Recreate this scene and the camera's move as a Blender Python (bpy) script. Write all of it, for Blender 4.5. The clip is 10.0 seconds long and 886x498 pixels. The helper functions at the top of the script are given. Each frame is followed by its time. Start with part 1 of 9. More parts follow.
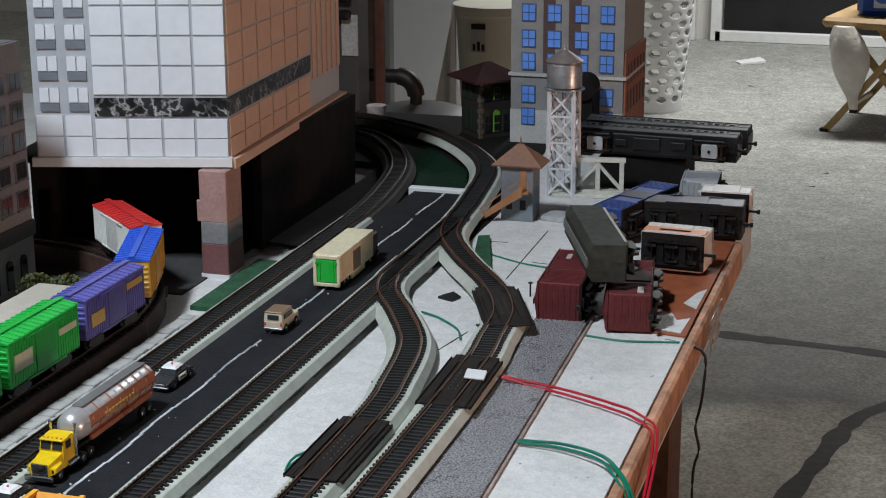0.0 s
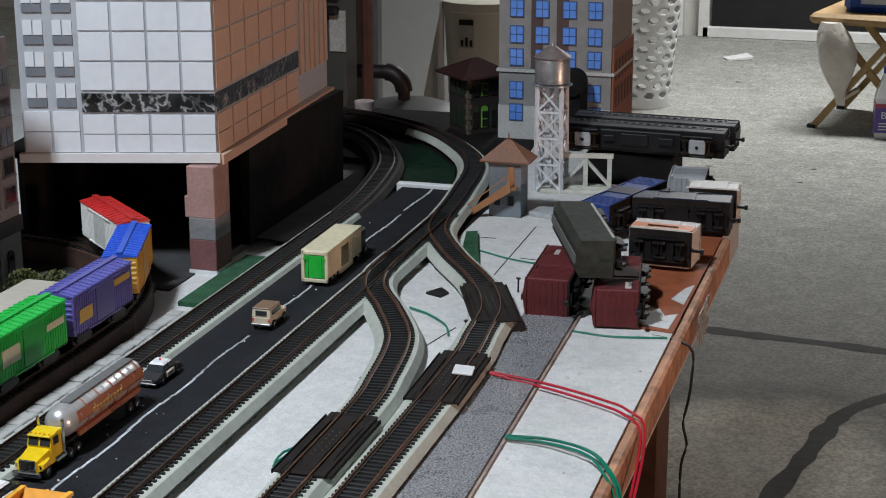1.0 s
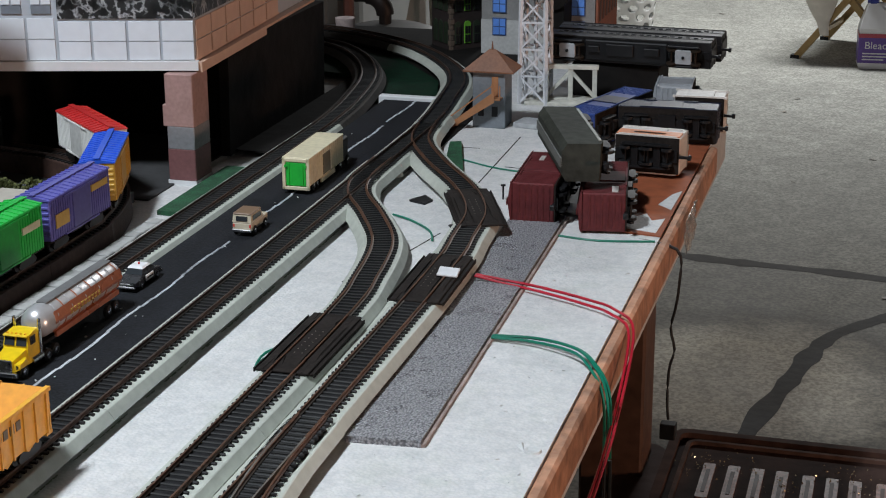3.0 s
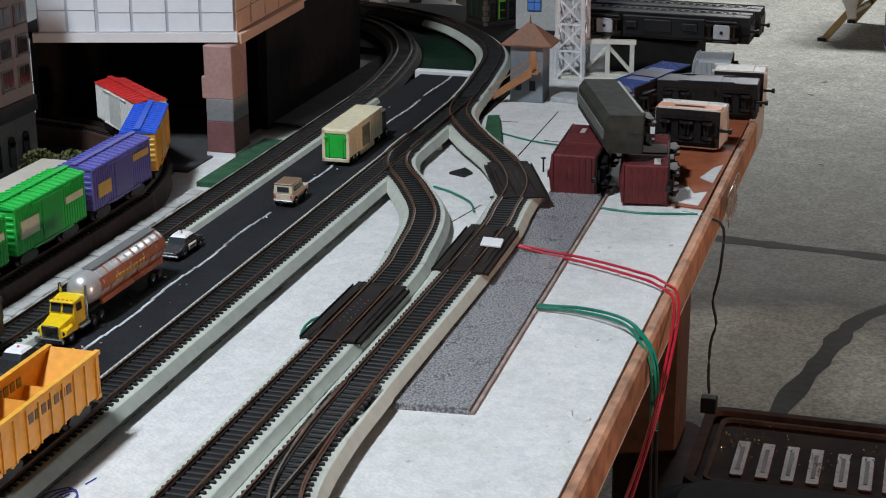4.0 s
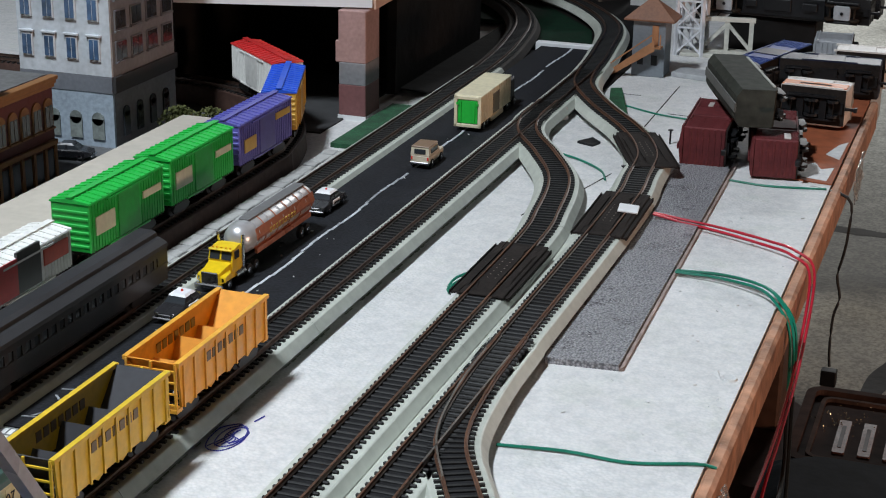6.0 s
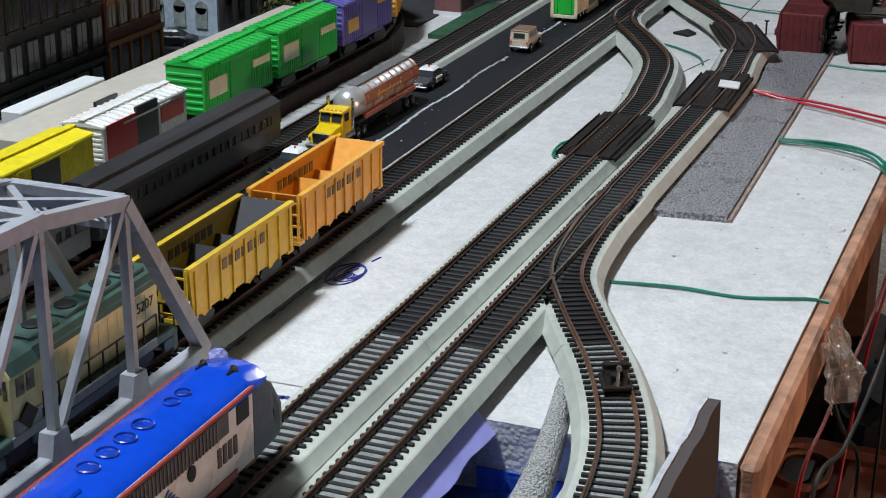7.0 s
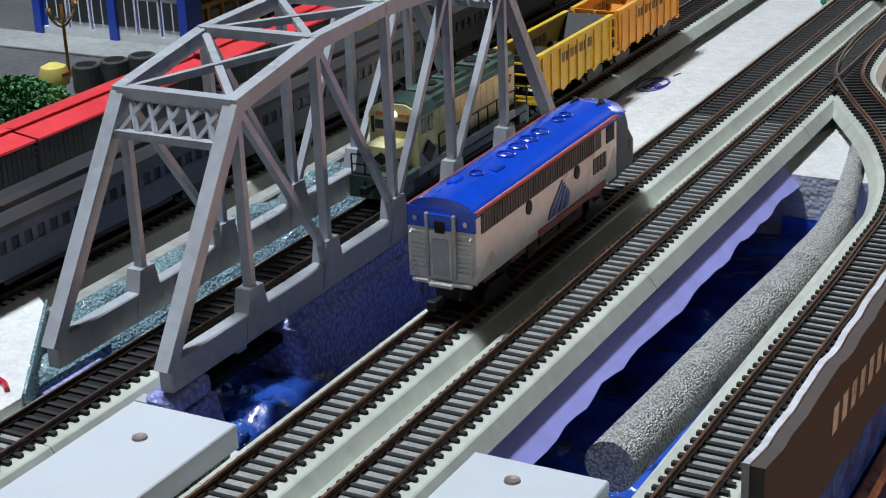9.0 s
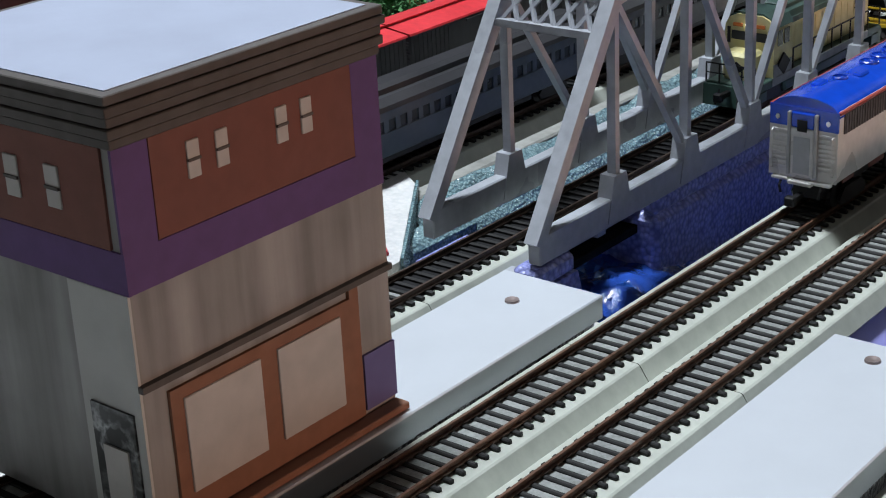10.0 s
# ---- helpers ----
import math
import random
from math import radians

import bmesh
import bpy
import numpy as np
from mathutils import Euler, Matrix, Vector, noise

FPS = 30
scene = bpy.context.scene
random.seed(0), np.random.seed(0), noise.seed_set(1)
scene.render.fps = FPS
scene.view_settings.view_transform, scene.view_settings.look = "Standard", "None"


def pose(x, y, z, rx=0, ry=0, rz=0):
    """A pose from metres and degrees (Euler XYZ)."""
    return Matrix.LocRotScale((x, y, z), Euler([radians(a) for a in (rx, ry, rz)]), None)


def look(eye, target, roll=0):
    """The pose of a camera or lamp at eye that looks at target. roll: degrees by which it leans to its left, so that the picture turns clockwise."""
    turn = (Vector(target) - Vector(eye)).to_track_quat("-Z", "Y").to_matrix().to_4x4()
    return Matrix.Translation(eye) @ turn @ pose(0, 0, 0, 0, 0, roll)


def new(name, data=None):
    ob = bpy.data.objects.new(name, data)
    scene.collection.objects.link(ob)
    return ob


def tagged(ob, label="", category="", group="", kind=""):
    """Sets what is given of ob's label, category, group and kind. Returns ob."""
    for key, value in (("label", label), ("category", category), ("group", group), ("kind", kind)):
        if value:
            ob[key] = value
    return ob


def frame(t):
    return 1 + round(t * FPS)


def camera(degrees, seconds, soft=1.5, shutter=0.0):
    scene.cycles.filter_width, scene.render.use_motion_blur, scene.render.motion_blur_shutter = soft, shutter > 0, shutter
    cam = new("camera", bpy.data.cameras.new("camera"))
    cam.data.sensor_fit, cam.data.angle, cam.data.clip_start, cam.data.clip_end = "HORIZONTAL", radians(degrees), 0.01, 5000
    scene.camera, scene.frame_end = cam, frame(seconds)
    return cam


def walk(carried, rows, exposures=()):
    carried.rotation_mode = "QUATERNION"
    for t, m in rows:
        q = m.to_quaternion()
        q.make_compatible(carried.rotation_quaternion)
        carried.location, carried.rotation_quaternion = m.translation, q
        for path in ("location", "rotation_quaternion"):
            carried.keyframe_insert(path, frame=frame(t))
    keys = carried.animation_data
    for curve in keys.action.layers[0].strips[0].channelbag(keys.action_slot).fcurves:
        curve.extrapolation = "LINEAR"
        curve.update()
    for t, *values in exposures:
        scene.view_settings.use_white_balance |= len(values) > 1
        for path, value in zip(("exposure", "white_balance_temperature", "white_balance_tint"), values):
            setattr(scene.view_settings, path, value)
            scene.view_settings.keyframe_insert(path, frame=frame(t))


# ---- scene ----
cam = camera(30.06, 10.0, soft=1.1)
PATH = [
    (0, (0.43599, -0.43813, 0.42602), (-0.12899, 1.40060, -0.12159), -0.25),
    (0.5, (0.43613, -0.43911, 0.42634), (-0.12491, 1.40110, -0.12037), -0.20),
    (1, (0.43608, -0.43856, 0.42608), (-0.11458, 1.40305, -0.12640), -0.14),
    (1.5, (0.43639, -0.43656, 0.41700), (-0.09804, 1.40476, -0.15216), -0.10),
    (2, (0.43532, -0.43375, 0.40741), (-0.08592, 1.40596, -0.17890), -0.08),
    (2.5, (0.43257, -0.42777, 0.40487), (-0.08537, 1.40780, -0.19713), -0.04),
    (3.8, (0.42214, -0.42656, 0.37311), (-0.12163, 1.38962, -0.26391), -0.63),
    (4, (0.41526, -0.43030, 0.38052), (-0.13119, 1.38537, -0.25567), -0.32),
    (4.5, (0.39454, -0.44441, 0.38672), (-0.16026, 1.37056, -0.24422), -0.07),
    (5, (0.39132, -0.45372, 0.38947), (-0.17555, 1.35737, -0.24188), 0.16),
    (5.2, (0.39084, -0.45734, 0.38914), (-0.18387, 1.35100, -0.24300), 0.16),
    (6.3, (0.37300, -0.48238, 0.36253), (-0.26725, 1.28917, -0.30956), 0.96),
    (6.5, (0.37422, -0.48687, 0.34877), (-0.28172, 1.27611, -0.33068), 0.80),
    (7, (0.36535, -0.51995, 0.31941), (-0.32231, 1.22472, -0.37577), 0.28),
    (7.5, (0.36304, -0.58983, 0.30860), (-0.38933, 1.11931, -0.40748), -0.24),
    (8, (0.38730, -0.65125, 0.29726), (-0.41456, 1.02993, -0.43120), -0.92),
    (8.5, (0.38911, -0.68027, 0.27904), (-0.45210, 0.98254, -0.44720), -1.82),
    (9, (0.37736, -0.70411, 0.28078), (-0.52421, 0.92882, -0.44080), -2.36),
    (9.5, (0.36711, -0.72597, 0.28037), (-0.64080, 0.83987, -0.44921), -2.59),
    (10, (0.37316, -0.75367, 0.26740), (-0.80761, 0.67348, -0.48693), -2.82),
]
walk(cam, [(t, look(eye, target, roll)) for t, eye, target, roll in PATH])
# ---- world and light ----
world = bpy.data.worlds.new("garage_air")
scene.world = world
world.use_nodes = True
world.node_tree.nodes["Background"].inputs[0].default_value = (0.55, 0.62, 0.75, 1)
world.node_tree.nodes["Background"].inputs[1].default_value = 0.004


def lamp(name, eye, target, sx, sy, watts, colour):
    d = bpy.data.lights.new(name, "AREA")
    d.shape, d.size, d.size_y, d.energy, d.color = "RECTANGLE", sx, sy, watts, colour
    ob = new(name, d)
    ob.matrix_world = look(eye, target)
    return ob


lamp("shop_light_key", (-0.34, -0.2, 1.66), (-0.34, -0.2, 0), 0.16, 0.36, 47, (0.84, 0.92, 1.0))
lamp("shop_light_back", (0.2, 5.75, 1.66), (0.2, 5.75, 0), 1.2, 0.3, 92, (0.97, 0.99, 1.0))
lamp("shop_light_near", (0.35, -1.7, 1.66), (0.35, -1.7, 0), 1.2, 0.3, 1.8, (0.84, 0.93, 1.0))
lamp("warm_lamp", (2.6, 0.0, 0.09), (0, 0.0, 0.06), 0.4, 0.16, 21, (1.0, 0.62, 0.45))

# ---- materials ----
MATS = {}


def mat(name, col, rough=0.6, metal=0.0, var=0.12, scale=260.0, bump=0.08, coat=0.0, emit=0.0, alpha=None, rnd=0.0, trans=0.0, spec=0.5):
    if name in MATS:
        return MATS[name]
    m = bpy.data.materials.new(name)
    m.use_nodes = True
    nt = m.node_tree
    b = nt.nodes["Principled BSDF"]
    N = nt.nodes.new
    tc = N("ShaderNodeTexCoord")
    n1, n2 = N("ShaderNodeTexNoise"), N("ShaderNodeTexNoise")
    n1.inputs["Scale"].default_value, n1.inputs["Detail"].default_value = scale, 5
    n2.inputs["Scale"].default_value, n2.inputs["Detail"].default_value = scale / 9, 3
    for n in (n1, n2):
        nt.links.new(tc.outputs["Object"], n.inputs["Vector"])
    add = N("ShaderNodeMath")
    add.operation = "MULTIPLY_ADD"
    add.inputs[1].default_value = 0.5
    nt.links.new(n1.outputs["Fac"], add.inputs[0])
    half = N("ShaderNodeMath")
    half.operation = "MULTIPLY"
    half.inputs[1].default_value = 0.5
    nt.links.new(n2.outputs["Fac"], half.inputs[0])
    nt.links.new(half.outputs[0], add.inputs[2])
    fac = add.outputs[0]
    if rnd:
        oi = N("ShaderNodeObjectInfo")
        r = N("ShaderNodeMath")
        r.operation = "MULTIPLY_ADD"
        r.inputs[1].default_value = rnd
        nt.links.new(oi.outputs["Random"], r.inputs[0])
        nt.links.new(fac, r.inputs[2])
        fac = r.outputs[0]
    ramp = N("ShaderNodeValToRGB")
    ramp.color_ramp.elements[0].position, ramp.color_ramp.elements[1].position = 0.3, 0.7 + rnd
    lo = tuple(max(0.0, c * (1 - 2 * var)) for c in col)
    hi = tuple(min(1.0, c * (1 + 2 * var)) for c in col)
    ramp.color_ramp.elements[0].color, ramp.color_ramp.elements[1].color = (*lo, 1), (*hi, 1)
    nt.links.new(fac, ramp.inputs[0])
    nt.links.new(ramp.outputs[0], b.inputs["Base Color"])
    b.inputs["Roughness"].default_value, b.inputs["Metallic"].default_value = rough, metal
    b.inputs["Specular IOR Level"].default_value = spec
    rr = N("ShaderNodeMapRange")
    rr.inputs["To Min"].default_value, rr.inputs["To Max"].default_value = max(0.03, rough - 0.12), min(1.0, rough + 0.12)
    nt.links.new(n2.outputs["Fac"], rr.inputs["Value"])
    nt.links.new(rr.outputs[0], b.inputs["Roughness"])
    if bump:
        bp = N("ShaderNodeBump")
        bp.inputs["Strength"].default_value = bump
        bp.inputs["Distance"].default_value = 0.4 / scale
        nt.links.new(n1.outputs["Fac"], bp.inputs["Height"])
        nt.links.new(bp.outputs[0], b.inputs["Normal"])
    if coat:
        b.inputs["Coat Weight"].default_value = coat
        b.inputs["Coat Roughness"].default_value = 0.12
    if emit:
        b.inputs["Emission Color"].default_value = (*col, 1)
        b.inputs["Emission Strength"].default_value = emit
    if trans:
        b.inputs["Transmission Weight"].default_value = trans
    MATS[name] = m
    return m


def cellmat(name, col, dark, scale, rough=0.6, bump=0.5, wave=0.0):
    """Bead foam: rounded cells with darker seams."""
    m = mat(name, col, rough, 0, 0.06, scale * 0.6, 0.0)
    nt = m.node_tree
    b = nt.nodes["Principled BSDF"]
    N = nt.nodes.new
    tc = N("ShaderNodeTexCoord")
    v = N("ShaderNodeTexVoronoi")
    v.inputs["Scale"].default_value = scale
    nt.links.new(tc.outputs["Object"], v.inputs["Vector"])
    r = N("ShaderNodeValToRGB")
    r.color_ramp.elements[0].position, r.color_ramp.elements[1].position = 0.25, 0.75
    r.color_ramp.elements[0].color, r.color_ramp.elements[1].color = (1, 1, 1, 1), (*dark, 1)
    nt.links.new(v.outputs["Distance"], r.inputs[0])
    mx = N("ShaderNodeMix")
    mx.data_type, mx.blend_type = "RGBA", "MULTIPLY"
    mx.inputs[0].default_value = 1
    src = b.inputs["Base Color"].links[0].from_socket
    nt.links.new(src, mx.inputs[6])
    nt.links.new(r.outputs[0], mx.inputs[7])
    nt.links.new(mx.outputs[2], b.inputs["Base Color"])
    if wave:
        nw = N("ShaderNodeTexNoise")
        nw.inputs["Scale"].default_value, nw.inputs["Detail"].default_value = 46, 6
        nt.links.new(tc.outputs["Object"], nw.inputs["Vector"])
        bw = N("ShaderNodeBump")
        bw.inputs["Strength"].default_value, bw.inputs["Distance"].default_value = wave, 0.006
        nt.links.new(nw.outputs["Fac"], bw.inputs["Height"])
    bp = N("ShaderNodeBump")
    bp.inputs["Strength"].default_value, bp.inputs["Distance"].default_value = bump, 0.0012
    bp.invert = True
    if wave:
        nt.links.new(bw.outputs[0], bp.inputs["Normal"])
    nt.links.new(v.outputs["Distance"], bp.inputs["Height"])
    nt.links.new(bp.outputs[0], b.inputs["Normal"])
    return m


M_FOAM = cellmat("white_bead_foam", (0.65, 0.635, 0.625), (0.90, 0.92, 0.93), 420, 0.55, 0.35, 0.22)
M_WOODDARK = mat("aged_brown_wood", (0.13, 0.065, 0.04), 0.6, 0, 0.25, 60, 0.1)
M_GFOAM = cellmat("grey_packing_foam", (0.37, 0.37, 0.385), (0.28, 0.28, 0.30), 620, 0.3, 1.0)
M_NOODLE = cellmat("pipe_insulation_foam", (0.58, 0.58, 0.56), (0.30, 0.30, 0.30), 950, 0.3, 1.0, 0.3)
M_ICE = cellmat("pale_blue_crushed_foam", (0.24, 0.36, 0.38), (0.45, 0.5, 0.55), 700, 0.16, 0.7)
# grey foam by the river, with the blue light on it put into its colour
M_BLUELIT = cellmat("blue_lit_foam", (0.33, 0.36, 0.70), (0.5, 0.5, 0.6), 420, 0.35, 0.7)
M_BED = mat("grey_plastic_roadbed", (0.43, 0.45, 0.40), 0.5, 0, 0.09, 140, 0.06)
# dark copy of the grey roadbed: shade on the far curve put into its colour
M_BEDSHADE = mat("shaded_roadbed", (0.045, 0.04, 0.036), 0.7, 0, 0.25, 200, 0.1, spec=0.2)
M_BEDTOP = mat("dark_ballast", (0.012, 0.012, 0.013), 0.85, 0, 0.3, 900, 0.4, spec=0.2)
# paler copy of the dark ballast: reflection between the near ties put into colour
M_BEDSHEEN = mat("sheen_ballast", (0.24, 0.25, 0.24), 0.6, 0, 0.2, 900, 0.3)
M_BROWN = mat("brown_roadbed", (0.06, 0.032, 0.025), 0.7, 0, 0.2, 200, 0.1, spec=0.25)
M_TIE = mat("black_tie_plastic", (0.023, 0.023, 0.023), 0.6, 0, 0.25, 800, 0.1, rnd=0.2, spec=0.25)
M_RAIL = mat("rusty_rail", (0.062, 0.038, 0.029), 0.5, 0.4, 0.3, 300, 0.1)
M_RAILRED = mat("red_rust_rail", (0.115, 0.056, 0.034), 0.45, 0.3, 0.3, 300, 0.1)
M_STEEL = mat("nickel_rail", (0.30, 0.28, 0.25), 0.35, 0.7, 0.2, 300, 0.05)
M_ROAD = mat("black_road_board", (0.012, 0.013, 0.016), 0.85, 0, 0.35, 500, 0.5, spec=0.2)
M_LINE = mat("chalky_white_line", (0.40, 0.42, 0.45), 0.8, 0, 0.4, 220, 0.1)
M_WOOD = mat("pine_edge", (0.42, 0.215, 0.13), 0.6, 0, 0.38, 70, 0.5)
M_CARD = mat("beige_card", (0.46, 0.42, 0.36), 0.8, 0, 0.06, 120, 0.05)
M_PAVE = mat("grey_white_paving", (0.37, 0.37, 0.36), 0.8, 0, 0.15, 200, 0.1, rnd=0.2)
M_GREEN = mat("green_turf_mat", (0.013, 0.07, 0.03), 0.95, 0, 0.4, 900, 0.6)
M_DARKTURF = mat("dark_turf_mat", (0.006, 0.022, 0.012), 0.95, 0, 0.4, 900, 0.6, spec=0.1)
M_BLACK = mat("black_plastic", (0.010, 0.010, 0.011), 0.45, 0, 0.2, 300, 0.05, spec=0.3)
M_RERAIL = mat("matt_black_plastic", (0.017, 0.0135, 0.012), 0.8, 0, 0.3, 400, 0.2, spec=0.15)
M_BLACKCARD = mat("black_card", (0.008, 0.007, 0.0065), 0.75, 0, 0.3, 60, 0.1, spec=0.15)
M_CONC = mat("worn_concrete", (0.30, 0.30, 0.275), 0.7, 0, 0.10, 45, 0.2, spec=0.3)
M_WALL = mat("white_wall_paint", (0.50, 0.485, 0.45), 0.7, 0, 0.05, 20, 0.04)
M_CEIL = mat("dull_ceiling_board", (0.075, 0.068, 0.06), 0.85, 0, 0.06, 20, 0.04)
M_TRUSS = mat("grey_bridge_plastic", (0.35, 0.365, 0.40), 0.30, 0.0, 0.1, 200, 0.06)
M_WHITE = mat("white_card", (0.66, 0.67, 0.68), 0.6, 0, 0.03, 150, 0.02)
M_BLUEFILM = mat("blue_film", (0.03, 0.10, 0.78), 0.14, 0, 0.5, 70, 0.9, coat=0.6)
M_PURPLE = mat("lilac_paper", (0.37, 0.37, 0.82), 0.7, 0, 0.08, 60, 0.1)

# floor: darker and browner towards low y with a ragged edge, a pale ringed patch, mottling
nt = M_CONC.node_tree
bs = nt.nodes["Principled BSDF"]
geo = nt.nodes.new("ShaderNodeTexCoord")


def tex_noise(scale, detail):
    k = nt.nodes.new("ShaderNodeTexNoise")
    k.inputs["Scale"].default_value, k.inputs["Detail"].default_value = scale, detail
    nt.links.new(geo.outputs["Object"], k.inputs["Vector"])
    return k.outputs["Fac"]


def math_node(op, a, b, c=0.0):
    k = nt.nodes.new("ShaderNodeMath")
    k.operation = op
    for sock, v in zip(k.inputs, (a, b, c)):
        if isinstance(v, (int, float)):
            sock.default_value = v
        else:
            nt.links.new(v, sock)
    return k.outputs[0]


def ramp_node(fac, stops):
    k = nt.nodes.new("ShaderNodeValToRGB")
    el = k.color_ramp.elements
    el[0].position, el[0].color = stops[0][0], (*stops[0][1], 1)
    el[1].position, el[1].color = stops[1][0], (*stops[1][1], 1)
    nt.links.new(fac, k.inputs[0])
    return k.outputs[0]


def tint(colour):
    k = nt.nodes.new("ShaderNodeMix")
    k.data_type, k.blend_type = "RGBA", "MULTIPLY"
    k.inputs[0].default_value = 1
    nt.links.new(bs.inputs["Base Color"].links[0].from_socket, k.inputs[6])
    nt.links.new(colour, k.inputs[7])
    nt.links.new(k.outputs[2], bs.inputs["Base Color"])


def far_from(x, y):
    k = nt.nodes.new("ShaderNodeVectorMath")
    k.operation = "DISTANCE"
    k.inputs[1].default_value = (x, y, -0.75)
    nt.links.new(geo.outputs["Object"], k.inputs[0])
    return k.outputs["Value"]


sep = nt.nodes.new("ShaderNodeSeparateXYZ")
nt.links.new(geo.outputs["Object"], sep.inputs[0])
ragged_y = math_node("MULTIPLY_ADD", tex_noise(5, 8), 0.9, sep.outputs["Y"])
tint(ramp_node(math_node("MULTIPLY_ADD", ragged_y, 0.4, -1.0), ((0.28, (0.47, 0.435, 0.39)), (0.98, (1, 1, 1)))))
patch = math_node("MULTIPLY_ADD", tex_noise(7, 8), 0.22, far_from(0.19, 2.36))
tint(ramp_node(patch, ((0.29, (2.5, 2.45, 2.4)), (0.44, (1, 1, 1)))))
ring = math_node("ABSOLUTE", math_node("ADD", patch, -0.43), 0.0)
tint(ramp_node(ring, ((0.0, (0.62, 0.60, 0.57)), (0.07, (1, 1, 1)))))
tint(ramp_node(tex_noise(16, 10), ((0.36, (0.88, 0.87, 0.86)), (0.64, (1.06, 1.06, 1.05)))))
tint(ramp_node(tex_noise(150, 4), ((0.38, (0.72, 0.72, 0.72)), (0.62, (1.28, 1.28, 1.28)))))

# printed marble: broken pale veins on black
M_MARBLE = mat("black_marble_print", (0.36, 0.37, 0.38), 0.35, 0, 0.05, 200, 0.0)
nt = M_MARBLE.node_tree
bs = nt.nodes["Principled BSDF"]
geo = nt.nodes.new("ShaderNodeTexCoord")
tint(ramp_node(math_node("ABSOLUTE", math_node("ADD", tex_noise(95, 9), -0.5), 0.0), ((0.0, (1.0, 1.0, 1.0)), (0.055, (0.05, 0.05, 0.05)))))
tint(ramp_node(tex_noise(60, 4), ((0.42, (0.2, 0.2, 0.2)), (0.60, (1.3, 1.3, 1.3)))))

# foam stains: ragged greenish grey smudges and fine scratches
nt = M_FOAM.node_tree
bs = nt.nodes["Principled BSDF"]
geo = nt.nodes.new("ShaderNodeTexCoord")
tint(ramp_node(tex_noise(38, 14), ((0.54, (1, 1, 1)), (0.70, (0.92, 0.94, 0.91)))))
tint(ramp_node(tex_noise(120, 8), ((0.40, (0.91, 0.92, 0.93)), (0.55, (1, 1, 1)))))

# ---- mesh helpers ----


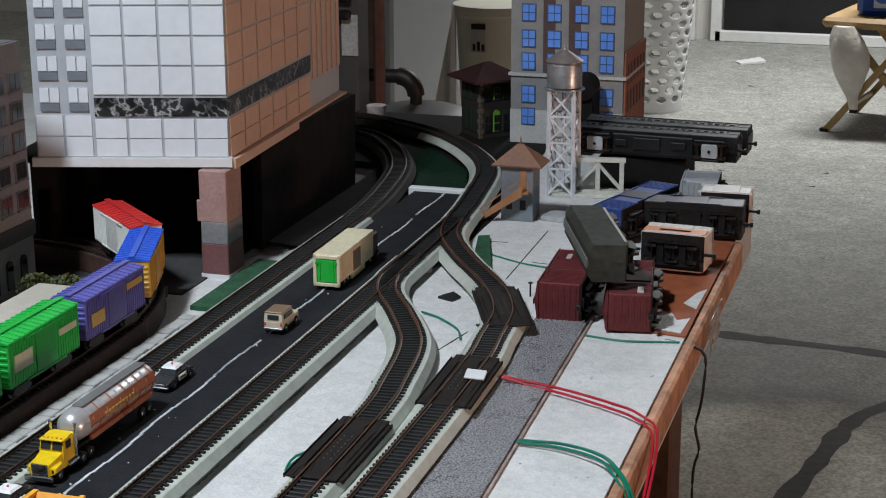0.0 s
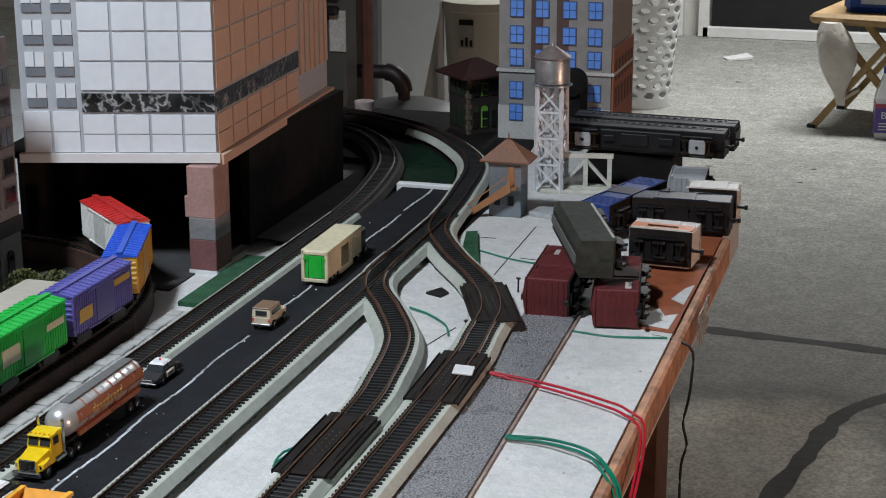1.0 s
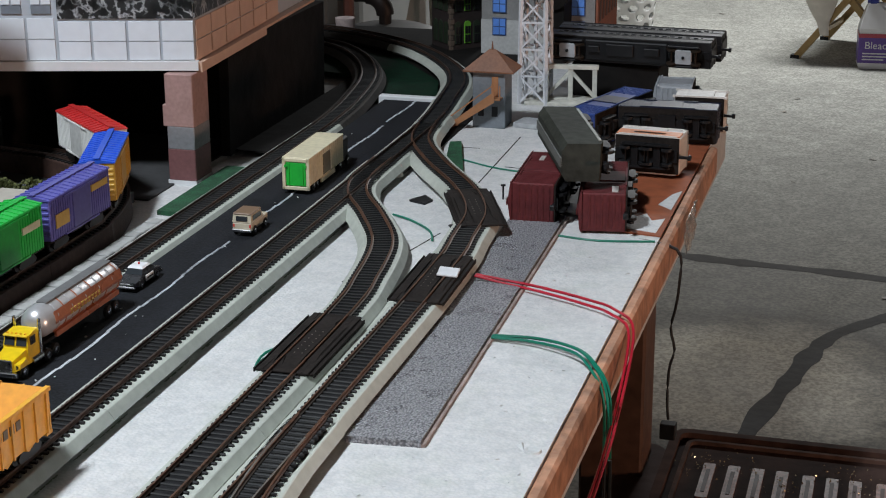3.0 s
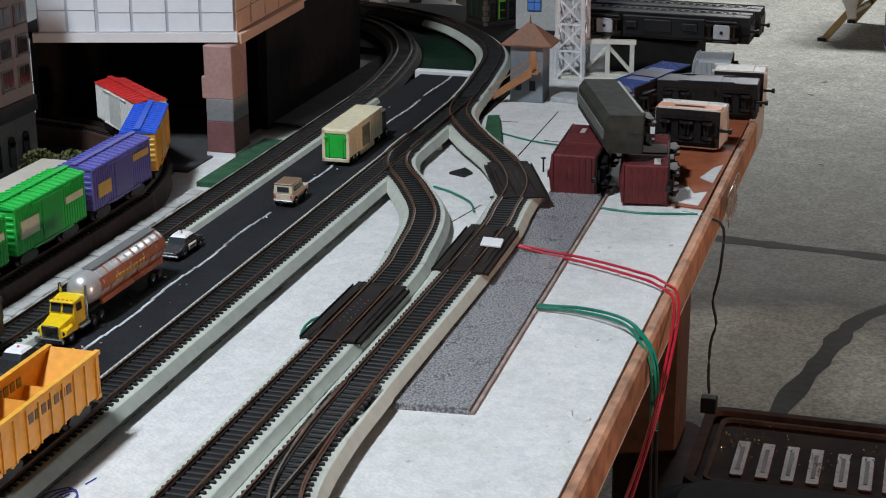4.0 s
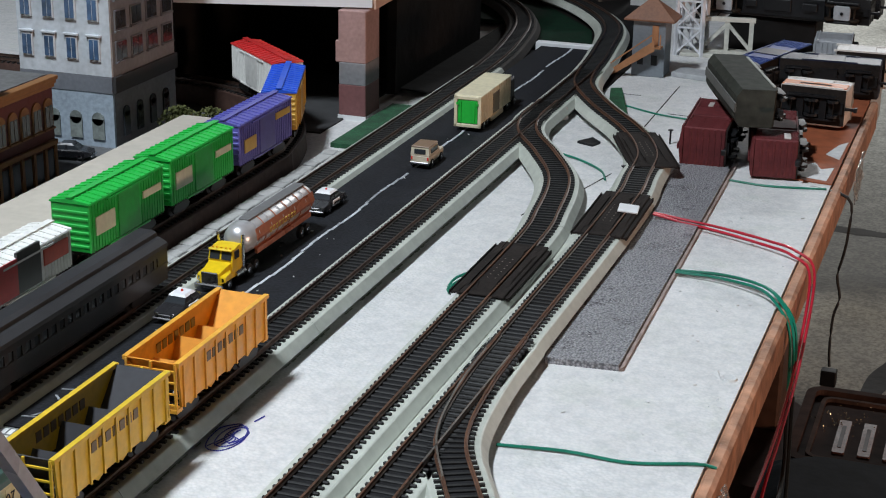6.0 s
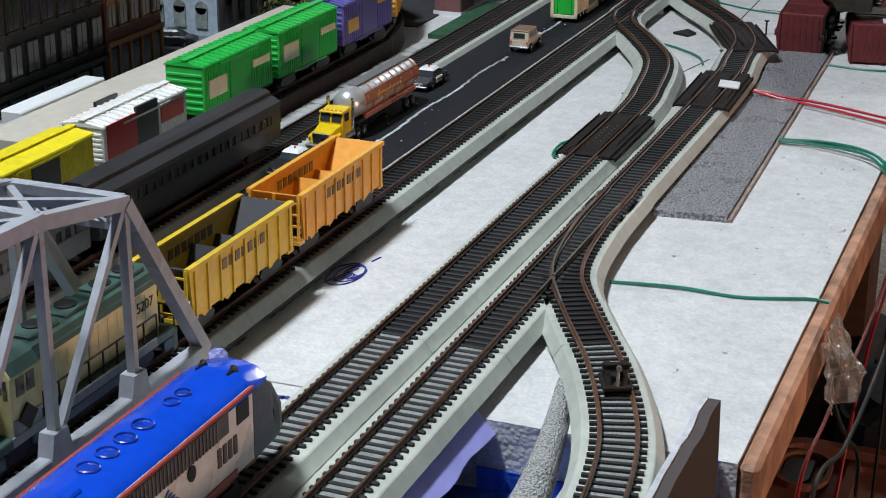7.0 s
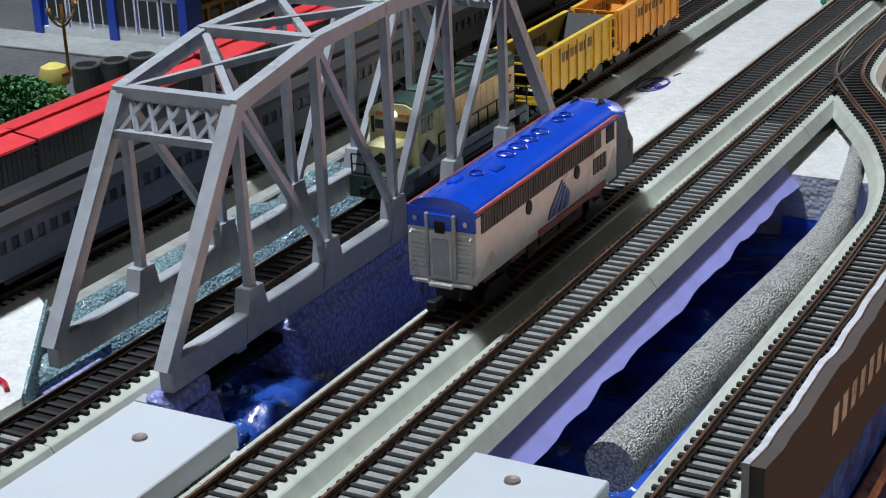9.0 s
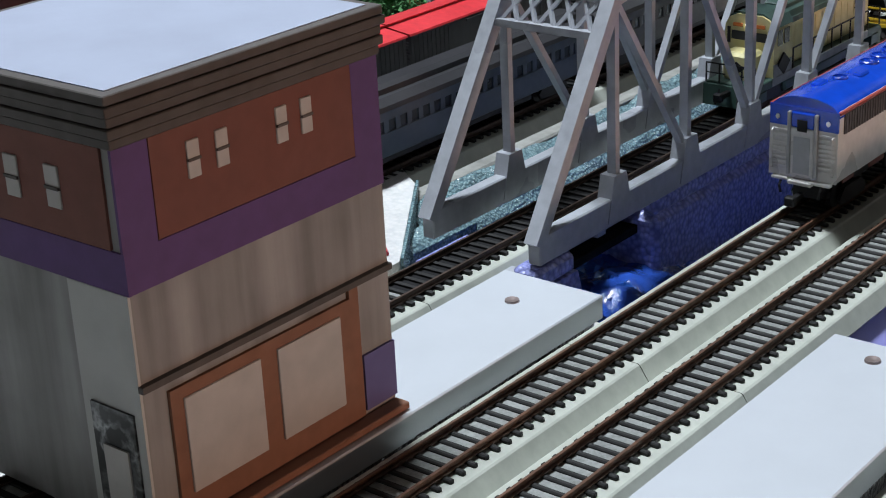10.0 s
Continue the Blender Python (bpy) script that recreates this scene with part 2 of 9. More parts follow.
class MB:
    """A small mesh builder."""

    def __init__(self):
        self.v, self.f, self.k = [], [], []

    def add(self, verts, faces, k=0):
        n = len(self.v)
        self.v += [tuple(p) for p in verts]
        self.f += [tuple(n + i for i in f) for f in faces]
        self.k += [k] * len(faces)
        return self

    def box(self, x0, x1, y0, y1, z0, z1, b=0.0, k=0):
        if not b:
            v = [(x, y, z) for z in (z0, z1) for y in (y0, y1) for x in (x0, x1)]
            return self.add(v, [(0, 2, 3, 1), (4, 5, 7, 6), (0, 1, 5, 4), (2, 6, 7, 3), (0, 4, 6, 2), (1, 3, 7, 5)], k)
        b = min(b, (x1 - x0) / 2.01, (y1 - y0) / 2.01, (z1 - z0) / 2.01)
        pts = []
        for x, sx in ((x0, 1), (x1, -1)):
            for y, sy in ((y0, 1), (y1, -1)):
                for z, sz in ((z0, 1), (z1, -1)):
                    pts += [(x, y + sy * b, z + sz * b), (x + sx * b, y, z + sz * b), (x + sx * b, y + sy * b, z)]
        return self.hull(pts, k)

    def hull(self, pts, k=0):
        bm = bmesh.new()
        for p in pts:
            bm.verts.new(p)
        bmesh.ops.convex_hull(bm, input=bm.verts)
        bmesh.ops.dissolve_limit(bm, angle_limit=0.01, verts=bm.verts, edges=bm.edges)
        bm.verts.index_update()
        self.add([v.co[:] for v in bm.verts], [[v.index for v in f.verts] for f in bm.faces], k)
        bm.free()
        return self

    def prism(self, prof, y0, y1, k=0, axis="y"):
        """Extrudes an outline of (across, up) along y (or x, or z)."""
        n = len(prof)
        put = {"y": lambda a, u, w: (a, w, u), "x": lambda a, u, w: (w, a, u), "z": lambda a, u, w: (a, u, w)}[axis]
        v = [put(a, u, y0) for a, u in prof] + [put(a, u, y1) for a, u in prof]
        f = [tuple(range(n)), tuple(range(2 * n - 1, n - 1, -1))]
        f += [(i, i + n, (i + 1) % n + n, (i + 1) % n) for i in range(n)]
        return self.add(v, f, k)

    def cyl(self, p0, p1, r0, r1=None, n=10, k=0):
        r1 = r0 if r1 is None else r1
        p0, p1 = Vector(p0), Vector(p1)
        q = (p1 - p0).to_track_quat("Z", "Y")
        ring = [q @ Vector((math.cos(2 * math.pi * i / n), math.sin(2 * math.pi * i / n), 0)) for i in range(n)]
        v = [p0 + r0 * d for d in ring] + [p1 + r1 * d for d in ring]
        f = [tuple(range(n - 1, -1, -1)), tuple(range(n, 2 * n))]
        f += [(i, (i + 1) % n, (i + 1) % n + n, i + n) for i in range(n)]
        return self.add(v, f, k)

    def bar(self, p0, p1, w, h, up=(0, 0, 1), k=0):
        """A square bar between two points."""
        p0, p1 = Vector(p0), Vector(p1)
        d = (p1 - p0).normalized()
        s = d.cross(Vector(up))
        s = s.normalized() if s.length > 1e-4 else Vector((1, 0, 0))
        u = s.cross(d)
        v = [p + a * w / 2 * s + c * h / 2 * u for p in (p0, p1) for a, c in ((-1, -1), (1, -1), (1, 1), (-1, 1))]
        return self.add(v, [(3, 2, 1, 0), (4, 5, 6, 7), (0, 1, 5, 4), (1, 2, 6, 5), (2, 3, 7, 6), (3, 0, 4, 7)], k)

    def lathe(self, prof, c, n=16, k=0, axis="z"):
        cx, cy, cz = c
        v, f = [], []
        for r, z in prof:
            for i in range(n):
                a = 2 * math.pi * i / n
                p = (r * math.cos(a), r * math.sin(a), z)
                p = p if axis == "z" else ((p[2], p[0], p[1]) if axis == "x" else (p[0], p[2], p[1]))
                v.append((cx + p[0], cy + p[1], cz + p[2]))
        m = len(prof)
        for j in range(m - 1):
            for i in range(n):
                f.append((j * n + i, j * n + (i + 1) % n, (j + 1) * n + (i + 1) % n, (j + 1) * n + i))
        f += [tuple(range(n - 1, -1, -1)), tuple(range((m - 1) * n, m * n))]
        return self.add(v, f, k)

    def sweep(self, path, prof, k=0, caps=True):
        """Carries an outline of (across to the right, up) along a path that lies nearly flat."""
        n, v, f = len(prof), [], []
        for i, p in enumerate(path):
            a, b = Vector(path[max(0, i - 1)]), Vector(path[min(len(path) - 1, i + 1)])
            d = (b - a).normalized()
            s = d.cross(Vector((0, 0, 1))).normalized()
            u = s.cross(d)
            v += [Vector(p) + x * s + z * u for x, z in prof]
        for i in range(len(path) - 1):
            f += [(i * n + j, i * n + (j + 1) % n, (i + 1) * n + (j + 1) % n, (i + 1) * n + j) for j in range(n)]
        if caps:
            f += [tuple(range(n - 1, -1, -1)), tuple(range((len(path) - 1) * n, len(path) * n))]
        return self.add(v, f, k)

    def tube(self, path, r, n=8, k=0):
        return self.sweep(path, [(r * math.cos(2 * math.pi * i / n), r * math.sin(2 * math.pi * i / n)) for i in range(n)], k)

    def mesh(self, name, mats, smooth=False, weld=False):
        me = bpy.data.meshes.new(name)
        me.from_pydata(self.v, [], self.f)
        for m in mats if isinstance(mats, (list, tuple)) else [mats]:
            me.materials.append(m)
        me.polygons.foreach_set("material_index", self.k)
        bm = bmesh.new()
        bm.from_mesh(me)
        bmesh.ops.recalc_face_normals(bm, faces=bm.faces)
        bm.to_mesh(me)
        bm.free()
        if smooth:
            me.polygons.foreach_set("use_smooth", [True] * len(me.polygons))
            me.set_sharp_from_angle(angle=radians(40))
        me.update()
        return me


def part(name, mb, mats, parent=None, label="", smooth=False, at=None):
    ob = new(name, mb.mesh(name, mats, smooth) if isinstance(mb, MB) else mb)
    if parent is not None:
        ob.parent = parent
    if at is not None:
        ob.matrix_basis = at
    if label:
        tagged(ob, label)
    return ob


def thing(name, label, category, m=None, group="", kind=""):
    ob = new(name)
    ob.empty_display_size = 0.02
    ob.matrix_basis = PLAN[0] @ (m or Matrix.Identity(4))
    return tagged(ob, label, category, group, kind)


PLAN = [Matrix.Identity(4)]


def whole(name, mb, mats, label, category, m=None, group="", kind="", smooth=False):
    ob = part(name, mb, mats, None, "", smooth, PLAN[0] @ (m or Matrix.Identity(4)))
    return tagged(ob, label, category, group, kind)


def curve(pts, step=0.004):
    """A smooth line through points, in even steps."""
    P = [Vector((*p, 0)) if len(p) == 2 else Vector(p) for p in pts]
    P = [2 * P[0] - P[1], *P, 2 * P[-1] - P[-2]]
    out = []
    for i in range(1, len(P) - 2):
        a, b, c, d = P[i - 1 : i + 3]
        n = max(2, int((c - b).length / 0.0015))
        for j in range(n):
            t = j / n
            out.append(0.5 * (2 * b + (c - a) * t + (2 * a - 5 * b + 4 * c - d) * t * t + (3 * b - a - 3 * c + d) * t**3))
    out.append(P[-2])
    res, left = [out[0]], step
    for a, b in zip(out, out[1:]):
        seg = (b - a).length
        while seg >= left:
            a = a + (b - a) * (left / seg)
            res.append(a.copy())
            seg -= left
            left = step
        left -= seg
    return res


# ---- setting: table, river, garage ----
EDGE = 0.2580
F = 0.0060  # the white foam's top
CX = Vector((0.43, -0.43, 0.405))
YARD = Matrix.Translation(CX) @ Matrix.Scale(1 - F / CX.z, 4) @ Matrix.Translation(-CX)  # lays the yard's plan on the foam
TOP = MB()
TOP.box(-0.1205, EDGE, 0.079, 1.225, -0.045, F)
TOP.box(-0.1205, 0.105, 1.225, 1.60, -0.045, F)
TOP.box(-1.15, -0.1205, 0.079, 1.60, -0.045, 0.0)
whole("table_foam_far", TOP, M_FOAM, "white polystyrene sheet laid over the layout table", "tabletop", kind="structure")
TOP = MB()
TOP.box(-0.1205, EDGE, -1.15, -0.285, -0.045, F)
TOP.box(-1.15, -0.1205, -1.15, -0.285, -0.045, 0.0)
whole("table_foam_near", TOP, M_FOAM, "white polystyrene sheet laid over the layout table", "tabletop", kind="structure")
TOP = MB()
TOP.box(-0.1205, -0.068, -0.285, 0.079, -0.045, F - 0.0005)
TOP.box(-1.15, -0.1205, -0.285, 0.079, -0.045, 0.0)
whole("table_foam_side", TOP, M_FOAM, "white polystyrene sheet beside the river", "tabletop", kind="structure")
rim = MB()
rim.box(EDGE + 0.0003, EDGE + 0.0088, 0.079, 1.075, -0.0215, F - 0.0004, 0.0022)
whole("table_rim_far", rim, M_WOOD, "bare pine board along the table's edge", "table edge", kind="structure")
rim = MB()
rim.box(EDGE - 0.006, EDGE + 0.0005, -1.15, 0.0785, -0.0275, -0.0215, 0.0012)
whole("table_rim_near", rim, M_WOOD, "bare pine board along the table's edge by the river", "table edge", kind="structure")
deck = MB()
deck.box(-1.15, 0.2, -1.15, 1.30, -0.12, -0.1)
deck.box(-1.15, 0.09, 1.30, 1.58, -0.12, -0.0455)
whole("table_deck", deck, M_WOODDARK, "plywood deck under the foam of the layout table", "table", kind="structure")
legs = thing("table_frame", "timber legs under the layout table", "table frame", kind="structure")
for x in (-1.08, 0.15):
    for y in (-0.9, 0.3, 1.25):
        part("leg", MB().box(x - 0.035, x + 0.035, y - 0.035, y + 0.035, -0.75, -0.1202, 0.003), M_WOODDARK, legs)
fl = MB()
fl.box(-4.5, 4.5, -3.5, 7.3, -0.85, -0.75)
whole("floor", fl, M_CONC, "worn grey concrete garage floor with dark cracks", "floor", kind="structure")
for nm, bx in (("wall_north", (-4.5, 4.5, 7.3, 7.45)), ("wall_south", (-4.5, 4.5, -3.65, -3.5)), ("wall_west", (-4.65, -4.5, -3.5, 7.3)), ("wall_east", (4.5, 4.65, -3.5, 7.3))):
    whole(nm, MB().box(*bx, -0.85, 1.8), M_WALL, "painted plain garage wall", "wall", kind="structure")
whole("ceiling", MB().box(-4.65, 4.65, -3.65, 7.45, 1.8, 1.9), M_CEIL, "plain dull garage ceiling board", "ceiling", kind="structure")

# river bed and its banks
riv = MB()
n = 70
vv, ff = [], []
for i in range(n + 1):
    for j in range(n + 1):
        x, y = -0.0675 + 0.3275 * i / n, -0.2845 + 0.363 * j / n
        h = noise.fractal(Vector((x * 28, y * 28, 3.1)), 0.9, 2.2, 4)
        r = abs(noise.noise(Vector((x * 45, y * 45, 8.0))))
        lump = 0.012 * max(0.0, min(1.0, (-0.13 - y) / 0.06)) * max(0.0, min(1.0, (0.075 - x) / 0.03))
        vv.append((x, y, -0.028 + (0.003 + 0.6 * lump) * h + 0.003 * r + lump))
for i in range(n):
    for j in range(n):
        a = i * (n + 1) + j
        ff.append((a, a + n + 1, a + n + 2, a + 1))
riv.add(vv, ff)
whole("river_water", riv, M_BLUEFILM, "deep blue crumpled plastic film laid as river water", "water", kind="structure", smooth=True)

whole("river_bank_wall", MB().box(-0.0675, 0.028, 0.0775, 0.0783, -0.1, -0.044).box(0.069, 0.146, 0.0775, 0.0783, -0.1, -0.044).box(0.1985, 0.262, 0.0775, 0.0783, -0.1, -0.044).box(0.146, 0.1985, 0.0772, 0.0783, -0.1, -0.0165), M_BLUEFILM, "blue film hanging under the foam at the river", "bank", kind="structure")

whole("foam_tongue", MB().box(0.0276, 0.072, 0.004, 0.0784, -0.0455, F, 0.001), M_FOAM, "white foam tongue between bridge and track", "foam", kind="structure")

# ---- tracks ----
XT = {"T0": -0.160, "T1": -0.098, "T2": -0.002, "T3": 0.0894, "T4": 0.1287}
ZB, ZT, ZR = 0.0178, 0.0200, 0.0228
P_T0 = curve([(-0.16, -1.0), (-0.16, 0.3), (-0.16, 0.62), (-0.164, 0.675), (-0.181, 0.735), (-0.214, 0.79), (-0.262, 0.83), (-0.33, 0.852), (-0.45, 0.86), (-0.6, 0.86)])
P_T1 = curve([(-0.098, -1.0), (-0.098, 0.2), (-0.098, 0.9), (-0.0993, 1.033), (-0.108, 1.13), (-0.128, 1.235), (-0.169, 1.325), (-0.2275, 1.39), (-0.33, 1.42), (-0.5, 1.42)])
P_T2 = curve([(-0.002, -1.0), (-0.002, 0.2), (-0.002, 0.95), (-0.004, 1.05), (-0.012, 1.13), (-0.0275, 1.232), (-0.06, 1.309), (-0.122, 1.394), (-0.207, 1.457), (-0.2834, 1.484), (-0.42, 1.495), (-0.7, 1.47)])
P_T3 = curve([(0.0896, -1.0), (0.0894, 0.2), (0.0889, 0.51), (0.0823, 0.598), (0.0684, 0.676), (0.0394, 0.739), (0.0092, 0.793), (-0.0025, 0.84), (-0.0035, 0.9)])
P_T4 = curve([(0.1287, -1.0), (0.1287, 0.2), (0.1287, 0.6), (0.1227, 0.706), (0.1149, 0.769), (0.0879, 0.833), (0.0412, 0.908), (0.0075, 0.976), (-0.0035, 1.04)])
P_T5 = curve([(0.1295, 0.36), (0.131, 0.29), (0.139, 0.2247), (0.1618, 0.1742), (0.1904, 0.1193), (0.2127, 0.0608), (0.2228, 0.0063), (0.2241, -0.045), (0.2245, -0.102), (0.2225, -0.247), (0.2225, -0.6)])

TIE = MB().box(-0.0117, 0.0117, -0.0009, 0.0010, ZB - 0.0006, ZT + 0.0002, 0.0004).mesh("tie", M_TIE)


def frames(path):
    out = []
    for i, p in enumerate(path):
        d = Vector(path[min(i + 1, len(path) - 1)]) - Vector(path[max(i - 1, 0)])
        out.append((Vector(p), math.atan2(d.y, d.x) - math.pi / 2))
    return out


def track(label, path, bed, top, rail, tie_y=None, ybed=None, low=F, half=0.0146, foot=0.0188, zf=0.0128, plinth=0.0105):
    """A length of sectional track on its own roadbed: sections, ties, rails."""
    tr = thing("model_track", label, "track", group="model tracks")
    sec = 56
    zs = ZT - 0.0012
    prof = [(-plinth, low - 0.0002), (plinth, low - 0.0002), (plinth, zf - 0.0008), (foot - 0.0004, zf - 0.0008), (foot, zf), (half + 0.0004, zs - 0.0004), (half - 0.0004, zs), (-half + 0.0004, zs), (-half - 0.0004, zs - 0.0004), (-foot, zf), (-foot + 0.0004, zf - 0.0008), (-plinth, zf - 0.0008)]
    cover = [(-0.0088, zs + 0.0001), (0.0088, zs + 0.0001), (0.0086, ZT - 0.0007), (-0.0086, ZT - 0.0007)]
    for s in range(0, len(path) - 1, sec):
        seg = [Vector(p) for p in path[s : s + sec + 1]]
        if len(seg) < 3 or (ybed and not any(ybed[0] <= p.y <= ybed[1] for p in seg)):
            continue
        if ybed:
            seg = [p for p in seg if ybed[0] <= p.y <= ybed[1]]
            if len(seg) < 3:
                continue
        e = (seg[-1] - seg[-2]) * 0.1
        seg[-1] = seg[-1] - e
        part("roadbed_section", MB().sweep(seg, prof), bed(sum(p.y for p in seg) / len(seg)) if callable(bed) else bed, tr)
        tm = top(sum(p.y for p in seg) / len(seg)) if callable(top) else top
        part("ballast", MB().sweep(seg, cover), tm, tr)
    rest = MB()
    dense = curve([p[:2] for p in path], 0.0058)
    for p, a in frames(dense):
        if ybed and not ybed[0] <= p.y <= ybed[1]:
            continue
        if tie_y and tie_y[0] < p.y < tie_y[1]:
            part("tie", TIE, None, tr, at=Matrix.Translation(p) @ Matrix.Rotation(a, 4, "Z"))
        else:
            c, s_ = math.cos(a), math.sin(a)
            v = []
            for zz in (ZB - 0.0006, ZT + 0.0002):
                for y in (-0.0010, 0.0010):
                    for x in (-0.0117, 0.0117):
                        v.append((p.x + x * c - y * s_, p.y + x * s_ + y * c, zz))
            rest.add(v, [(0, 2, 3, 1), (4, 5, 7, 6), (0, 1, 5, 4), (2, 6, 7, 3), (0, 4, 6, 2), (1, 3, 7, 5)])
    if rest.f:
        tagged(part("tie_strip", rest, M_TIE, tr), kind="stuff")
    for sgn in (-1, 1):
        x = sgn * 0.0076
        part("rail", MB().sweep(path, [(x - 0.0010, ZT + 0.0003), (x + 0.0010, ZT + 0.0003), (x + 0.0010, ZT + 0.0008), (x + 0.0003, ZT + 0.0011), (x + 0.0003, ZR - 0.0008), (x + 0.0005, ZR - 0.0006), (x + 0.0005, ZR), (x - 0.0005, ZR), (x - 0.0005, ZR - 0.0006), (x - 0.0003, ZR - 0.0008), (x - 0.0003, ZT + 0.0011), (x - 0.0010, ZT + 0.0008)]), rail, tr)
    return tr


near_top = lambda y: M_BEDSHEEN if y < 0.15 else M_BEDTOP
track("straight track with rusty rails on brown roadbed carrying freight cars", P_T0, M_BROWN, M_BROWN, M_RAIL, low=0.0, half=0.0136, foot=0.0150, zf=0.0020, plinth=0.0140)
# sections of both tracks beyond the building take the shaded colour
track("straight track beside the road carrying passenger cars", P_T1, lambda y: M_BED if y < 0.95 else M_BEDSHADE, M_BEDTOP, M_RAIL)
track("main track over the truss bridge on grey roadbed", P_T2, lambda y: M_BED if y < 1.36 else M_BEDSHADE, lambda y: M_BEDSHEEN if y < -0.24 else M_BEDTOP, M_RAIL)
track("straight track on grey roadbed with a blue locomotive", P_T3, M_BED, near_top, M_RAILRED, (-0.45, 0.42))
track("straight track on grey roadbed beside the river", P_T4, M_BED, near_top, M_RAILRED, (-0.45, 0.42))
track("curved branch track behind the painted girder panel", P_T5, M_BED, near_top, M_RAILRED)
whole("roadbed_filler", MB().box(0.1045, 0.1145, -0.7, 0.70, F - 0.001, 0.0122), M_BED, "grey plastic strip between two roadbeds", "roadbed", kind="structure")
sup = thing("track_support", "board carrying two tracks across the river", "support", kind="structure")
part("board", MB().box(0.076, 0.1430, -0.2845, 0.0785, -0.004, F - 0.0006), M_BLACKCARD, sup)
SK = [(-0.2845, 0.0104), (0.0785, 0.0108)] + [(0.0785 - 0.363 * i / 40, -0.0095 + 0.0045 * noise.noise(Vector((i * 0.45, 2.2, 0)))) for i in range(41)]
skirt = part("skirt", MB().prism(SK, 0.1436, 0.1446, axis="x"), M_PURPLE, sup, "lilac paper skirt")
for v in skirt.data.vertices:  # the paper flares out towards the water
    d = 0.0108 - v.co.z
    v.co.x += 0.46 * d
    v.co.z += 0.5 * d
sup = thing("branch_support", "foam block carrying the branch track beside the river", "support", kind="structure")
part("block", MB().box(0.198, 0.2495, -0.2845, 0.0785, -0.055, F - 0.0006), M_BED, sup)

# ---- road ----
rd = thing("road", "black road board with a chalky white centre line", "road", kind="structure")
part("surface", MB().box(-0.0805, -0.0195, 0.167, 1.148, F + 0.0002, 0.0155), M_ROAD, rd)
ln = MB()
for i in range(60):
    y = 0.17 + i * 0.0163
    if i % 23 == 7:
        continue
    x = -0.0475 + 0.0012 * math.sin(i * 0.9)
    ln.box(x - 0.001, x + 0.001, y, y + 0.0163, 0.0155, 0.0159)
part("centre_line", ln, M_LINE, rd, "scuffed white line")
mk = MB()
for a, c in (((-0.0729, 0.181), (-0.0538, 0.2129)), ((-0.0749, 0.2075), (-0.0545, 0.1886)), ((-0.0766, 0.2154), (-0.053, 0.2209)), ((-0.0777, 0.179), (-0.0536, 0.1833))):
    mk.bar((*a, 0.0156), (*c, 0.0156), 0.0013, 0.0004)
part("crossing_mark", mk, mat("faded_white_paint", (0.16, 0.17, 0.18), 0.85, 0, 0.5, 300, 0.2), rd, "faded painted crossing mark")
sw = thing("sidewalk", "pale paving slabs between two tracks", "sidewalk", kind="structure")
PV = MB().box(-0.0060, 0.0060, -0.0053, 0.0053, 0.0, 0.0085, 0.0007).mesh("slab", M_PAVE)
for i in range(43):
    for x in (-0.1360, -0.1230):
        part("slab", PV, None, sw, at=pose(x + random.uniform(-0.0004, 0.0004), 0.207 + i * 0.0121, random.uniform(-0.0006, 0.0004), 0, 0, random.uniform(-2.5, 2.5)))
part("bedding", MB().box(-0.1425, -0.1165, 0.201, 0.722, 0.0003, 0.0070), mat("joint_grey", (0.10, 0.10, 0.095), 0.9, 0, 0.3, 200, 0.2), sw)
whole("beige_walk", MB().box(-0.262, -0.187, 0.285, 0.703, 0.0097, 0.03, 0.001), M_CARD, "long beige card walkway beside the freight track", "walkway", kind="structure")
grass = MB().box(-0.152, -0.121, 0.755, 0.90, 0.0, 0.004)
whole("turf_mat", grass, M_GREEN, "strip of green turf mat beside the track", "turf", kind="structure")
whole("turf_mat", MB().prism([(-0.11, 1.16), (-0.03, 1.16), (-0.06, 1.27), (-0.13, 1.37), (-0.23, 1.43), (-0.3, 1.44), (-0.3, 1.3), (-0.16, 1.28)], F - 0.001, F + 0.003, axis="z"), M_DARKTURF, "dark green turf mat inside the loop of track", "turf", kind="structure")
PLAN[0] = YARD
whole("grey_foam_strip", MB().prism([(0.1425, 0.376), (0.186, 0.380), (0.1745, 0.83), (0.132, 0.83)], -0.001, 0.004, axis="z"), M_GFOAM, "strip of grey sparkling packing foam on white foam", "foam strip", kind="structure")
whole("tape_edge", MB().prism([(0.1862, 0.380), (0.1884, 0.381), (0.177, 0.83), (0.1747, 0.83)], -0.0005, 0.002, axis="z"), mat("brown_tape", (0.27, 0.21, 0.19), 0.6, 0, 0.3, 120, 0.2), "torn brown tape along the grey foam strip", "tape", kind="structure")
PLAN[0] = Matrix.Identity(4)

whole("dark_ground_card", MB().prism([(-0.162, 0.945), (-0.079, 0.945), (-0.079, 1.152), (-0.02, 1.152), (-0.02, 1.0), (0.019, 1.0), (0.019, 1.22), (0.0, 1.36), (-0.02, 1.574), (-0.6, 1.574), (-0.6, 1.30), (-0.162, 1.30)], F - 0.0005, F + 0.0012, axis="z"), M_BLACKCARD, "dark card ground under the far curve of track", "ground", kind="structure")

# ---- truss bridge ----


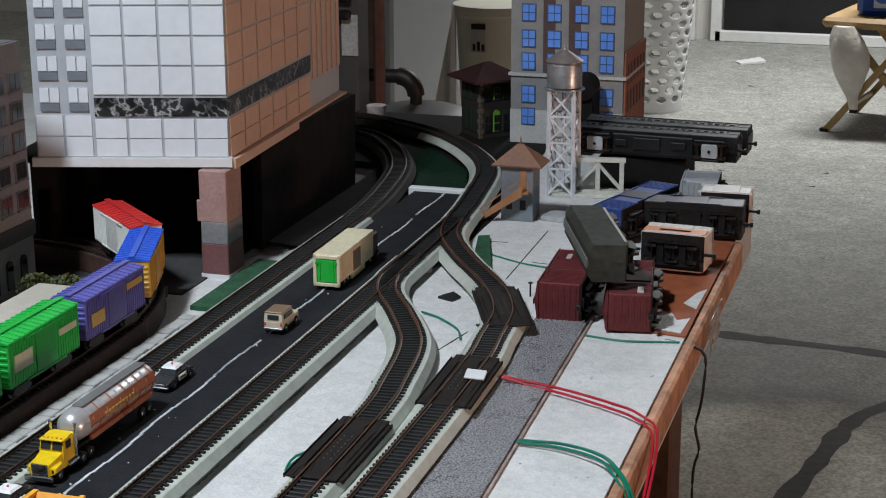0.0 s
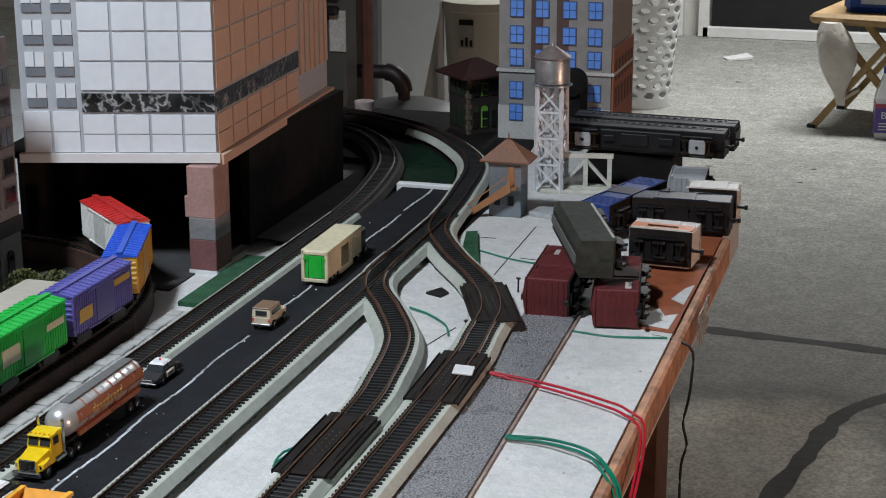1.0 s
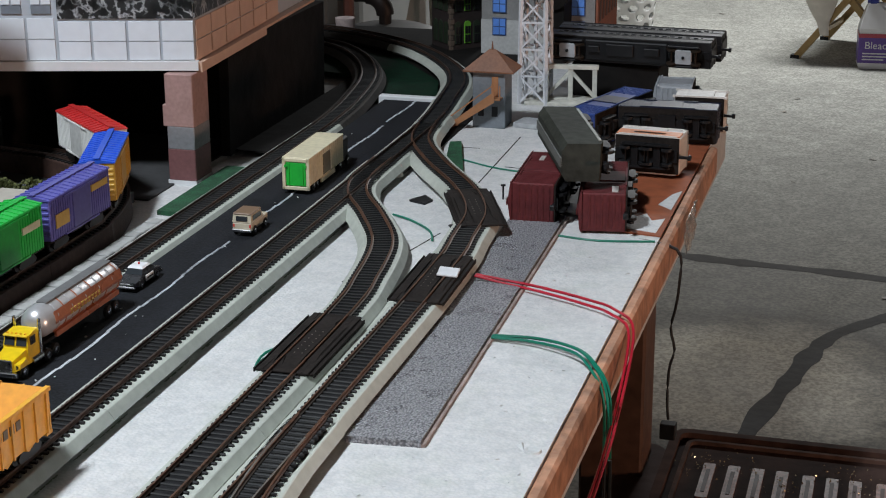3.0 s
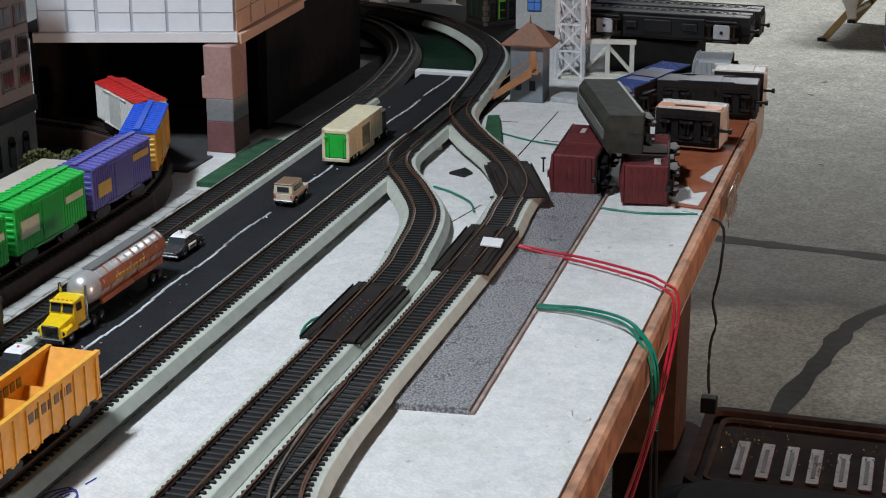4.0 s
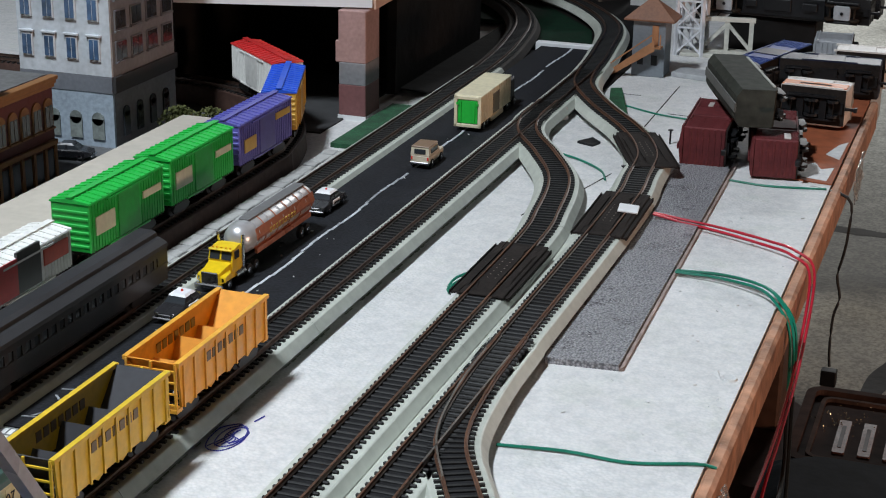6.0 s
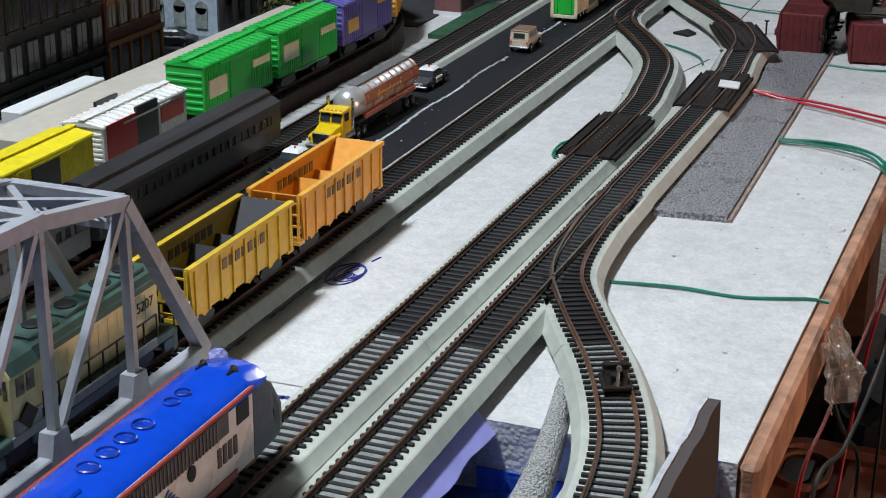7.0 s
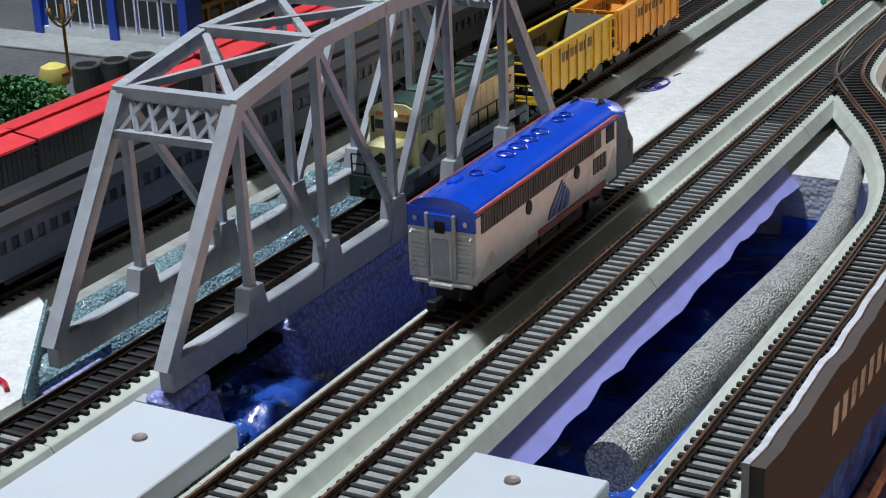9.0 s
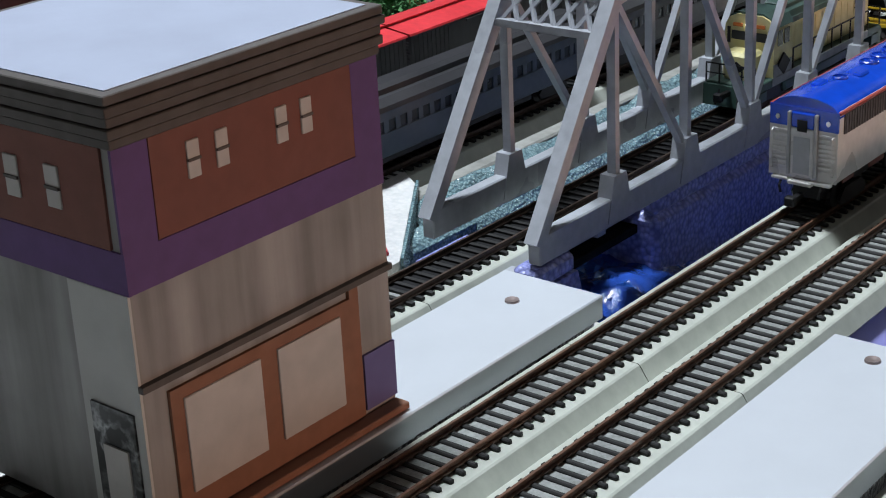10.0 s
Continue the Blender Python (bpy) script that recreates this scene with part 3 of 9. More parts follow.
def truss_bridge():
    br = thing("truss_bridge", "grey plastic truss bridge over the blue river", "bridge", pose(0.001, -0.1135, 0))
    L, W, zb = 0.1675, 0.0262, 0.0285
    bot = [-L + 2 * L * i / 6 for i in range(7)]
    topz = {1: 0.113, 2: 0.1235, 3: 0.1255, 4: 0.1235, 5: 0.113}
    for s in (-1, 1):
        x = s * W
        part("bottom_chord", MB().box(x - 0.003, x + 0.003, -L, L, zb - 0.008, zb + 0.004, 0.0006), M_TRUSS, br)
        for a, b in ((0, 1), (6, 5)):
            part("end_post", MB().bar((x, bot[a], zb), (x, bot[b], topz[b]), 0.0055, 0.0062, (s, 0, 0)), M_TRUSS, br)
        for i in range(1, 5):
            part("top_chord", MB().bar((x, bot[i] - 0.0016, topz[i]), (x, bot[i + 1] + 0.0016, topz[i + 1]), 0.0056 if i % 2 else 0.0051, 0.0062 if i % 2 else 0.0058), M_TRUSS, br)
        for i in range(1, 6):
            part("post", MB().bar((x, bot[i], zb), (x, bot[i], topz[i]), 0.003, 0.004, (1, 0, 0)), M_TRUSS, br)
            part("gusset", MB().prism([(bot[i] - 0.009, zb - 0.006), (bot[i] + 0.009, zb - 0.006), (bot[i] + 0.0045, zb + 0.013), (bot[i] - 0.0045, zb + 0.013)], x - 0.0034, x + 0.0034, axis="x"), M_TRUSS, br)
        for i, j in ((1, 2), (2, 3), (5, 4), (4, 3)):
            part("diagonal", MB().bar((x, bot[i], topz[i]), (x, bot[j], zb + 0.006), 0.0028, 0.0034, (1, 0, 0)), M_TRUSS, br)
    for i in range(1, 6):
        part("top_strut", MB().bar((-W, bot[i], topz[i] + 0.0012), (W, bot[i], topz[i] + 0.0012), 0.0055, 0.004), M_TRUSS, br)
    for i in range(1, 5):
        part("lateral", MB().bar((-W, bot[i], topz[i] + 0.0005), (W, bot[i + 1], topz[i + 1] + 0.0005), 0.0032, 0.003), M_TRUSS, br)
        part("lateral", MB().bar((W, bot[i], topz[i] + 0.0002), (-W, bot[i + 1], topz[i + 1] + 0.0002), 0.0032, 0.0026), M_TRUSS, br)
    for e in (0, 6):
        t = 1 if e == 0 else 5
        y = bot[t]
        yl = y + (bot[e] - y) * 0.155
        zl = topz[t] + (zb - topz[t]) * 0.155
        pt = MB()
        pt.bar((-W, y, topz[t]), (W, y, topz[t]), 0.004, 0.004)
        pt.bar((-W, yl, zl), (W, yl, zl), 0.004, 0.003)
        for k in range(5):
            a, b = -W + 0.004 + k * 0.0089, -W + 0.004 + (k + 1) * 0.0089
            pt.bar((a, y, topz[t]), (b, yl, zl), 0.0015, 0.0016, (0, 1, 0))
            pt.bar((b, y, topz[t]), (a, yl, zl), 0.0015, 0.0016, (0, 1, 0))
        part("portal_lattice", pt, M_TRUSS, br)
    part("floor_deck", MB().box(-0.0165, 0.0165, -L, L, 0.002, F - 0.0004), M_BLACKCARD, br)
    for i in range(7):
        part("floor_beam", MB().box(-W + 0.006, W - 0.006, bot[i] - 0.003, bot[i] + 0.003, 0.0125, 0.0165), M_TRUSS, br)
    return br


truss_bridge()
ab = thing("bridge_abutment", "grey foam blocks under the truss bridge, coloured as blue-lit", "abutment", kind="structure")
part("block", MB().box(-0.03, 0.0272, -0.192, 0.0775, -0.085, 0.0108, 0.003), M_BLUELIT, ab)
part("kerb", MB().box(0.0185, 0.0272, -0.192, 0.0775, 0.0109, 0.0196, 0.002), M_BLUELIT, ab)
part("pier", MB().hull([(x, y, z) for x, y, z in ((-0.03, -0.2845, -0.085), (0.036, -0.2845, -0.085), (0.036, -0.236, -0.085), (-0.03, -0.236, -0.085), (-0.03, -0.2845, 0.0108), (0.031, -0.2845, 0.0108), (0.031, -0.257, 0.0108), (-0.03, -0.25, 0.0108))]), M_BLUELIT, ab, "violet-grey foam pier")
part("kerb", MB().box(0.0185, 0.031, -0.2845, -0.258, 0.0109, 0.0196, 0.002), M_BLUELIT, ab)
# ---- rolling stock ----
WHEEL = MB().cyl((-0.0078, 0, 0), (-0.0055, 0, 0), 0.0052, n=12).cyl((-0.0055, 0, 0), (0.0055, 0, 0), 0.001, n=6).cyl((0.0055, 0, 0), (0.0078, 0, 0), 0.0052, n=12).mesh("wheelset", M_BLACK)
SIDEF = MB().prism([(-0.012, 0.004), (-0.0105, 0.0015), (-0.003, 0.001), (0.003, 0.001), (0.0105, 0.0015), (0.012, 0.004), (0.0075, 0.0082), (-0.0075, 0.0082)], 0.0093, 0.0108, axis="x").prism([(-0.012, 0.004), (-0.0105, 0.0015), (-0.003, 0.001), (0.003, 0.001), (0.0105, 0.0015), (0.012, 0.004), (0.0075, 0.0082), (-0.0075, 0.0082)], -0.0108, -0.0093, axis="x").box(-0.0095, 0.0095, -0.003, 0.003, 0.003, 0.0085).mesh("sideframe", M_BLACK)


def trucks(car, ys, axle=0.0085):
    for y in ys:
        t = part("truck", SIDEF, None, car, at=pose(0, y, 0.0008))
        for a in (-axle, axle):
            part("wheelset", WHEEL, None, t, at=pose(0, a, 0.0044))


def coupler(car, ys):
    for y, s in ys:
        part("coupler", MB().box(-0.0012, 0.0012, min(y, y + s * 0.009), max(y, y + s * 0.009), 0.0075, 0.0098).box(-0.0022, 0.0022, y + s * 0.009 - 0.0015, y + s * 0.009 + 0.0015, 0.0068, 0.0108, 0.0005), M_BLACK, car)


def paint(name, col, rough=0.42):
    return mat(name, col, rough, 0, 0.1, 220, 0.05, coat=0.15)


def boxcar(label, m, L=0.094, body="box_green", col=(0.03, 0.3, 0.06), roofcol=None, doorcol=None, bands=(), W=0.0138, z0=0.0105, z1=0.0405, cat="boxcar", group="freight cars", ribs_up=True):
    car = thing("boxcar", label, cat, m, group)
    pm, rm = paint(body, col), paint(body + "_roof", roofcol or col)
    h = L / 2
    part("body", MB().box(-W, W, -h, h, z0, z1, 0.0007), pm, car)
    erib = MB().box(-W + 0.001, W - 0.001, -0.0006, 0.0006, 0, 0.002, 0.0004).mesh("end_rib", pm)
    for s in (-1, 1):
        for k in range(6):
            part("end_rib", erib, None, car, at=pose(0, s * h, z0 + 0.003 + k * (z1 - z0 - 0.005) / 6))
    roof = MB()
    roof.prism([(-W - 0.0006, z1), (W + 0.0006, z1), (W + 0.0002, z1 + 0.001), (0, z1 + 0.0032), (-W - 0.0002, z1 + 0.001)], -h - 0.0006, h + 0.0006)
    rrib = MB().prism([(-W, z1 + 0.0008), (W, z1 + 0.0008), (W, z1 + 0.0017), (0, z1 + 0.0039), (-W, z1 + 0.0017)], -0.0006, 0.0006).mesh("roof_rib", rm)
    for k in range(14 if ribs_up else 0):
        part("roof_rib", rrib, None, car, at=pose(0, -h + 0.003 + k * (L - 0.006) / 13, 0))
    part("roof", roof, rm, car)
    part("roof_walk", MB().box(-0.0024, 0.0024, -h - 0.001, h + 0.001, z1 + 0.0036, z1 + 0.0044), rm, car)
    srib = MB().box(-0.0004, 0.0004, -0.0003, 0.0003, z0, z1 - 0.001).mesh("side_rib", pm)
    dm = paint(body + "_door", doorcol or tuple(c * 0.8 for c in col))
    for s in (-1, 1):
        d = part("door", MB().box(s * W - 0.0008, s * W + 0.0008, -0.013, 0.013, z0 + 0.001, z1 - 0.002, 0.0003), dm, car)
        part("upper_door_track", MB().box(s * W - 0.0011, s * W + 0.0011, -0.026, 0.026, z1 - 0.0025, z1 - 0.0012), pm, car)
        part("lower_door_track", MB().box(s * W - 0.0011, s * W + 0.0011, -0.026, 0.026, z0 - 0.0004, z0 + 0.0008), pm, car)
        for k in range(9):
            for y in (-h + 0.003 + k * 0.0034, h - 0.003 - k * 0.0034):
                part("side_rib", srib, None, car, at=pose(s * W, y, 0))
        for nm, c, y0, y1, a, b in bands:
            part("lettering_bar", MB().box(s * W - 0.0009, s * W + 0.0009, y0, y1, z0 + a, z0 + b), paint(nm, c), car)
    part("floor_plate", MB().box(-W + 0.0004, W - 0.0004, -h + 0.0006, h - 0.0006, z0 - 0.0012, z0 - 0.0001), M_RERAIL, car, "black underside plate")
    part("underframe", MB().box(-0.005, 0.005, -h + 0.002, h - 0.002, z0 - 0.003, z0 - 0.0002).box(-0.010, 0.010, -0.008, 0.008, z0 - 0.0045, z0 - 0.0002), M_BLACK, car)
    trucks(car, (-h + 0.019, h - 0.019))
    coupler(car, ((-h, -1), (h, 1)))
    return car


def on_path(path, y_or_s, by_y=True):
    """The pose of a car on a track, by its middle's y or by its place along the line."""
    fr = frames(path)
    if by_y:
        i = min(range(len(fr)), key=lambda j: abs(fr[j][0].y - y_or_s))
    else:
        i = max(0, min(len(fr) - 1, int(y_or_s / 0.004)))
    p, a = fr[i]
    return Matrix.Translation((p.x, p.y, ZR)) @ Matrix.Rotation(a, 4, "Z")


def along(path, y0, d):
    fr = frames(path)
    i = min(range(len(fr)), key=lambda j: abs(fr[j][0].y - y0)) + round(d / 0.004)
    a, b = fr[max(0, i - 8)][0], fr[min(len(fr) - 1, i + 8)][0]
    p, v = (a + b) / 2, b - a
    return Matrix.Translation((p.x, p.y, ZR)) @ Matrix.Rotation(math.atan2(v.y, v.x) - math.pi / 2, 4, "Z")


CREAM = (0.62, 0.56, 0.36)
WHT = (0.75, 0.75, 0.72)
P = 0.1045
GB = (("pale_lettering", (0.55, 0.60, 0.45), 0.018, 0.042, 0.017, 0.022), ("pale_lettering", (0.55, 0.60, 0.45), -0.041, -0.018, 0.010, 0.022))
boxcar("bright green ribbed boxcar with pale lettering panels", along(P_T0, 0.413, 0), z1=0.042, body="bright_green", col=(0.015, 0.42, 0.06), bands=GB)
boxcar("bright green ribbed boxcar with pale lettering panels", along(P_T0, 0.413, P), z1=0.042, body="bright_green", col=(0.015, 0.42, 0.06), bands=GB)
boxcar("violet-blue boxcar with a dark door and yellow lettering", along(P_T0, 0.413, 2 * P), body="violet_blue", col=(0.10, 0.10, 0.38), bands=(("gold_lettering", (0.5, 0.36, 0.08), -0.040, -0.020, 0.008, 0.018), ("gold_lettering", (0.5, 0.36, 0.08), 0.016, 0.042, 0.02, 0.025)))
boxcar("bright blue roofed boxcar with yellow sides", along(P_T0, 0.413, 3 * P), body="yellow_ochre", col=(0.55, 0.33, 0.05), roofcol=(0.02, 0.10, 0.62))
boxcar("red-roofed white boxcar on the curve inside the building", along(P_T0, 0.413, 4 * P), body="maple_white", col=WHT, roofcol=(0.55, 0.03, 0.03))
boxcar("white ribbed boxcar with red and black side panels", along(P_T0, 0.298, 0), body="box_white", col=WHT, z1=0.0335, bands=(("panel_red", (0.5, 0.03, 0.03), -0.044, -0.012, 0.002, 0.024), ("panel_black", (0.02, 0.02, 0.02), -0.012, 0.012, 0.002, 0.027), ("red_script", (0.6, 0.08, 0.05), 0.016, 0.042, 0.010, 0.02)))
boxcar("yellow boxcar with black door and markings", along(P_T0, 0.19, 0), body="lemon_yellow", col=(0.75, 0.62, 0.02), doorcol=(0.05, 0.05, 0.04), z1=0.033, ribs_up=False)
for i in range(3):
    boxcar("red-roofed grey freight car on the far track", along(P_T0, 0.07 - i * 0.145, 0), L=0.141, z1=0.0345, W=0.0165, ribs_up=False, body="grey_body", col=(0.07, 0.07, 0.075), roofcol=(0.62, 0.04, 0.05))


def passenger_car(label, m, L, col, roofcol, name):
    car = thing("passenger_car", label, "passenger car", m, "passenger cars")
    pm, rm = paint(name, col, 0.5), paint(name + "_roof", roofcol, 0.5)
    W, z0, z1, h = 0.0140, 0.0085, 0.0295, L / 2
    body = MB()
    body.box(-W + 0.001, W - 0.001, -h, h, z0, z1)
    body.box(-W, W, -h, h, z0, z0 + 0.0115, 0.0004).box(-W, W, -h, h, z1 - 0.0045, z1, 0.0004)
    n = int((L - 0.03) / 0.0078)
    for k in range(n + 1):
        y = -h + 0.015 + k * (L - 0.03) / n
        body.box(-W, W, y - 0.0016, y + 0.0016, z0 + 0.011, z1 - 0.004)
    for s in (-1, 1):
        body.box(-W, W, s * h - (0.012 if s > 0 else 0), s * h + (0.012 if s < 0 else 0), z0 + 0.011, z1 - 0.004)
        body.box(s * W - 0.0003, s * W + 0.0003, -h, h, z0 + 0.0100, z0 + 0.0112)
    part("body", body, pm, car)
    glass = mat("dark_window", (0.03, 0.035, 0.04), 0.15, 0, 0.3, 90, 0)
    for s in (-1, 1):
        for k in range(n):
            y = -h + 0.015 + (k + 0.5) * (L - 0.03) / n
            part("window_pane", MB().box(s * W - s * 0.0009 - 0.0003, s * W - s * 0.0009 + 0.0003, y - 0.0021, y + 0.0021, z0 + 0.0115, z1 - 0.0045), glass, car)
    prof = [(-W - 0.0006, z1), (-W, z1 + 0.002), (-0.0095, z1 + 0.0045), (-0.0072, z1 + 0.0048), (-0.007, z1 + 0.0072), (-0.004, z1 + 0.0086), (0.004, z1 + 0.0086), (0.007, z1 + 0.0072), (0.0072, z1 + 0.0048), (0.0095, z1 + 0.0045), (W, z1 + 0.002), (W + 0.0006, z1)]
    part("roof", MB().prism(prof, -h - 0.0005, h + 0.0005), rm, car)
    part("underframe", MB().box(-0.011, 0.011, -h + 0.045, h - 0.045, 0.004, z0 - 0.0002, 0.001).box(-0.004, 0.004, -h, h, 0.007, z0 - 0.0002), M_BLACK, car)
    for s in (-1, 1):
        part("vestibule", MB().box(-0.007, 0.007, s * h - 0.0011, s * h + 0.0011, z0, z1, 0.0003), rm, car)
    trucks(car, (-h + 0.027, h - 0.027))
    coupler(car, ((-h, -1), (h, 1)))
    return car


PL = 0.205
passenger_car("black heavyweight passenger car with clerestory roof", on_path(P_T1, 0.247), PL - 0.004, (0.022, 0.021, 0.022), (0.02, 0.02, 0.022), "coach_black")
passenger_car("dark grey passenger car with a row of windows", on_path(P_T1, 0.034), PL, (0.085, 0.085, 0.088), (0.03, 0.03, 0.033), "coach_grey")
passenger_car("blue-grey passenger car with a row of windows", on_path(P_T1, -0.181), PL, (0.055, 0.075, 0.10), (0.02, 0.02, 0.024), "coach_bluegrey")
passenger_car("blue-grey passenger car with a row of windows", on_path(P_T1, -0.396), PL, (0.055, 0.075, 0.10), (0.02, 0.02, 0.024), "coach_bluegrey")
# ---- diesel locomotive of the moving train, standing on the main track ----
TX, TY = XT["T2"], -0.080


def hood_unit(m):
    lo = thing("diesel_locomotive", "cream and dark green hood-unit diesel locomotive with lit headlight", "locomotive", m)
    cr = paint("loco_cream", (0.66, 0.60, 0.30), 0.45)
    gr = paint("loco_green", (0.04, 0.085, 0.07), 0.5)
    gl = mat("cab_glass", (0.03, 0.03, 0.03), 0.1, 0, 0.1, 90, 0)
    L, W = 0.1265, 0.0138
    # the front faces -y, at y = 0
    part("frame", MB().box(-W, W, 0.002, L - 0.002, 0.0085, 0.0125, 0.0005).box(-W + 0.001, W - 0.001, 0.03, 0.095, 0.003, 0.0085, 0.001), gr, lo)
    part("pilot", MB().hull([(-W, 0.0, 0.0115), (W, 0, 0.0115), (-W, 0.004, 0.0115), (W, 0.004, 0.0115), (-W, -0.0005, 0.002), (W, -0.0005, 0.002), (-W, 0.004, 0.002), (W, 0.004, 0.002)]), gr, lo)
    part("rear_pilot", MB().box(-W, W, L - 0.004, L, 0.002, 0.0115, 0.0005), gr, lo)
    part("nose", MB().box(-0.0085, 0.0085, 0.0065, 0.018, 0.0125, 0.0252, 0.0016), cr, lo)
    part("nose_emblem", MB().hull([(0, 0.0061, 0.0155), (0.0045, 0.0061, 0.0185), (0, 0.0061, 0.0215), (-0.0045, 0.0061, 0.0185), (0, 0.0067, 0.0155), (0.0045, 0.0067, 0.0185), (0, 0.0067, 0.0215), (-0.0045, 0.0067, 0.0185)]), M_BLACK, lo, "black diamond emblem")
    cab = MB()
    prof = [(-W + 0.0006, 0.0125), (W - 0.0006, 0.0125), (W - 0.0006, 0.0345), (W - 0.003, 0.0385), (W - 0.007, 0.0402), (-W + 0.007, 0.0402), (-W + 0.003, 0.0385), (-W + 0.0006, 0.0345)]
    cab.prism(prof, 0.0175, 0.034)
    part("cab", cab, cr, lo)
    part("cab_roof", MB().prism([(-W + 0.0002, 0.035), (-W + 0.003, 0.0392), (-W + 0.007, 0.0412), (W - 0.007, 0.0412), (W - 0.003, 0.0392), (W - 0.0002, 0.035), (W - 0.003, 0.0381), (W - 0.007, 0.0398), (-W + 0.007, 0.0398), (-W + 0.003, 0.0381)], 0.0185, 0.0348), gr, lo)
    for x0, x1, z0, z1 in ((-0.0095, -0.001, 0.0285, 0.0325), (0.001, 0.0095, 0.0285, 0.0325), (-0.0118, -0.0102, 0.0265, 0.034), (0.0102, 0.0118, 0.0265, 0.034), (-0.0085, -0.0035, 0.0345, 0.0362), (0.0035, 0.0085, 0.0345, 0.0362)):
        part("cab_window", MB().box(x0, x1, 0.0171, 0.0177, z0, z1), gl, lo)
    for s in (-1, 1):
        part("cab_window", MB().box(s * (W - 0.0006) - 0.0003, s * (W - 0.0006) + 0.0003, 0.021, 0.0255, 0.0265, 0.0335), gl, lo)
        part("cab_window", MB().box(s * (W - 0.0006) - 0.0003, s * (W - 0.0006) + 0.0003, 0.027, 0.0315, 0.0265, 0.0335), gl, lo)
    part("headlight", MB().lathe([(0.0009, 0), (0.0012, 0.0006), (0.001, 0.0012)], (-0.0012, 0.0168, 0.0358), 10, axis="y").lathe([(0.0009, 0), (0.0012, 0.0006), (0.001, 0.0012)], (0.0012, 0.0168, 0.0358), 10, axis="y"), mat("headlight_glow", (1.0, 0.86, 0.62), 0.3, 0, 0.02, 90, 0, emit=6.0), lo, "lit twin headlight")
    part("hood", MB().box(-0.0088, 0.0088, 0.034, L - 0.006, 0.0125, 0.0345, 0.0007), cr, lo)
    part("hood_band", MB().box(-0.0091, 0.0091, 0.0342, L - 0.0058, 0.0318, 0.0352, 0.0005), gr, lo, "dark green grille band")
    top = MB().prism([(-0.0088, 0.035), (0.0088, 0.035), (0.0078, 0.0378), (0.005, 0.0392), (-0.005, 0.0392), (-0.0078, 0.0378)], 0.0342, L - 0.0058)
    for y0, y1 in ((0.04, 0.058), (0.062, 0.078), (0.086, 0.1), (0.103, 0.116)):
        top.box(-0.0058, 0.0058, y0, y1, 0.0385, 0.0408, 0.0005)
    part("hood_roof", top, gr, lo)
    for y in (0.05, 0.07, 0.093, 0.109):
        part("roof_fan", MB().lathe([(0.0046, 0), (0.0046, 0.0006), (0.0036, 0.0009)], (0, y, 0.0408), 16), M_BLACK, lo)
    for s in (-1, 1):
        for k in range(12):
            y = 0.038 + k * 0.0066
            part("hood_door", MB().box(s * 0.0088 - 0.0002, s * 0.0088 + 0.0002, y, y + 0.0058, 0.0135, 0.031), cr, lo)
    sill = mat("sill_grey", (0.26, 0.28, 0.27), 0.5, 0, 0.15, 220, 0.05)
    board = mat("number_board_orange", (0.75, 0.22, 0.05), 0.4, 0, 0.1, 200, 0)
    for x0, x1 in ((-0.0085, -0.0036), (0.0036, 0.0085)):
        part("number_board", MB().box(x0, x1, 0.0167, 0.0174, 0.0347, 0.0362), board, lo, "orange number board")
    for s in (-1, 1):
        part("side_sill", MB().box(s * W - 0.0004, s * W + 0.0004, 0.016, L - 0.016, 0.0092, 0.0128), sill, lo, "pale grey side sill")
        part("cab_skirt", MB().box(s * (W - 0.0003) - 0.0004, s * (W - 0.0003) + 0.0004, 0.0176, 0.0338, 0.0126, 0.0185), sill, lo, "pale grey lower cab side")
        part("cab_emblem", MB().prism([(0.0257, 0.0128), (0.0312, 0.0178), (0.0257, 0.0228), (0.0202, 0.0178)], s * W - 0.0004, s * W + 0.0007, axis="x"), M_BLACK, lo, "black diamond emblem")
        for y in (0.0205, 0.029):
            part("air_hose", MB().cyl((s * 0.005, y - 0.02, 0.010), (s * 0.006, y - 0.0225, 0.003), 0.0006, n=6), M_BLACK, lo)
    rail = MB()
    for s in (-1, 1):
        x = s * (W - 0.0006)
        ys = [0.036 + k * 0.0095 for k in range(9)]
        for y in ys:
            rail.bar((x, y, 0.012), (x, y, 0.0222), 0.0006, 0.0006)
        rail.bar((x, ys[0], 0.0222), (x, ys[-1], 0.0222), 0.0006, 0.0006)
        for y in (0.0015, L - 0.0015):
            for xx in (x, s * 0.006):
                rail.bar((xx, y, 0.012), (xx, y, 0.021), 0.0006, 0.0006)
            rail.bar((s * 0.003, y, 0.021), (x, y, 0.021), 0.0006, 0.0006)
            rail.bar((s * 0.003, y, 0.0165), (x, y, 0.0165), 0.0005, 0.0005)
    part("handrail", rail, M_BLACK, lo)
    for s in (-1, 1):
        tx = bpy.data.curves.new("number", "FONT")
        tx.body, tx.size, tx.extrude, tx.align_x = "5207", 0.0062, 0.0001, "CENTER"
        ob = new("number", tx)
        ob.data.materials.append(M_BLACK)
        ob.parent = lo
        ob.matrix_basis = pose(s * 0.0093, L - 0.0165, 0.0245, 90, 0, 90 * s)
        for y in (0.004, L - 0.011):
            part("step", MB().box(s * W - 0.001, s * W + 0.0002, y, y + 0.007, 0.004, 0.0085), gr, lo)
    for y in (0.026, L - 0.026):
        t = part("truck", SIDEF, None, lo, at=pose(0, y, 0.0008))
        for a in (-0.0105, 0.0105):
            part("wheelset", WHEEL, None, t, at=pose(0, a, 0.0044))
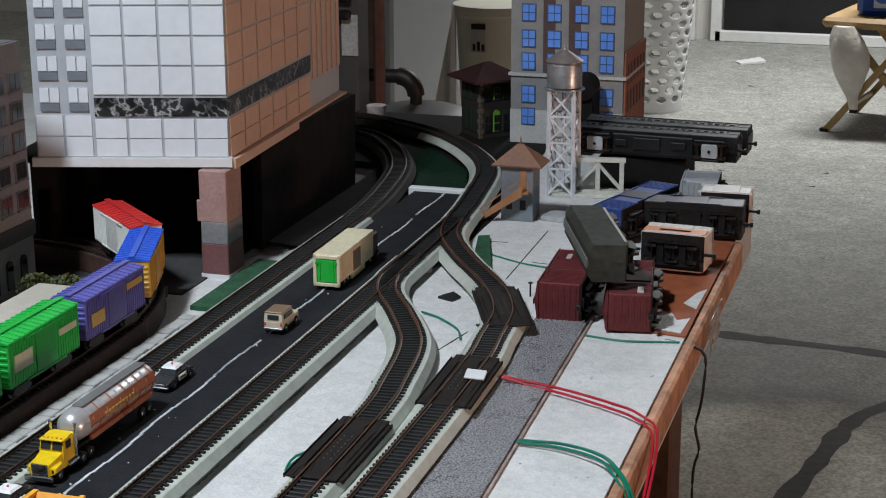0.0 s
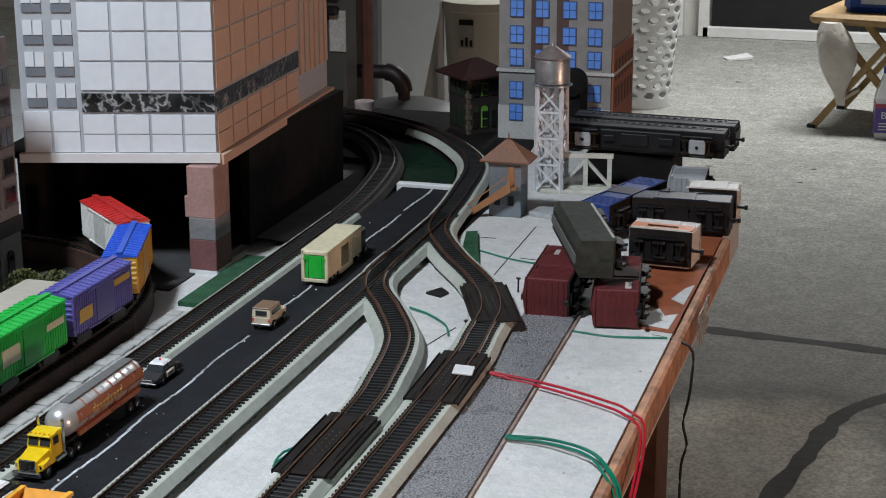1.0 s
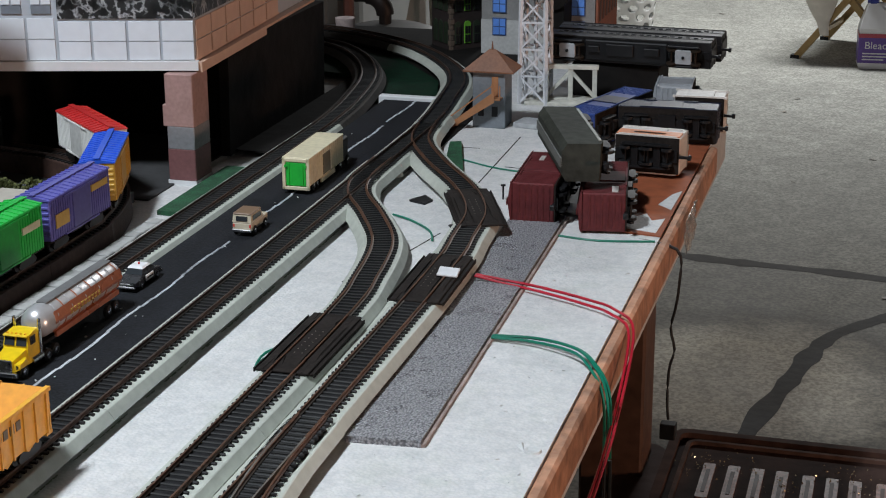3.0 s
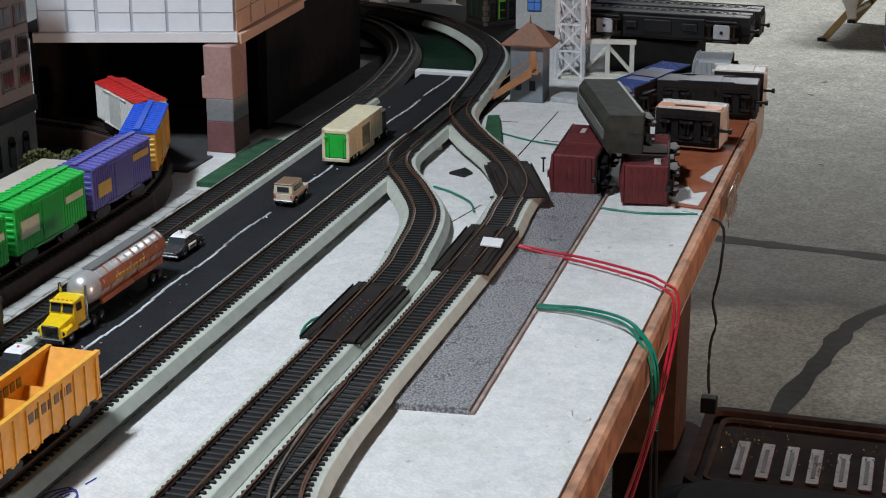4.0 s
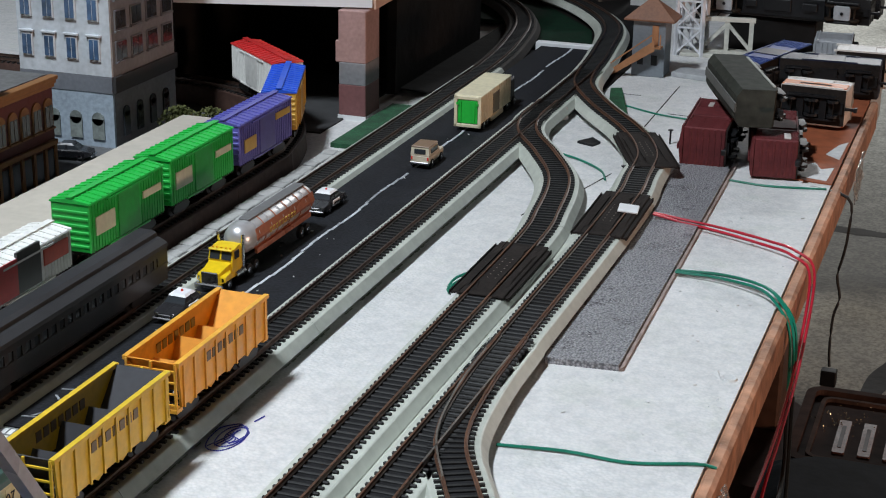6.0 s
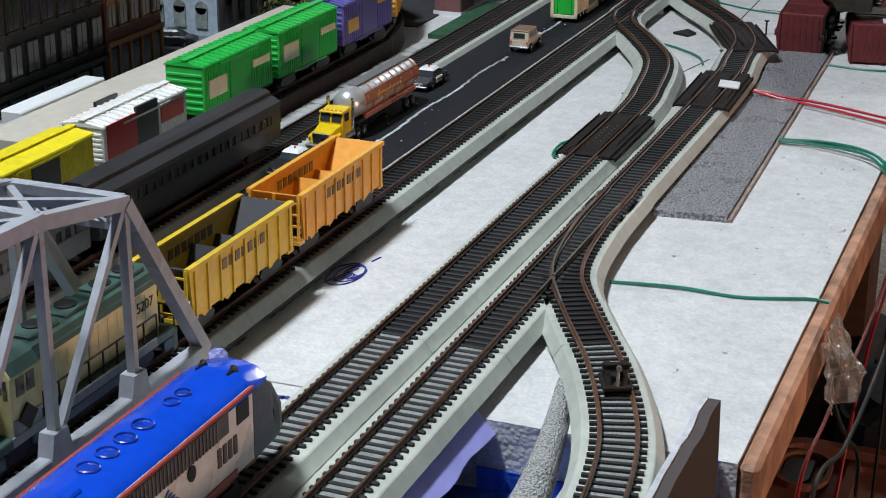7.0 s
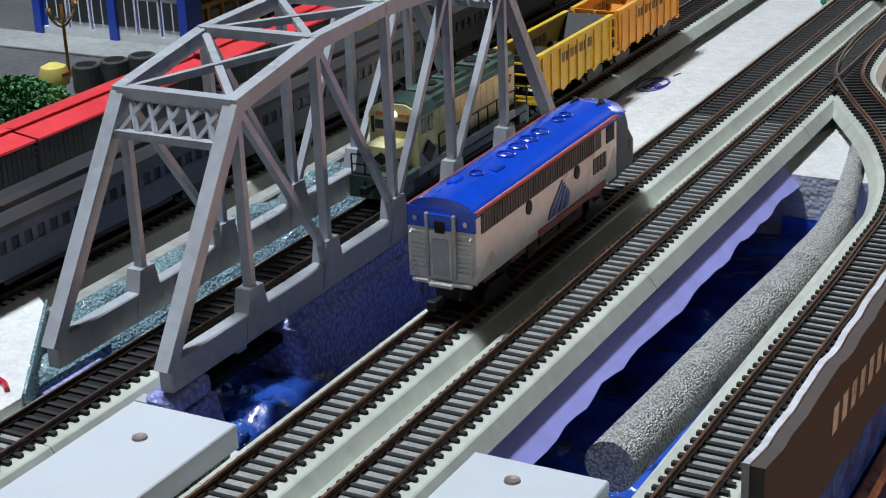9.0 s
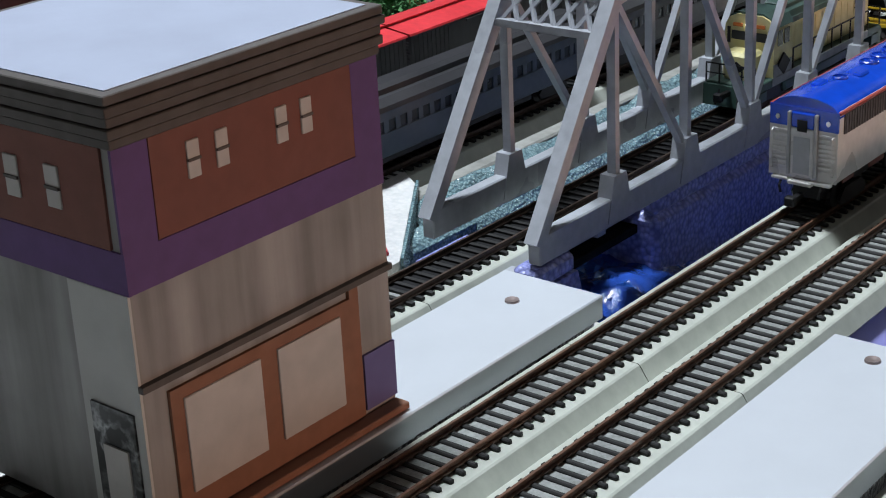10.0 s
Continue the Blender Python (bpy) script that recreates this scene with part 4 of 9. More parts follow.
    coupler(lo, ((0.0, -1), (L, 1)))
    return lo


hood_unit(pose(TX, TY, ZR) @ Matrix.Diagonal((1, 1.10, 1.07, 1)))


def hopper(label, m, col, name, inside, L=0.105):
    h = thing("hopper_car", label, "hopper car", m, "hopper cars")
    pm, im = paint(name, col), paint(inside[0], inside[1], 0.7)
    W, z0, z1, e = 0.0142, 0.0105, 0.0345, L / 2
    for s in (-1, 1):
        part("side", MB().prism([(-e + 0.004, z0 + 0.0005), (-e + 0.002, z1), (e - 0.002, z1), (e - 0.004, z0 + 0.0005)], s * W - 0.0006, s * W + 0.0006, axis="x"), pm, h)
        ribs = MB()
        for k in range(9):
            y = -e + 0.006 + k * (L - 0.012) / 8
            ribs.box(s * W - (0.0016 if s < 0 else 0), s * W + (0.0016 if s > 0 else 0), y - 0.0006, y + 0.0006, z0, z1 - 0.001)
        part("side_rib", ribs, pm, h)
        part("top_rail", MB().box(s * W - 0.0014, s * W + 0.0014, -e + 0.001, e - 0.001, z1 - 0.0014, z1 + 0.0008), pm, h)
        bars = MB()
        for k in range(7):
            y = -0.021 + k * 0.0062
            bars.box(s * W - 0.0010, s * W + 0.0010, y, y + 0.0042, z0 + 0.014, z0 + 0.019)
        part("lettering_bar", bars, paint("dark_lettering", (0.12, 0.08, 0.03)), h)
        teeth = MB()
        for k in range(4):
            y = -e + 0.02 + k * (L - 0.04) / 3
            teeth.hull([(s * W - s * 0.001, y - 0.009, z0 + 0.001), (s * W - s * 0.001, y + 0.009, z0 + 0.001), (s * W - s * 0.003, y, z0 - 0.005), (s * W - s * 0.006, y - 0.009, z0 + 0.001), (s * W - s * 0.006, y + 0.009, z0 + 0.001)])
        part("hopper_bay", teeth, pm, h)
        y = s * e
        part("end_sheet", MB().hull([(-W, y * 0.97, z1), (W, y * 0.97, z1), (-W, y * 0.95, z1), (W, y * 0.95, z1), (-W, y * 0.6, z0 + 0.002), (W, y * 0.6, z0 + 0.002), (-W, y * 0.58, z0 + 0.004), (W, y * 0.58, z0 + 0.004)]), im, h)
        fr = MB()
        for x in (-W + 0.0008, 0.0, W - 0.0008):
            fr.bar((x, y - s * 0.001, z0 - 0.002), (x, y - s * 0.001, z1), 0.0012, 0.0012)
        for k in range(4):
            fr.bar((-W, y - s * 0.001, z0 + 0.002 + k * 0.006), (W, y - s * 0.001, z0 + 0.002 + k * 0.006), 0.0009, 0.0009)
        fr.box(-W, W, y - (0.006 if s > 0 else 0), y + (0.006 if s < 0 else 0), z0 - 0.002, z0)
        part("end_frame", fr, pm, h)
    part("cross_ridge", MB().prism([(-0.006, z0 + 0.004), (0.006, z0 + 0.004), (0, z0 + 0.016)], -W, W, axis="x").prism([(-0.030, z0 + 0.004), (-0.018, z0 + 0.004), (-0.024, z0 + 0.013)], -W, W, axis="x").prism([(0.018, z0 + 0.004), (0.030, z0 + 0.004), (0.024, z0 + 0.013)], -W, W, axis="x"), im, h)
    part("bottom", MB().box(-W, W, -e * 0.62, e * 0.62, z0 + 0.001, z0 + 0.0045), im, h)
    trucks(h, (-e + 0.018, e - 0.018))
    coupler(h, ((-e, -1), (e, 1)))
    return h


y = TY + 0.139 + 0.0085
hopper("yellow ribbed open hopper car with black interior", pose(TX, y + 0.0525, ZR), (0.62, 0.42, 0.03), "hopper_yellow", ("hopper_black", (0.03, 0.03, 0.035)))
y += 0.1115
hopper("orange-yellow open hopper car, empty", pose(TX, y + 0.0525, ZR), (0.72, 0.36, 0.04), "hopper_orange", ("hopper_orange_in", (0.66, 0.28, 0.03)))
y += 0.1115


def tank_car(label, m, col, name, L=0.1):
    t = thing("tank_car", label, "tank car", m, "tank cars")
    pm = paint(name, col, 0.35)
    e = L / 2
    part("tank", MB().lathe([(0.004, -e + 0.002), (0.0105, -e + 0.005), (0.0122, -e + 0.009), (0.0122, e - 0.009), (0.0105, e - 0.005), (0.004, e - 0.002)], (0, 0, 0.0235), 20, axis="y"), pm, t, smooth=True)
    part("dome", MB().lathe([(0.006, 0), (0.006, 0.006), (0.0045, 0.008), (0.001, 0.0085)], (0, 0, 0.034), 16), pm, t, smooth=True)
    part("frame", MB().box(-0.004, 0.004, -e, e, 0.0085, 0.0115).box(-0.0125, 0.0125, -0.006, 0.006, 0.009, 0.011), M_BLACK, t)
    rl = MB()
    for s in (-1, 1):
        rl.bar((s * 0.0135, -e + 0.004, 0.0225), (s * 0.0135, e - 0.004, 0.0225), 0.0006, 0.0006)
        for k in range(5):
            yy = -e + 0.006 + k * (L - 0.012) / 4
            rl.bar((s * 0.0135, yy, 0.0225), (s * 0.0118, yy, 0.0225), 0.0006, 0.0006)
    part("handrail", rl, M_BLACK, t)
    trucks(t, (-e + 0.016, e - 0.016))
    coupler(t, ((-e, -1), (e, 1)))
    return t


tank_car("black tank car with a dome", along(P_T2, 1.33, 0.36), (0.03, 0.03, 0.032), "tank_black")
tank_car("orange tank car with a dome", along(P_T2, 1.33, 0.455), (0.75, 0.25, 0.03), "tank_orange", 0.09)
boxcar("dull red boxcar in the shade of the far curve", along(P_T2, 1.33, 0.56), body="dull_red", col=(0.30, 0.02, 0.02))

# ---- blue-roofed cab unit parked on the next track ----


def cab_unit(m):
    lo = thing("cab_unit_locomotive", "streamlined locomotive with bright blue roof and silver sides", "locomotive", m)
    bl, sv = mat("roof_blue", (0.003, 0.06, 0.56), 0.22, 0, 0.08, 220, 0.06, coat=0.8), mat("silver_paint", (0.66, 0.64, 0.62), 0.28, 0.2, 0.08, 220, 0.1)
    rd, dk = paint("stripe_red", (0.30, 0.045, 0.03)), mat("grille_grey", (0.07, 0.065, 0.065), 0.5, 0.2, 0.2, 300, 0.1)
    L, W = 0.1745, 0.0142
    M_CHROME_ = mat("lamp_silver", (0.62, 0.62, 0.63), 0.18, 1.0, 0.05, 200, 0)
    # the back faces -y, at y = 0; the nose is at y = L
    z0, z1 = 0.0075, 0.0325
    part("body", MB().box(-W, W, 0, L - 0.0352, z0, z1, 0.0006), sv, lo)
    half_arc = [(0.0025, z1 + 0.0037), (0.0060, z1 + 0.0033), (0.0090, z1 + 0.0026), (0.0115, z1 + 0.0016), (W - 0.0011, z1 + 0.0004), (W - 0.0002, z1 - 0.0008), (W + 0.0002, z1 - 0.0020)]
    arc = [(-x, z) for x, z in reversed(half_arc)] + half_arc
    part("roof", MB().prism(arc, -0.0004, L - 0.0352), bl, lo, "bright glossy blue roof", smooth=True)
    part("cab_brow", MB().hull([(x, L - 0.0354, z) for x, z in arc] + [(-W + 0.0012, L - 0.0215, z1 - 0.0022), (W - 0.0012, L - 0.0215, z1 - 0.0022), (-0.0085, L - 0.0205, z1 + 0.0006), (0.0085, L - 0.0205, z1 + 0.0006), (-0.0035, L - 0.0200, z1 + 0.0014), (0.0035, L - 0.0200, z1 + 0.0014), (-0.0075, L - 0.0270, z1 + 0.0027), (0.0075, L - 0.0270, z1 + 0.0027)]), bl, lo, "blue roof brow over the windscreen", smooth=True)
    nose = MB()
    nose.hull([(-W, L - 0.0352, z1 - 0.0022), (W, L - 0.0352, z1 - 0.0022), (-W, L - 0.0352, z0), (W, L - 0.0352, z0), (-W + 0.0014, L - 0.0225, z1 - 0.0024), (W - 0.0014, L - 0.0225, z1 - 0.0024), (-W + 0.001, L - 0.0160, z0), (W - 0.001, L - 0.0160, z0), (-W + 0.003, L - 0.0150, 0.024), (W - 0.003, L - 0.0150, 0.024)])
    rings = ((0.0170, 0.98, 0.0250), (0.0115, 0.93, 0.0242), (0.0065, 0.80, 0.0222), (0.0025, 0.58, 0.0190), (0.0, 0.30, 0.0150))
    for (a, u, zt_), (c, w_, zs_) in zip(rings, rings[1:]):
        nose.hull([(sx * (W - 0.001) * k * q, L - d, z) for sx in (-1, 1) for d, q, zz in ((a, u, zt_), (c, w_, zs_)) for k, z in ((1.0, z0), (1.0, z0 + 0.55 * (zz - z0)), (0.62, zz))])
    part("nose", nose, mat("nose_grey_blue", (0.045, 0.055, 0.09), 0.45, 0, 0.15, 220, 0.05, spec=0.4), lo, "dark grey-blue rounded nose", smooth=True)
    part("nose_headlight", MB().lathe([(0.0022, 0), (0.0022, 0.0016), (0.0014, 0.002)], (0, L - 0.0062, 0.0225), 14, axis="y"), M_CHROME_, lo)
    for s in (-1, 1):
        part("windshield", MB().hull([(s * 0.0015, L - 0.0163, 0.0262), (s * 0.0105, L - 0.0163, 0.0262), (s * 0.0015, L - 0.0205, 0.0318), (s * 0.0095, L - 0.0205, 0.0318), (s * 0.0015, L - 0.0179, 0.0262), (s * 0.0105, L - 0.0179, 0.0262), (s * 0.0095, L - 0.0221, 0.0318), (s * 0.0015, L - 0.0221, 0.0318)]), M_BLACK, lo)
        part("cab_window", MB().box(s * W - 0.0004, s * W + 0.0004, L - 0.0480, L - 0.0392, 0.024, 0.0305), M_BLACK, lo)
        part("grille", MB().box(s * W - 0.0005, s * W + 0.0005, 0.004, L - 0.0544, 0.0243, 0.0312), dk, lo, "dark ribbed grille")
        gr = MB()
        for k in range(46):
            yy = 0.005 + k * 0.00236
            gr.box(s * W - 0.0008, s * W + 0.0008, yy, yy + 0.0007, 0.0243, 0.0312)
        part("grille_rib", gr, mat("grille_rib_grey", (0.12, 0.105, 0.11), 0.4, 0.3, 0.2, 300, 0.1), lo)
        part("red_line", MB().box(s * W - 0.0006, s * W + 0.0006, 0.0, L - 0.0352, 0.0316, 0.0325), rd, lo)
        part("red_panel", MB().box(s * W - 0.0006, s * W + 0.0006, 0.055, 0.125, 0.0078, 0.0102), rd, lo, "dull red skirt strip")
        ch = MB()
        for k in range(4):
            a, top = 0.064 + k * 0.0052, 0.0225 - k * 0.0014
            ch.prism([(a, 0.0115), (a + 0.0040, 0.0115), (a + 0.0068, 0.0155), (0.0795 + 0.0016 * k, top), (0.0785 + 0.0012 * k, top), (a + 0.003, 0.0150)], s * W - 0.0005, s * W + 0.0005, axis="x")
        part("stripe_mark", ch, paint("stripe_blue", (0.05, 0.1, 0.3)), lo, "faded blue sweeping stripes")
        for yy in (0.046, 0.094):
            part("porthole", MB().lathe([(0.0026, 0), (0.0026, 0.0012)], (s * W - 0.0006, yy, 0.0215), 14, axis="x"), M_BLACK, lo)
        for a in (0.112, 0.1158, 0.1196, 0.1234):
            part("number_bar", MB().box(s * W - 0.0005, s * W + 0.0005, a, a + 0.0024, 0.0155, 0.0215), dk, lo)
        for a, c, z in ((0.006, 0.016, 0.0062), (0.030, 0.044, 0.0058), (0.108, 0.121, 0.0060), (0.131, 0.142, 0.0064)):
            part("skirt_flap", MB().box(s * W - 0.0009, s * W - 0.0002, a, c, z, 0.0080, 0.0003), mat("skirt_red_brown", (0.14, 0.035, 0.024), 0.55, 0, 0.3, 300, 0.1), lo, "dull red-brown skirt")
        for a in (0.058, 0.078):
            part("air_tank", MB().cyl((s * 0.0122, a, 0.0052), (s * 0.0122, a + 0.017, 0.0052), 0.0016, None, 10), M_BLACK, lo)
        for a in (0.0455, 0.108):
            part("cab_step", MB().box(s * W - 0.0016, s * W - 0.0002, a, a + 0.004, 0.0022, 0.0076, 0.0002), M_BLACK, lo)
        part("fuel_tank", MB().box(s * 0.0095 - 0.003, s * 0.0095 + 0.003, 0.055, 0.105, 0.001, 0.0075, 0.001), mat("tank_brown", (0.09, 0.03, 0.022), 0.5), lo)
    # the back: blue above, silver louvres and a door below
    part("back_top", MB().box(-W, W, -0.0009, 0.0001, 0.0255, z1), bl, lo)
    part("back_panel", MB().box(-W, W, -0.0007, 0.0001, z0, 0.0255), sv, lo)
    lv = MB()
    for s in (-1, 1):
        for k in range(9):
            z = 0.0105 + k * 0.0016
            lv.box(s * 0.0098 - 0.0034, s * 0.0098 + 0.0034, -0.0013, -0.0006, z, z + 0.001, 0.0002)
    part("back_louvre", lv, sv, lo)
    part("back_door", MB().box(-0.0048, 0.0048, -0.002, -0.0006, z0 + 0.001, 0.0255, 0.0004), sv, lo)
    part("back_door_top", MB().box(-0.0048, 0.0048, -0.002, -0.0006, 0.0256, 0.0310, 0.0004), bl, lo, "blue upper door")
    for x in (-0.0056, 0.0056):
        part("door_post", MB().box(x - 0.0007, x + 0.0007, -0.0023, -0.0006, z0 + 0.001, 0.0310, 0.0003), mat("dull_silver", (0.42, 0.42, 0.43), 0.35, 0.3, 0.1, 220, 0.05), lo)
    part("door_recess", MB().box(-0.0034, 0.0034, -0.0022, -0.0019, 0.0095, 0.0225), mat("dull_silver", (0.42, 0.42, 0.43), 0.35, 0.3, 0.1, 220, 0.05), lo, "dull silver door panel")
    part("door_window", MB().box(-0.002, 0.002, -0.0024, -0.0019, 0.0245, 0.0285), M_BLACK, lo)
    part("bumper", MB().box(-0.0125, 0.0125, -0.0022, 0.0, 0.0062, 0.0074, 0.0003).box(-0.005, 0.005, -0.0034, -0.0004, 0.0056, 0.0070, 0.0003), sv, lo)
    for x in (-0.0085, 0.0085):
        part("air_hose", MB().tube([(x, -0.001, 0.0062), (x, -0.0028, 0.0045), (x * 0.9, -0.0030, 0.0020)], 0.0005, 6), M_BLACK, lo)
    for s in (-1, 1):
        part("grab_rail", MB().tube([(s * 0.0125, -0.0008, 0.0100), (s * 0.0125, -0.0022, 0.0105), (s * 0.0125, -0.0022, 0.0235), (s * 0.0125, -0.0008, 0.0240)], 0.00035, 6), sv, lo)
        part("marker_lamp", MB().lathe([(0.0010, 0), (0.0010, 0.0012), (0.0004, 0.0016)], (s * 0.0105, -0.0018, 0.0285), 8, axis="y"), M_CHROME_, lo)
    fans = MB()
    navy = mat("fan_navy", (0.004, 0.042, 0.38), 0.25, 0, 0.3, 900, 0.6, coat=0.5)
    for yy in (0.030, 0.0565, 0.0675, 0.0785, 0.0895, 0.108, 0.116):
        r = 0.0040 if 0.05 < yy < 0.095 else 0.0030
        fan = part("roof_fan", MB().lathe([(r, 0), (r, 0.0009), (r * 0.88, 0.0012), (r * 0.80, 0.0006), (r * 0.1, 0.0006)], (0, yy, z1 + 0.0033), 18), navy, lo, "dark glossy roof fan", smooth=True)
        bl_ = MB()
        for k in range(6):
            c_, s_ = math.cos(k * math.pi / 3 + yy * 90), math.sin(k * math.pi / 3 + yy * 90)
            bl_.bar((c_ * r * 0.2, yy + s_ * r * 0.2, z1 + 0.0041), (c_ * r * 0.85, yy + s_ * r * 0.85, z1 + 0.0043), 0.0009, 0.0003)
        part("fan_blade", bl_, bl, fan)
    fans.box(-0.006, -0.002, 0.016, 0.024, z1 + 0.0024, z1 + 0.0044, 0.0006).box(0.002, 0.006, 0.036, 0.044, z1 + 0.0024, z1 + 0.0044, 0.0006)
    part("roof_hatch", fans, bl, lo)
    hn = MB()
    hn.lathe([(0.0006, 0), (0.0009, 0.004), (0.0018, 0.0055)], (0.006, L - 0.0384, z1 + 0.0032), 8, axis="y").lathe([(0.0006, 0), (0.0009, 0.004), (0.0018, 0.0055)], (-0.006, L - 0.0384, z1 + 0.0032), 8, axis="y")
    part("horn", hn, M_BLACK, lo)
    for yy in (0.024, L - 0.0512):
        t = part("truck", SIDEF, None, lo, at=pose(0, yy, 0.0004))
        for a in (-0.0095, 0.0095):
            part("wheelset", WHEEL, None, t, at=pose(0, a, 0.0048))
    for o in lo.children:
        if o.name.split(".")[0] != "truck":
            o.data.transform(Matrix.Translation((0, 0, 0.0155)) @ Matrix.Diagonal((1.04, 1, 1.18, 1)) @ Matrix.Translation((0, 0, -0.0075)))
    part("tread_plate", MB().box(-0.006, 0.006, 0.004, L - 0.0320, 0.006, 0.0154), M_BLACK, lo)
    coupler(lo, ((-0.001, -1), (L, 1)))
    return lo


cab_unit(pose(XT["T3"] + 0.001, -0.1845, ZR))

# ---- the tall card building over the freight track ----


def tall_card_building():
    b = thing("card_building", "tall white card building on a block pillar, side coloured as warm-lit", "building")
    C, Lf, R = Vector((-0.158, 0.858)), Vector((-0.321, 0.813)), Vector((-0.181, 1.195))
    Bk = Lf + (R - C)
    z0, z1 = 0.107, 0.33
    paper = mat("white_print_paper", (0.66, 0.70, 0.75), 0.6, 0, 0.03, 120, 0.03)
    grid = mat("grey_print_paper", (0.40, 0.43, 0.47), 0.6, 0, 0.05, 120, 0.03)
    marble = M_MARBLE
    # tan copies of the white papers, with the warm lamp's light in their colour
    tan = mat("warm_lit_paper", (0.60, 0.40, 0.30), 0.65, 0, 0.04, 120, 0.03)
    warmgrid = mat("warm_lit_line", (0.34, 0.22, 0.16), 0.65, 0, 0.05, 120, 0.03)
    foot = [tuple(v) for v in (C, R, Bk, Lf)]
    part("body", MB().prism(foot, z0, z1, axis="z"), [grid], b)
    t = 0.0012
    led = MB()
    d = (C - Lf).normalized()
    nrm = Vector((d.y, -d.x))
    q = [Lf - d * 0.004 + nrm * 0.004, C + d * 0.003 + nrm * 0.004, C + d * 0.003 - nrm * 0.002, Lf - d * 0.004 - nrm * 0.002]
    led.prism([tuple(v) for v in q], z0 - 0.007, z0 + 0.001, axis="z")
    part("ledge", led, M_WHITE, b, "white card ledge")

    def face(A, B, panels, m, nm):
        """Printed panels on a wall from A to B, each (u0, u1, z0, z1)."""
        dd = (B - A).normalized()
        nn = Vector((dd.y, -dd.x))
        for u0, u1, a, c in panels:
            p, r = A + (B - A) * u0, A + (B - A) * u1
            qq = [p + nn * t, r + nn * t, r - nn * 0.0005, p - nn * 0.0005]
            part(nm, MB().prism([tuple(v) for v in qq], a, c, axis="z"), m, b)

    # front: four wide columns by the corner, narrow windows beyond
    cols = [(0.315, 0.475), (0.49, 0.655), (0.67, 0.825), (0.84, 0.997)]
    rows = [(0.109, 0.1245), (0.1255, 0.142)] + [(0.164 + k * 0.026, 0.188 + k * 0.026) for k in range(6)]
    face(Lf, C, [(u0, u1, a, c) for u0, u1 in cols for a, c in rows], paper, "window_panel")
    face(Lf, C, [(0.315, 0.999, 0.1445, 0.161)], marble, "marble_band")
    face(Lf, C, [(0.01 + k * 0.15, 0.145 + k * 0.15, a, c) for k in range(2) for a, c in ((0.109, 0.1265), (0.1275, 0.145))], paper, "window_panel")
    dark = mat("dark_grey_print", (0.16, 0.18, 0.21), 0.6, 0, 0.1, 120, 0.03)
    for k in range(2):
        for r in range(6):
            u, z = 0.035 + k * 0.15, 0.157 + r * 0.0275
            face(Lf, C, [(u, u + 0.1, z - 0.008, z - 0.001)], dark, "spandrel")
            face(Lf, C, [(u, u + 0.046, z, z + 0.0125), (u + 0.054, u + 0.1, z, z + 0.0125)], paper, "window_panel")
    # side: the same white print, its paper coloured tan for the warm light
    sc = [(0.01 + k * 0.115, 0.115 + k * 0.115) for k in range(6)]
    face(C, R, [(u0, u1, a, c) for u0, u1 in sc for a, c in rows], tan, "window_panel")
    face(C, R, [(0.001, 0.7, 0.1445, 0.161)], marble, "marble_band")
    face(C, R, [(0.0, 0.7, z0 + 0.0005, 0.109)], tan, "sill_strip")
    wing = MB()
    face(C, R, [(0.72 + k * 0.05, 0.75 + k * 0.05, 0.135, 0.33) for k in range(6)], tan, "pilaster")
    ed = MB()
    dd = (R - C).normalized()
    nn = Vector((dd.y, -dd.x))
    ed.prism([tuple(v) for v in (C + nn * 0.006, R + nn * 0.008, R - nn * 0.001, C - nn * 0.001)], z0 - 0.009, z0 - 0.0005, axis="z")
    part("side_ledge", ed, tan, b, "card ledge coloured as warm-lit")
    # pillar of paper-wrapped blocks
    cs = [(0.36, 0.22, 0.2), (0.36, 0.22, 0.2), (0.2, 0.2, 0.21), (0.17, 0.07, 0.07)]
    names = ("pink_brick_print", "pink_brick_print", "grey_stone_print", "maroon_print")
    zz = [(0.070, 0.0985), (0.052, 0.0715), (0.032, 0.0525), (0.004, 0.0325)]
    for (a, c), col, nm in zip(zz, cs, names):
        k = random.uniform(-0.0008, 0.0008) - (0.003 if a == 0.052 else 0)
        part("pillar_block", MB().box(-0.1815 + k, -0.1555, 0.8425, 0.876, a, c, 0.0008), mat(nm, col, 0.7, 0, 0.12, 300, 0.05), b)
    part("pillar_foot", MB().box(-0.182, -0.1552, 0.842, 0.8765, 0.0, 0.0045), M_WHITE, b)
    # dark walls under the building
    part("side_wall", MB().prism([(0.935, 0.003), (1.19, 0.003), (1.195, 0.104), (1.02, 0.104), (0.94, 0.099)], -0.172, -0.163, axis="x"), M_BLACKCARD, b, "black card wall panel")
    part("back_wall", MB().box(-0.40, -0.176, 1.0, 1.006, 0.0, 0.1), M_BLACKCARD, b)
    part("left_wall", MB().box(-0.352, -0.346, 0.85, 1.0, 0.0, 0.1), M_BLACKCARD, b)
    part("floor_card", MB().box(-0.345, -0.1765, 0.79, 0.999, 0.0, 0.0015), mat("dark_grey_card", (0.035, 0.035, 0.036), 0.8, 0, 0.2, 90, 0.1), b)
    part("underside", MB().prism([tuple(v) for v in (C - Vector((0.004, -0.004)), R, Bk - Vector((0.05, 0)), Lf - Vector((0.03, 0)))], z0 - 0.006, z0 - 0.0002, axis="z"), M_BLACKCARD, b)
    return b


tall_card_building()
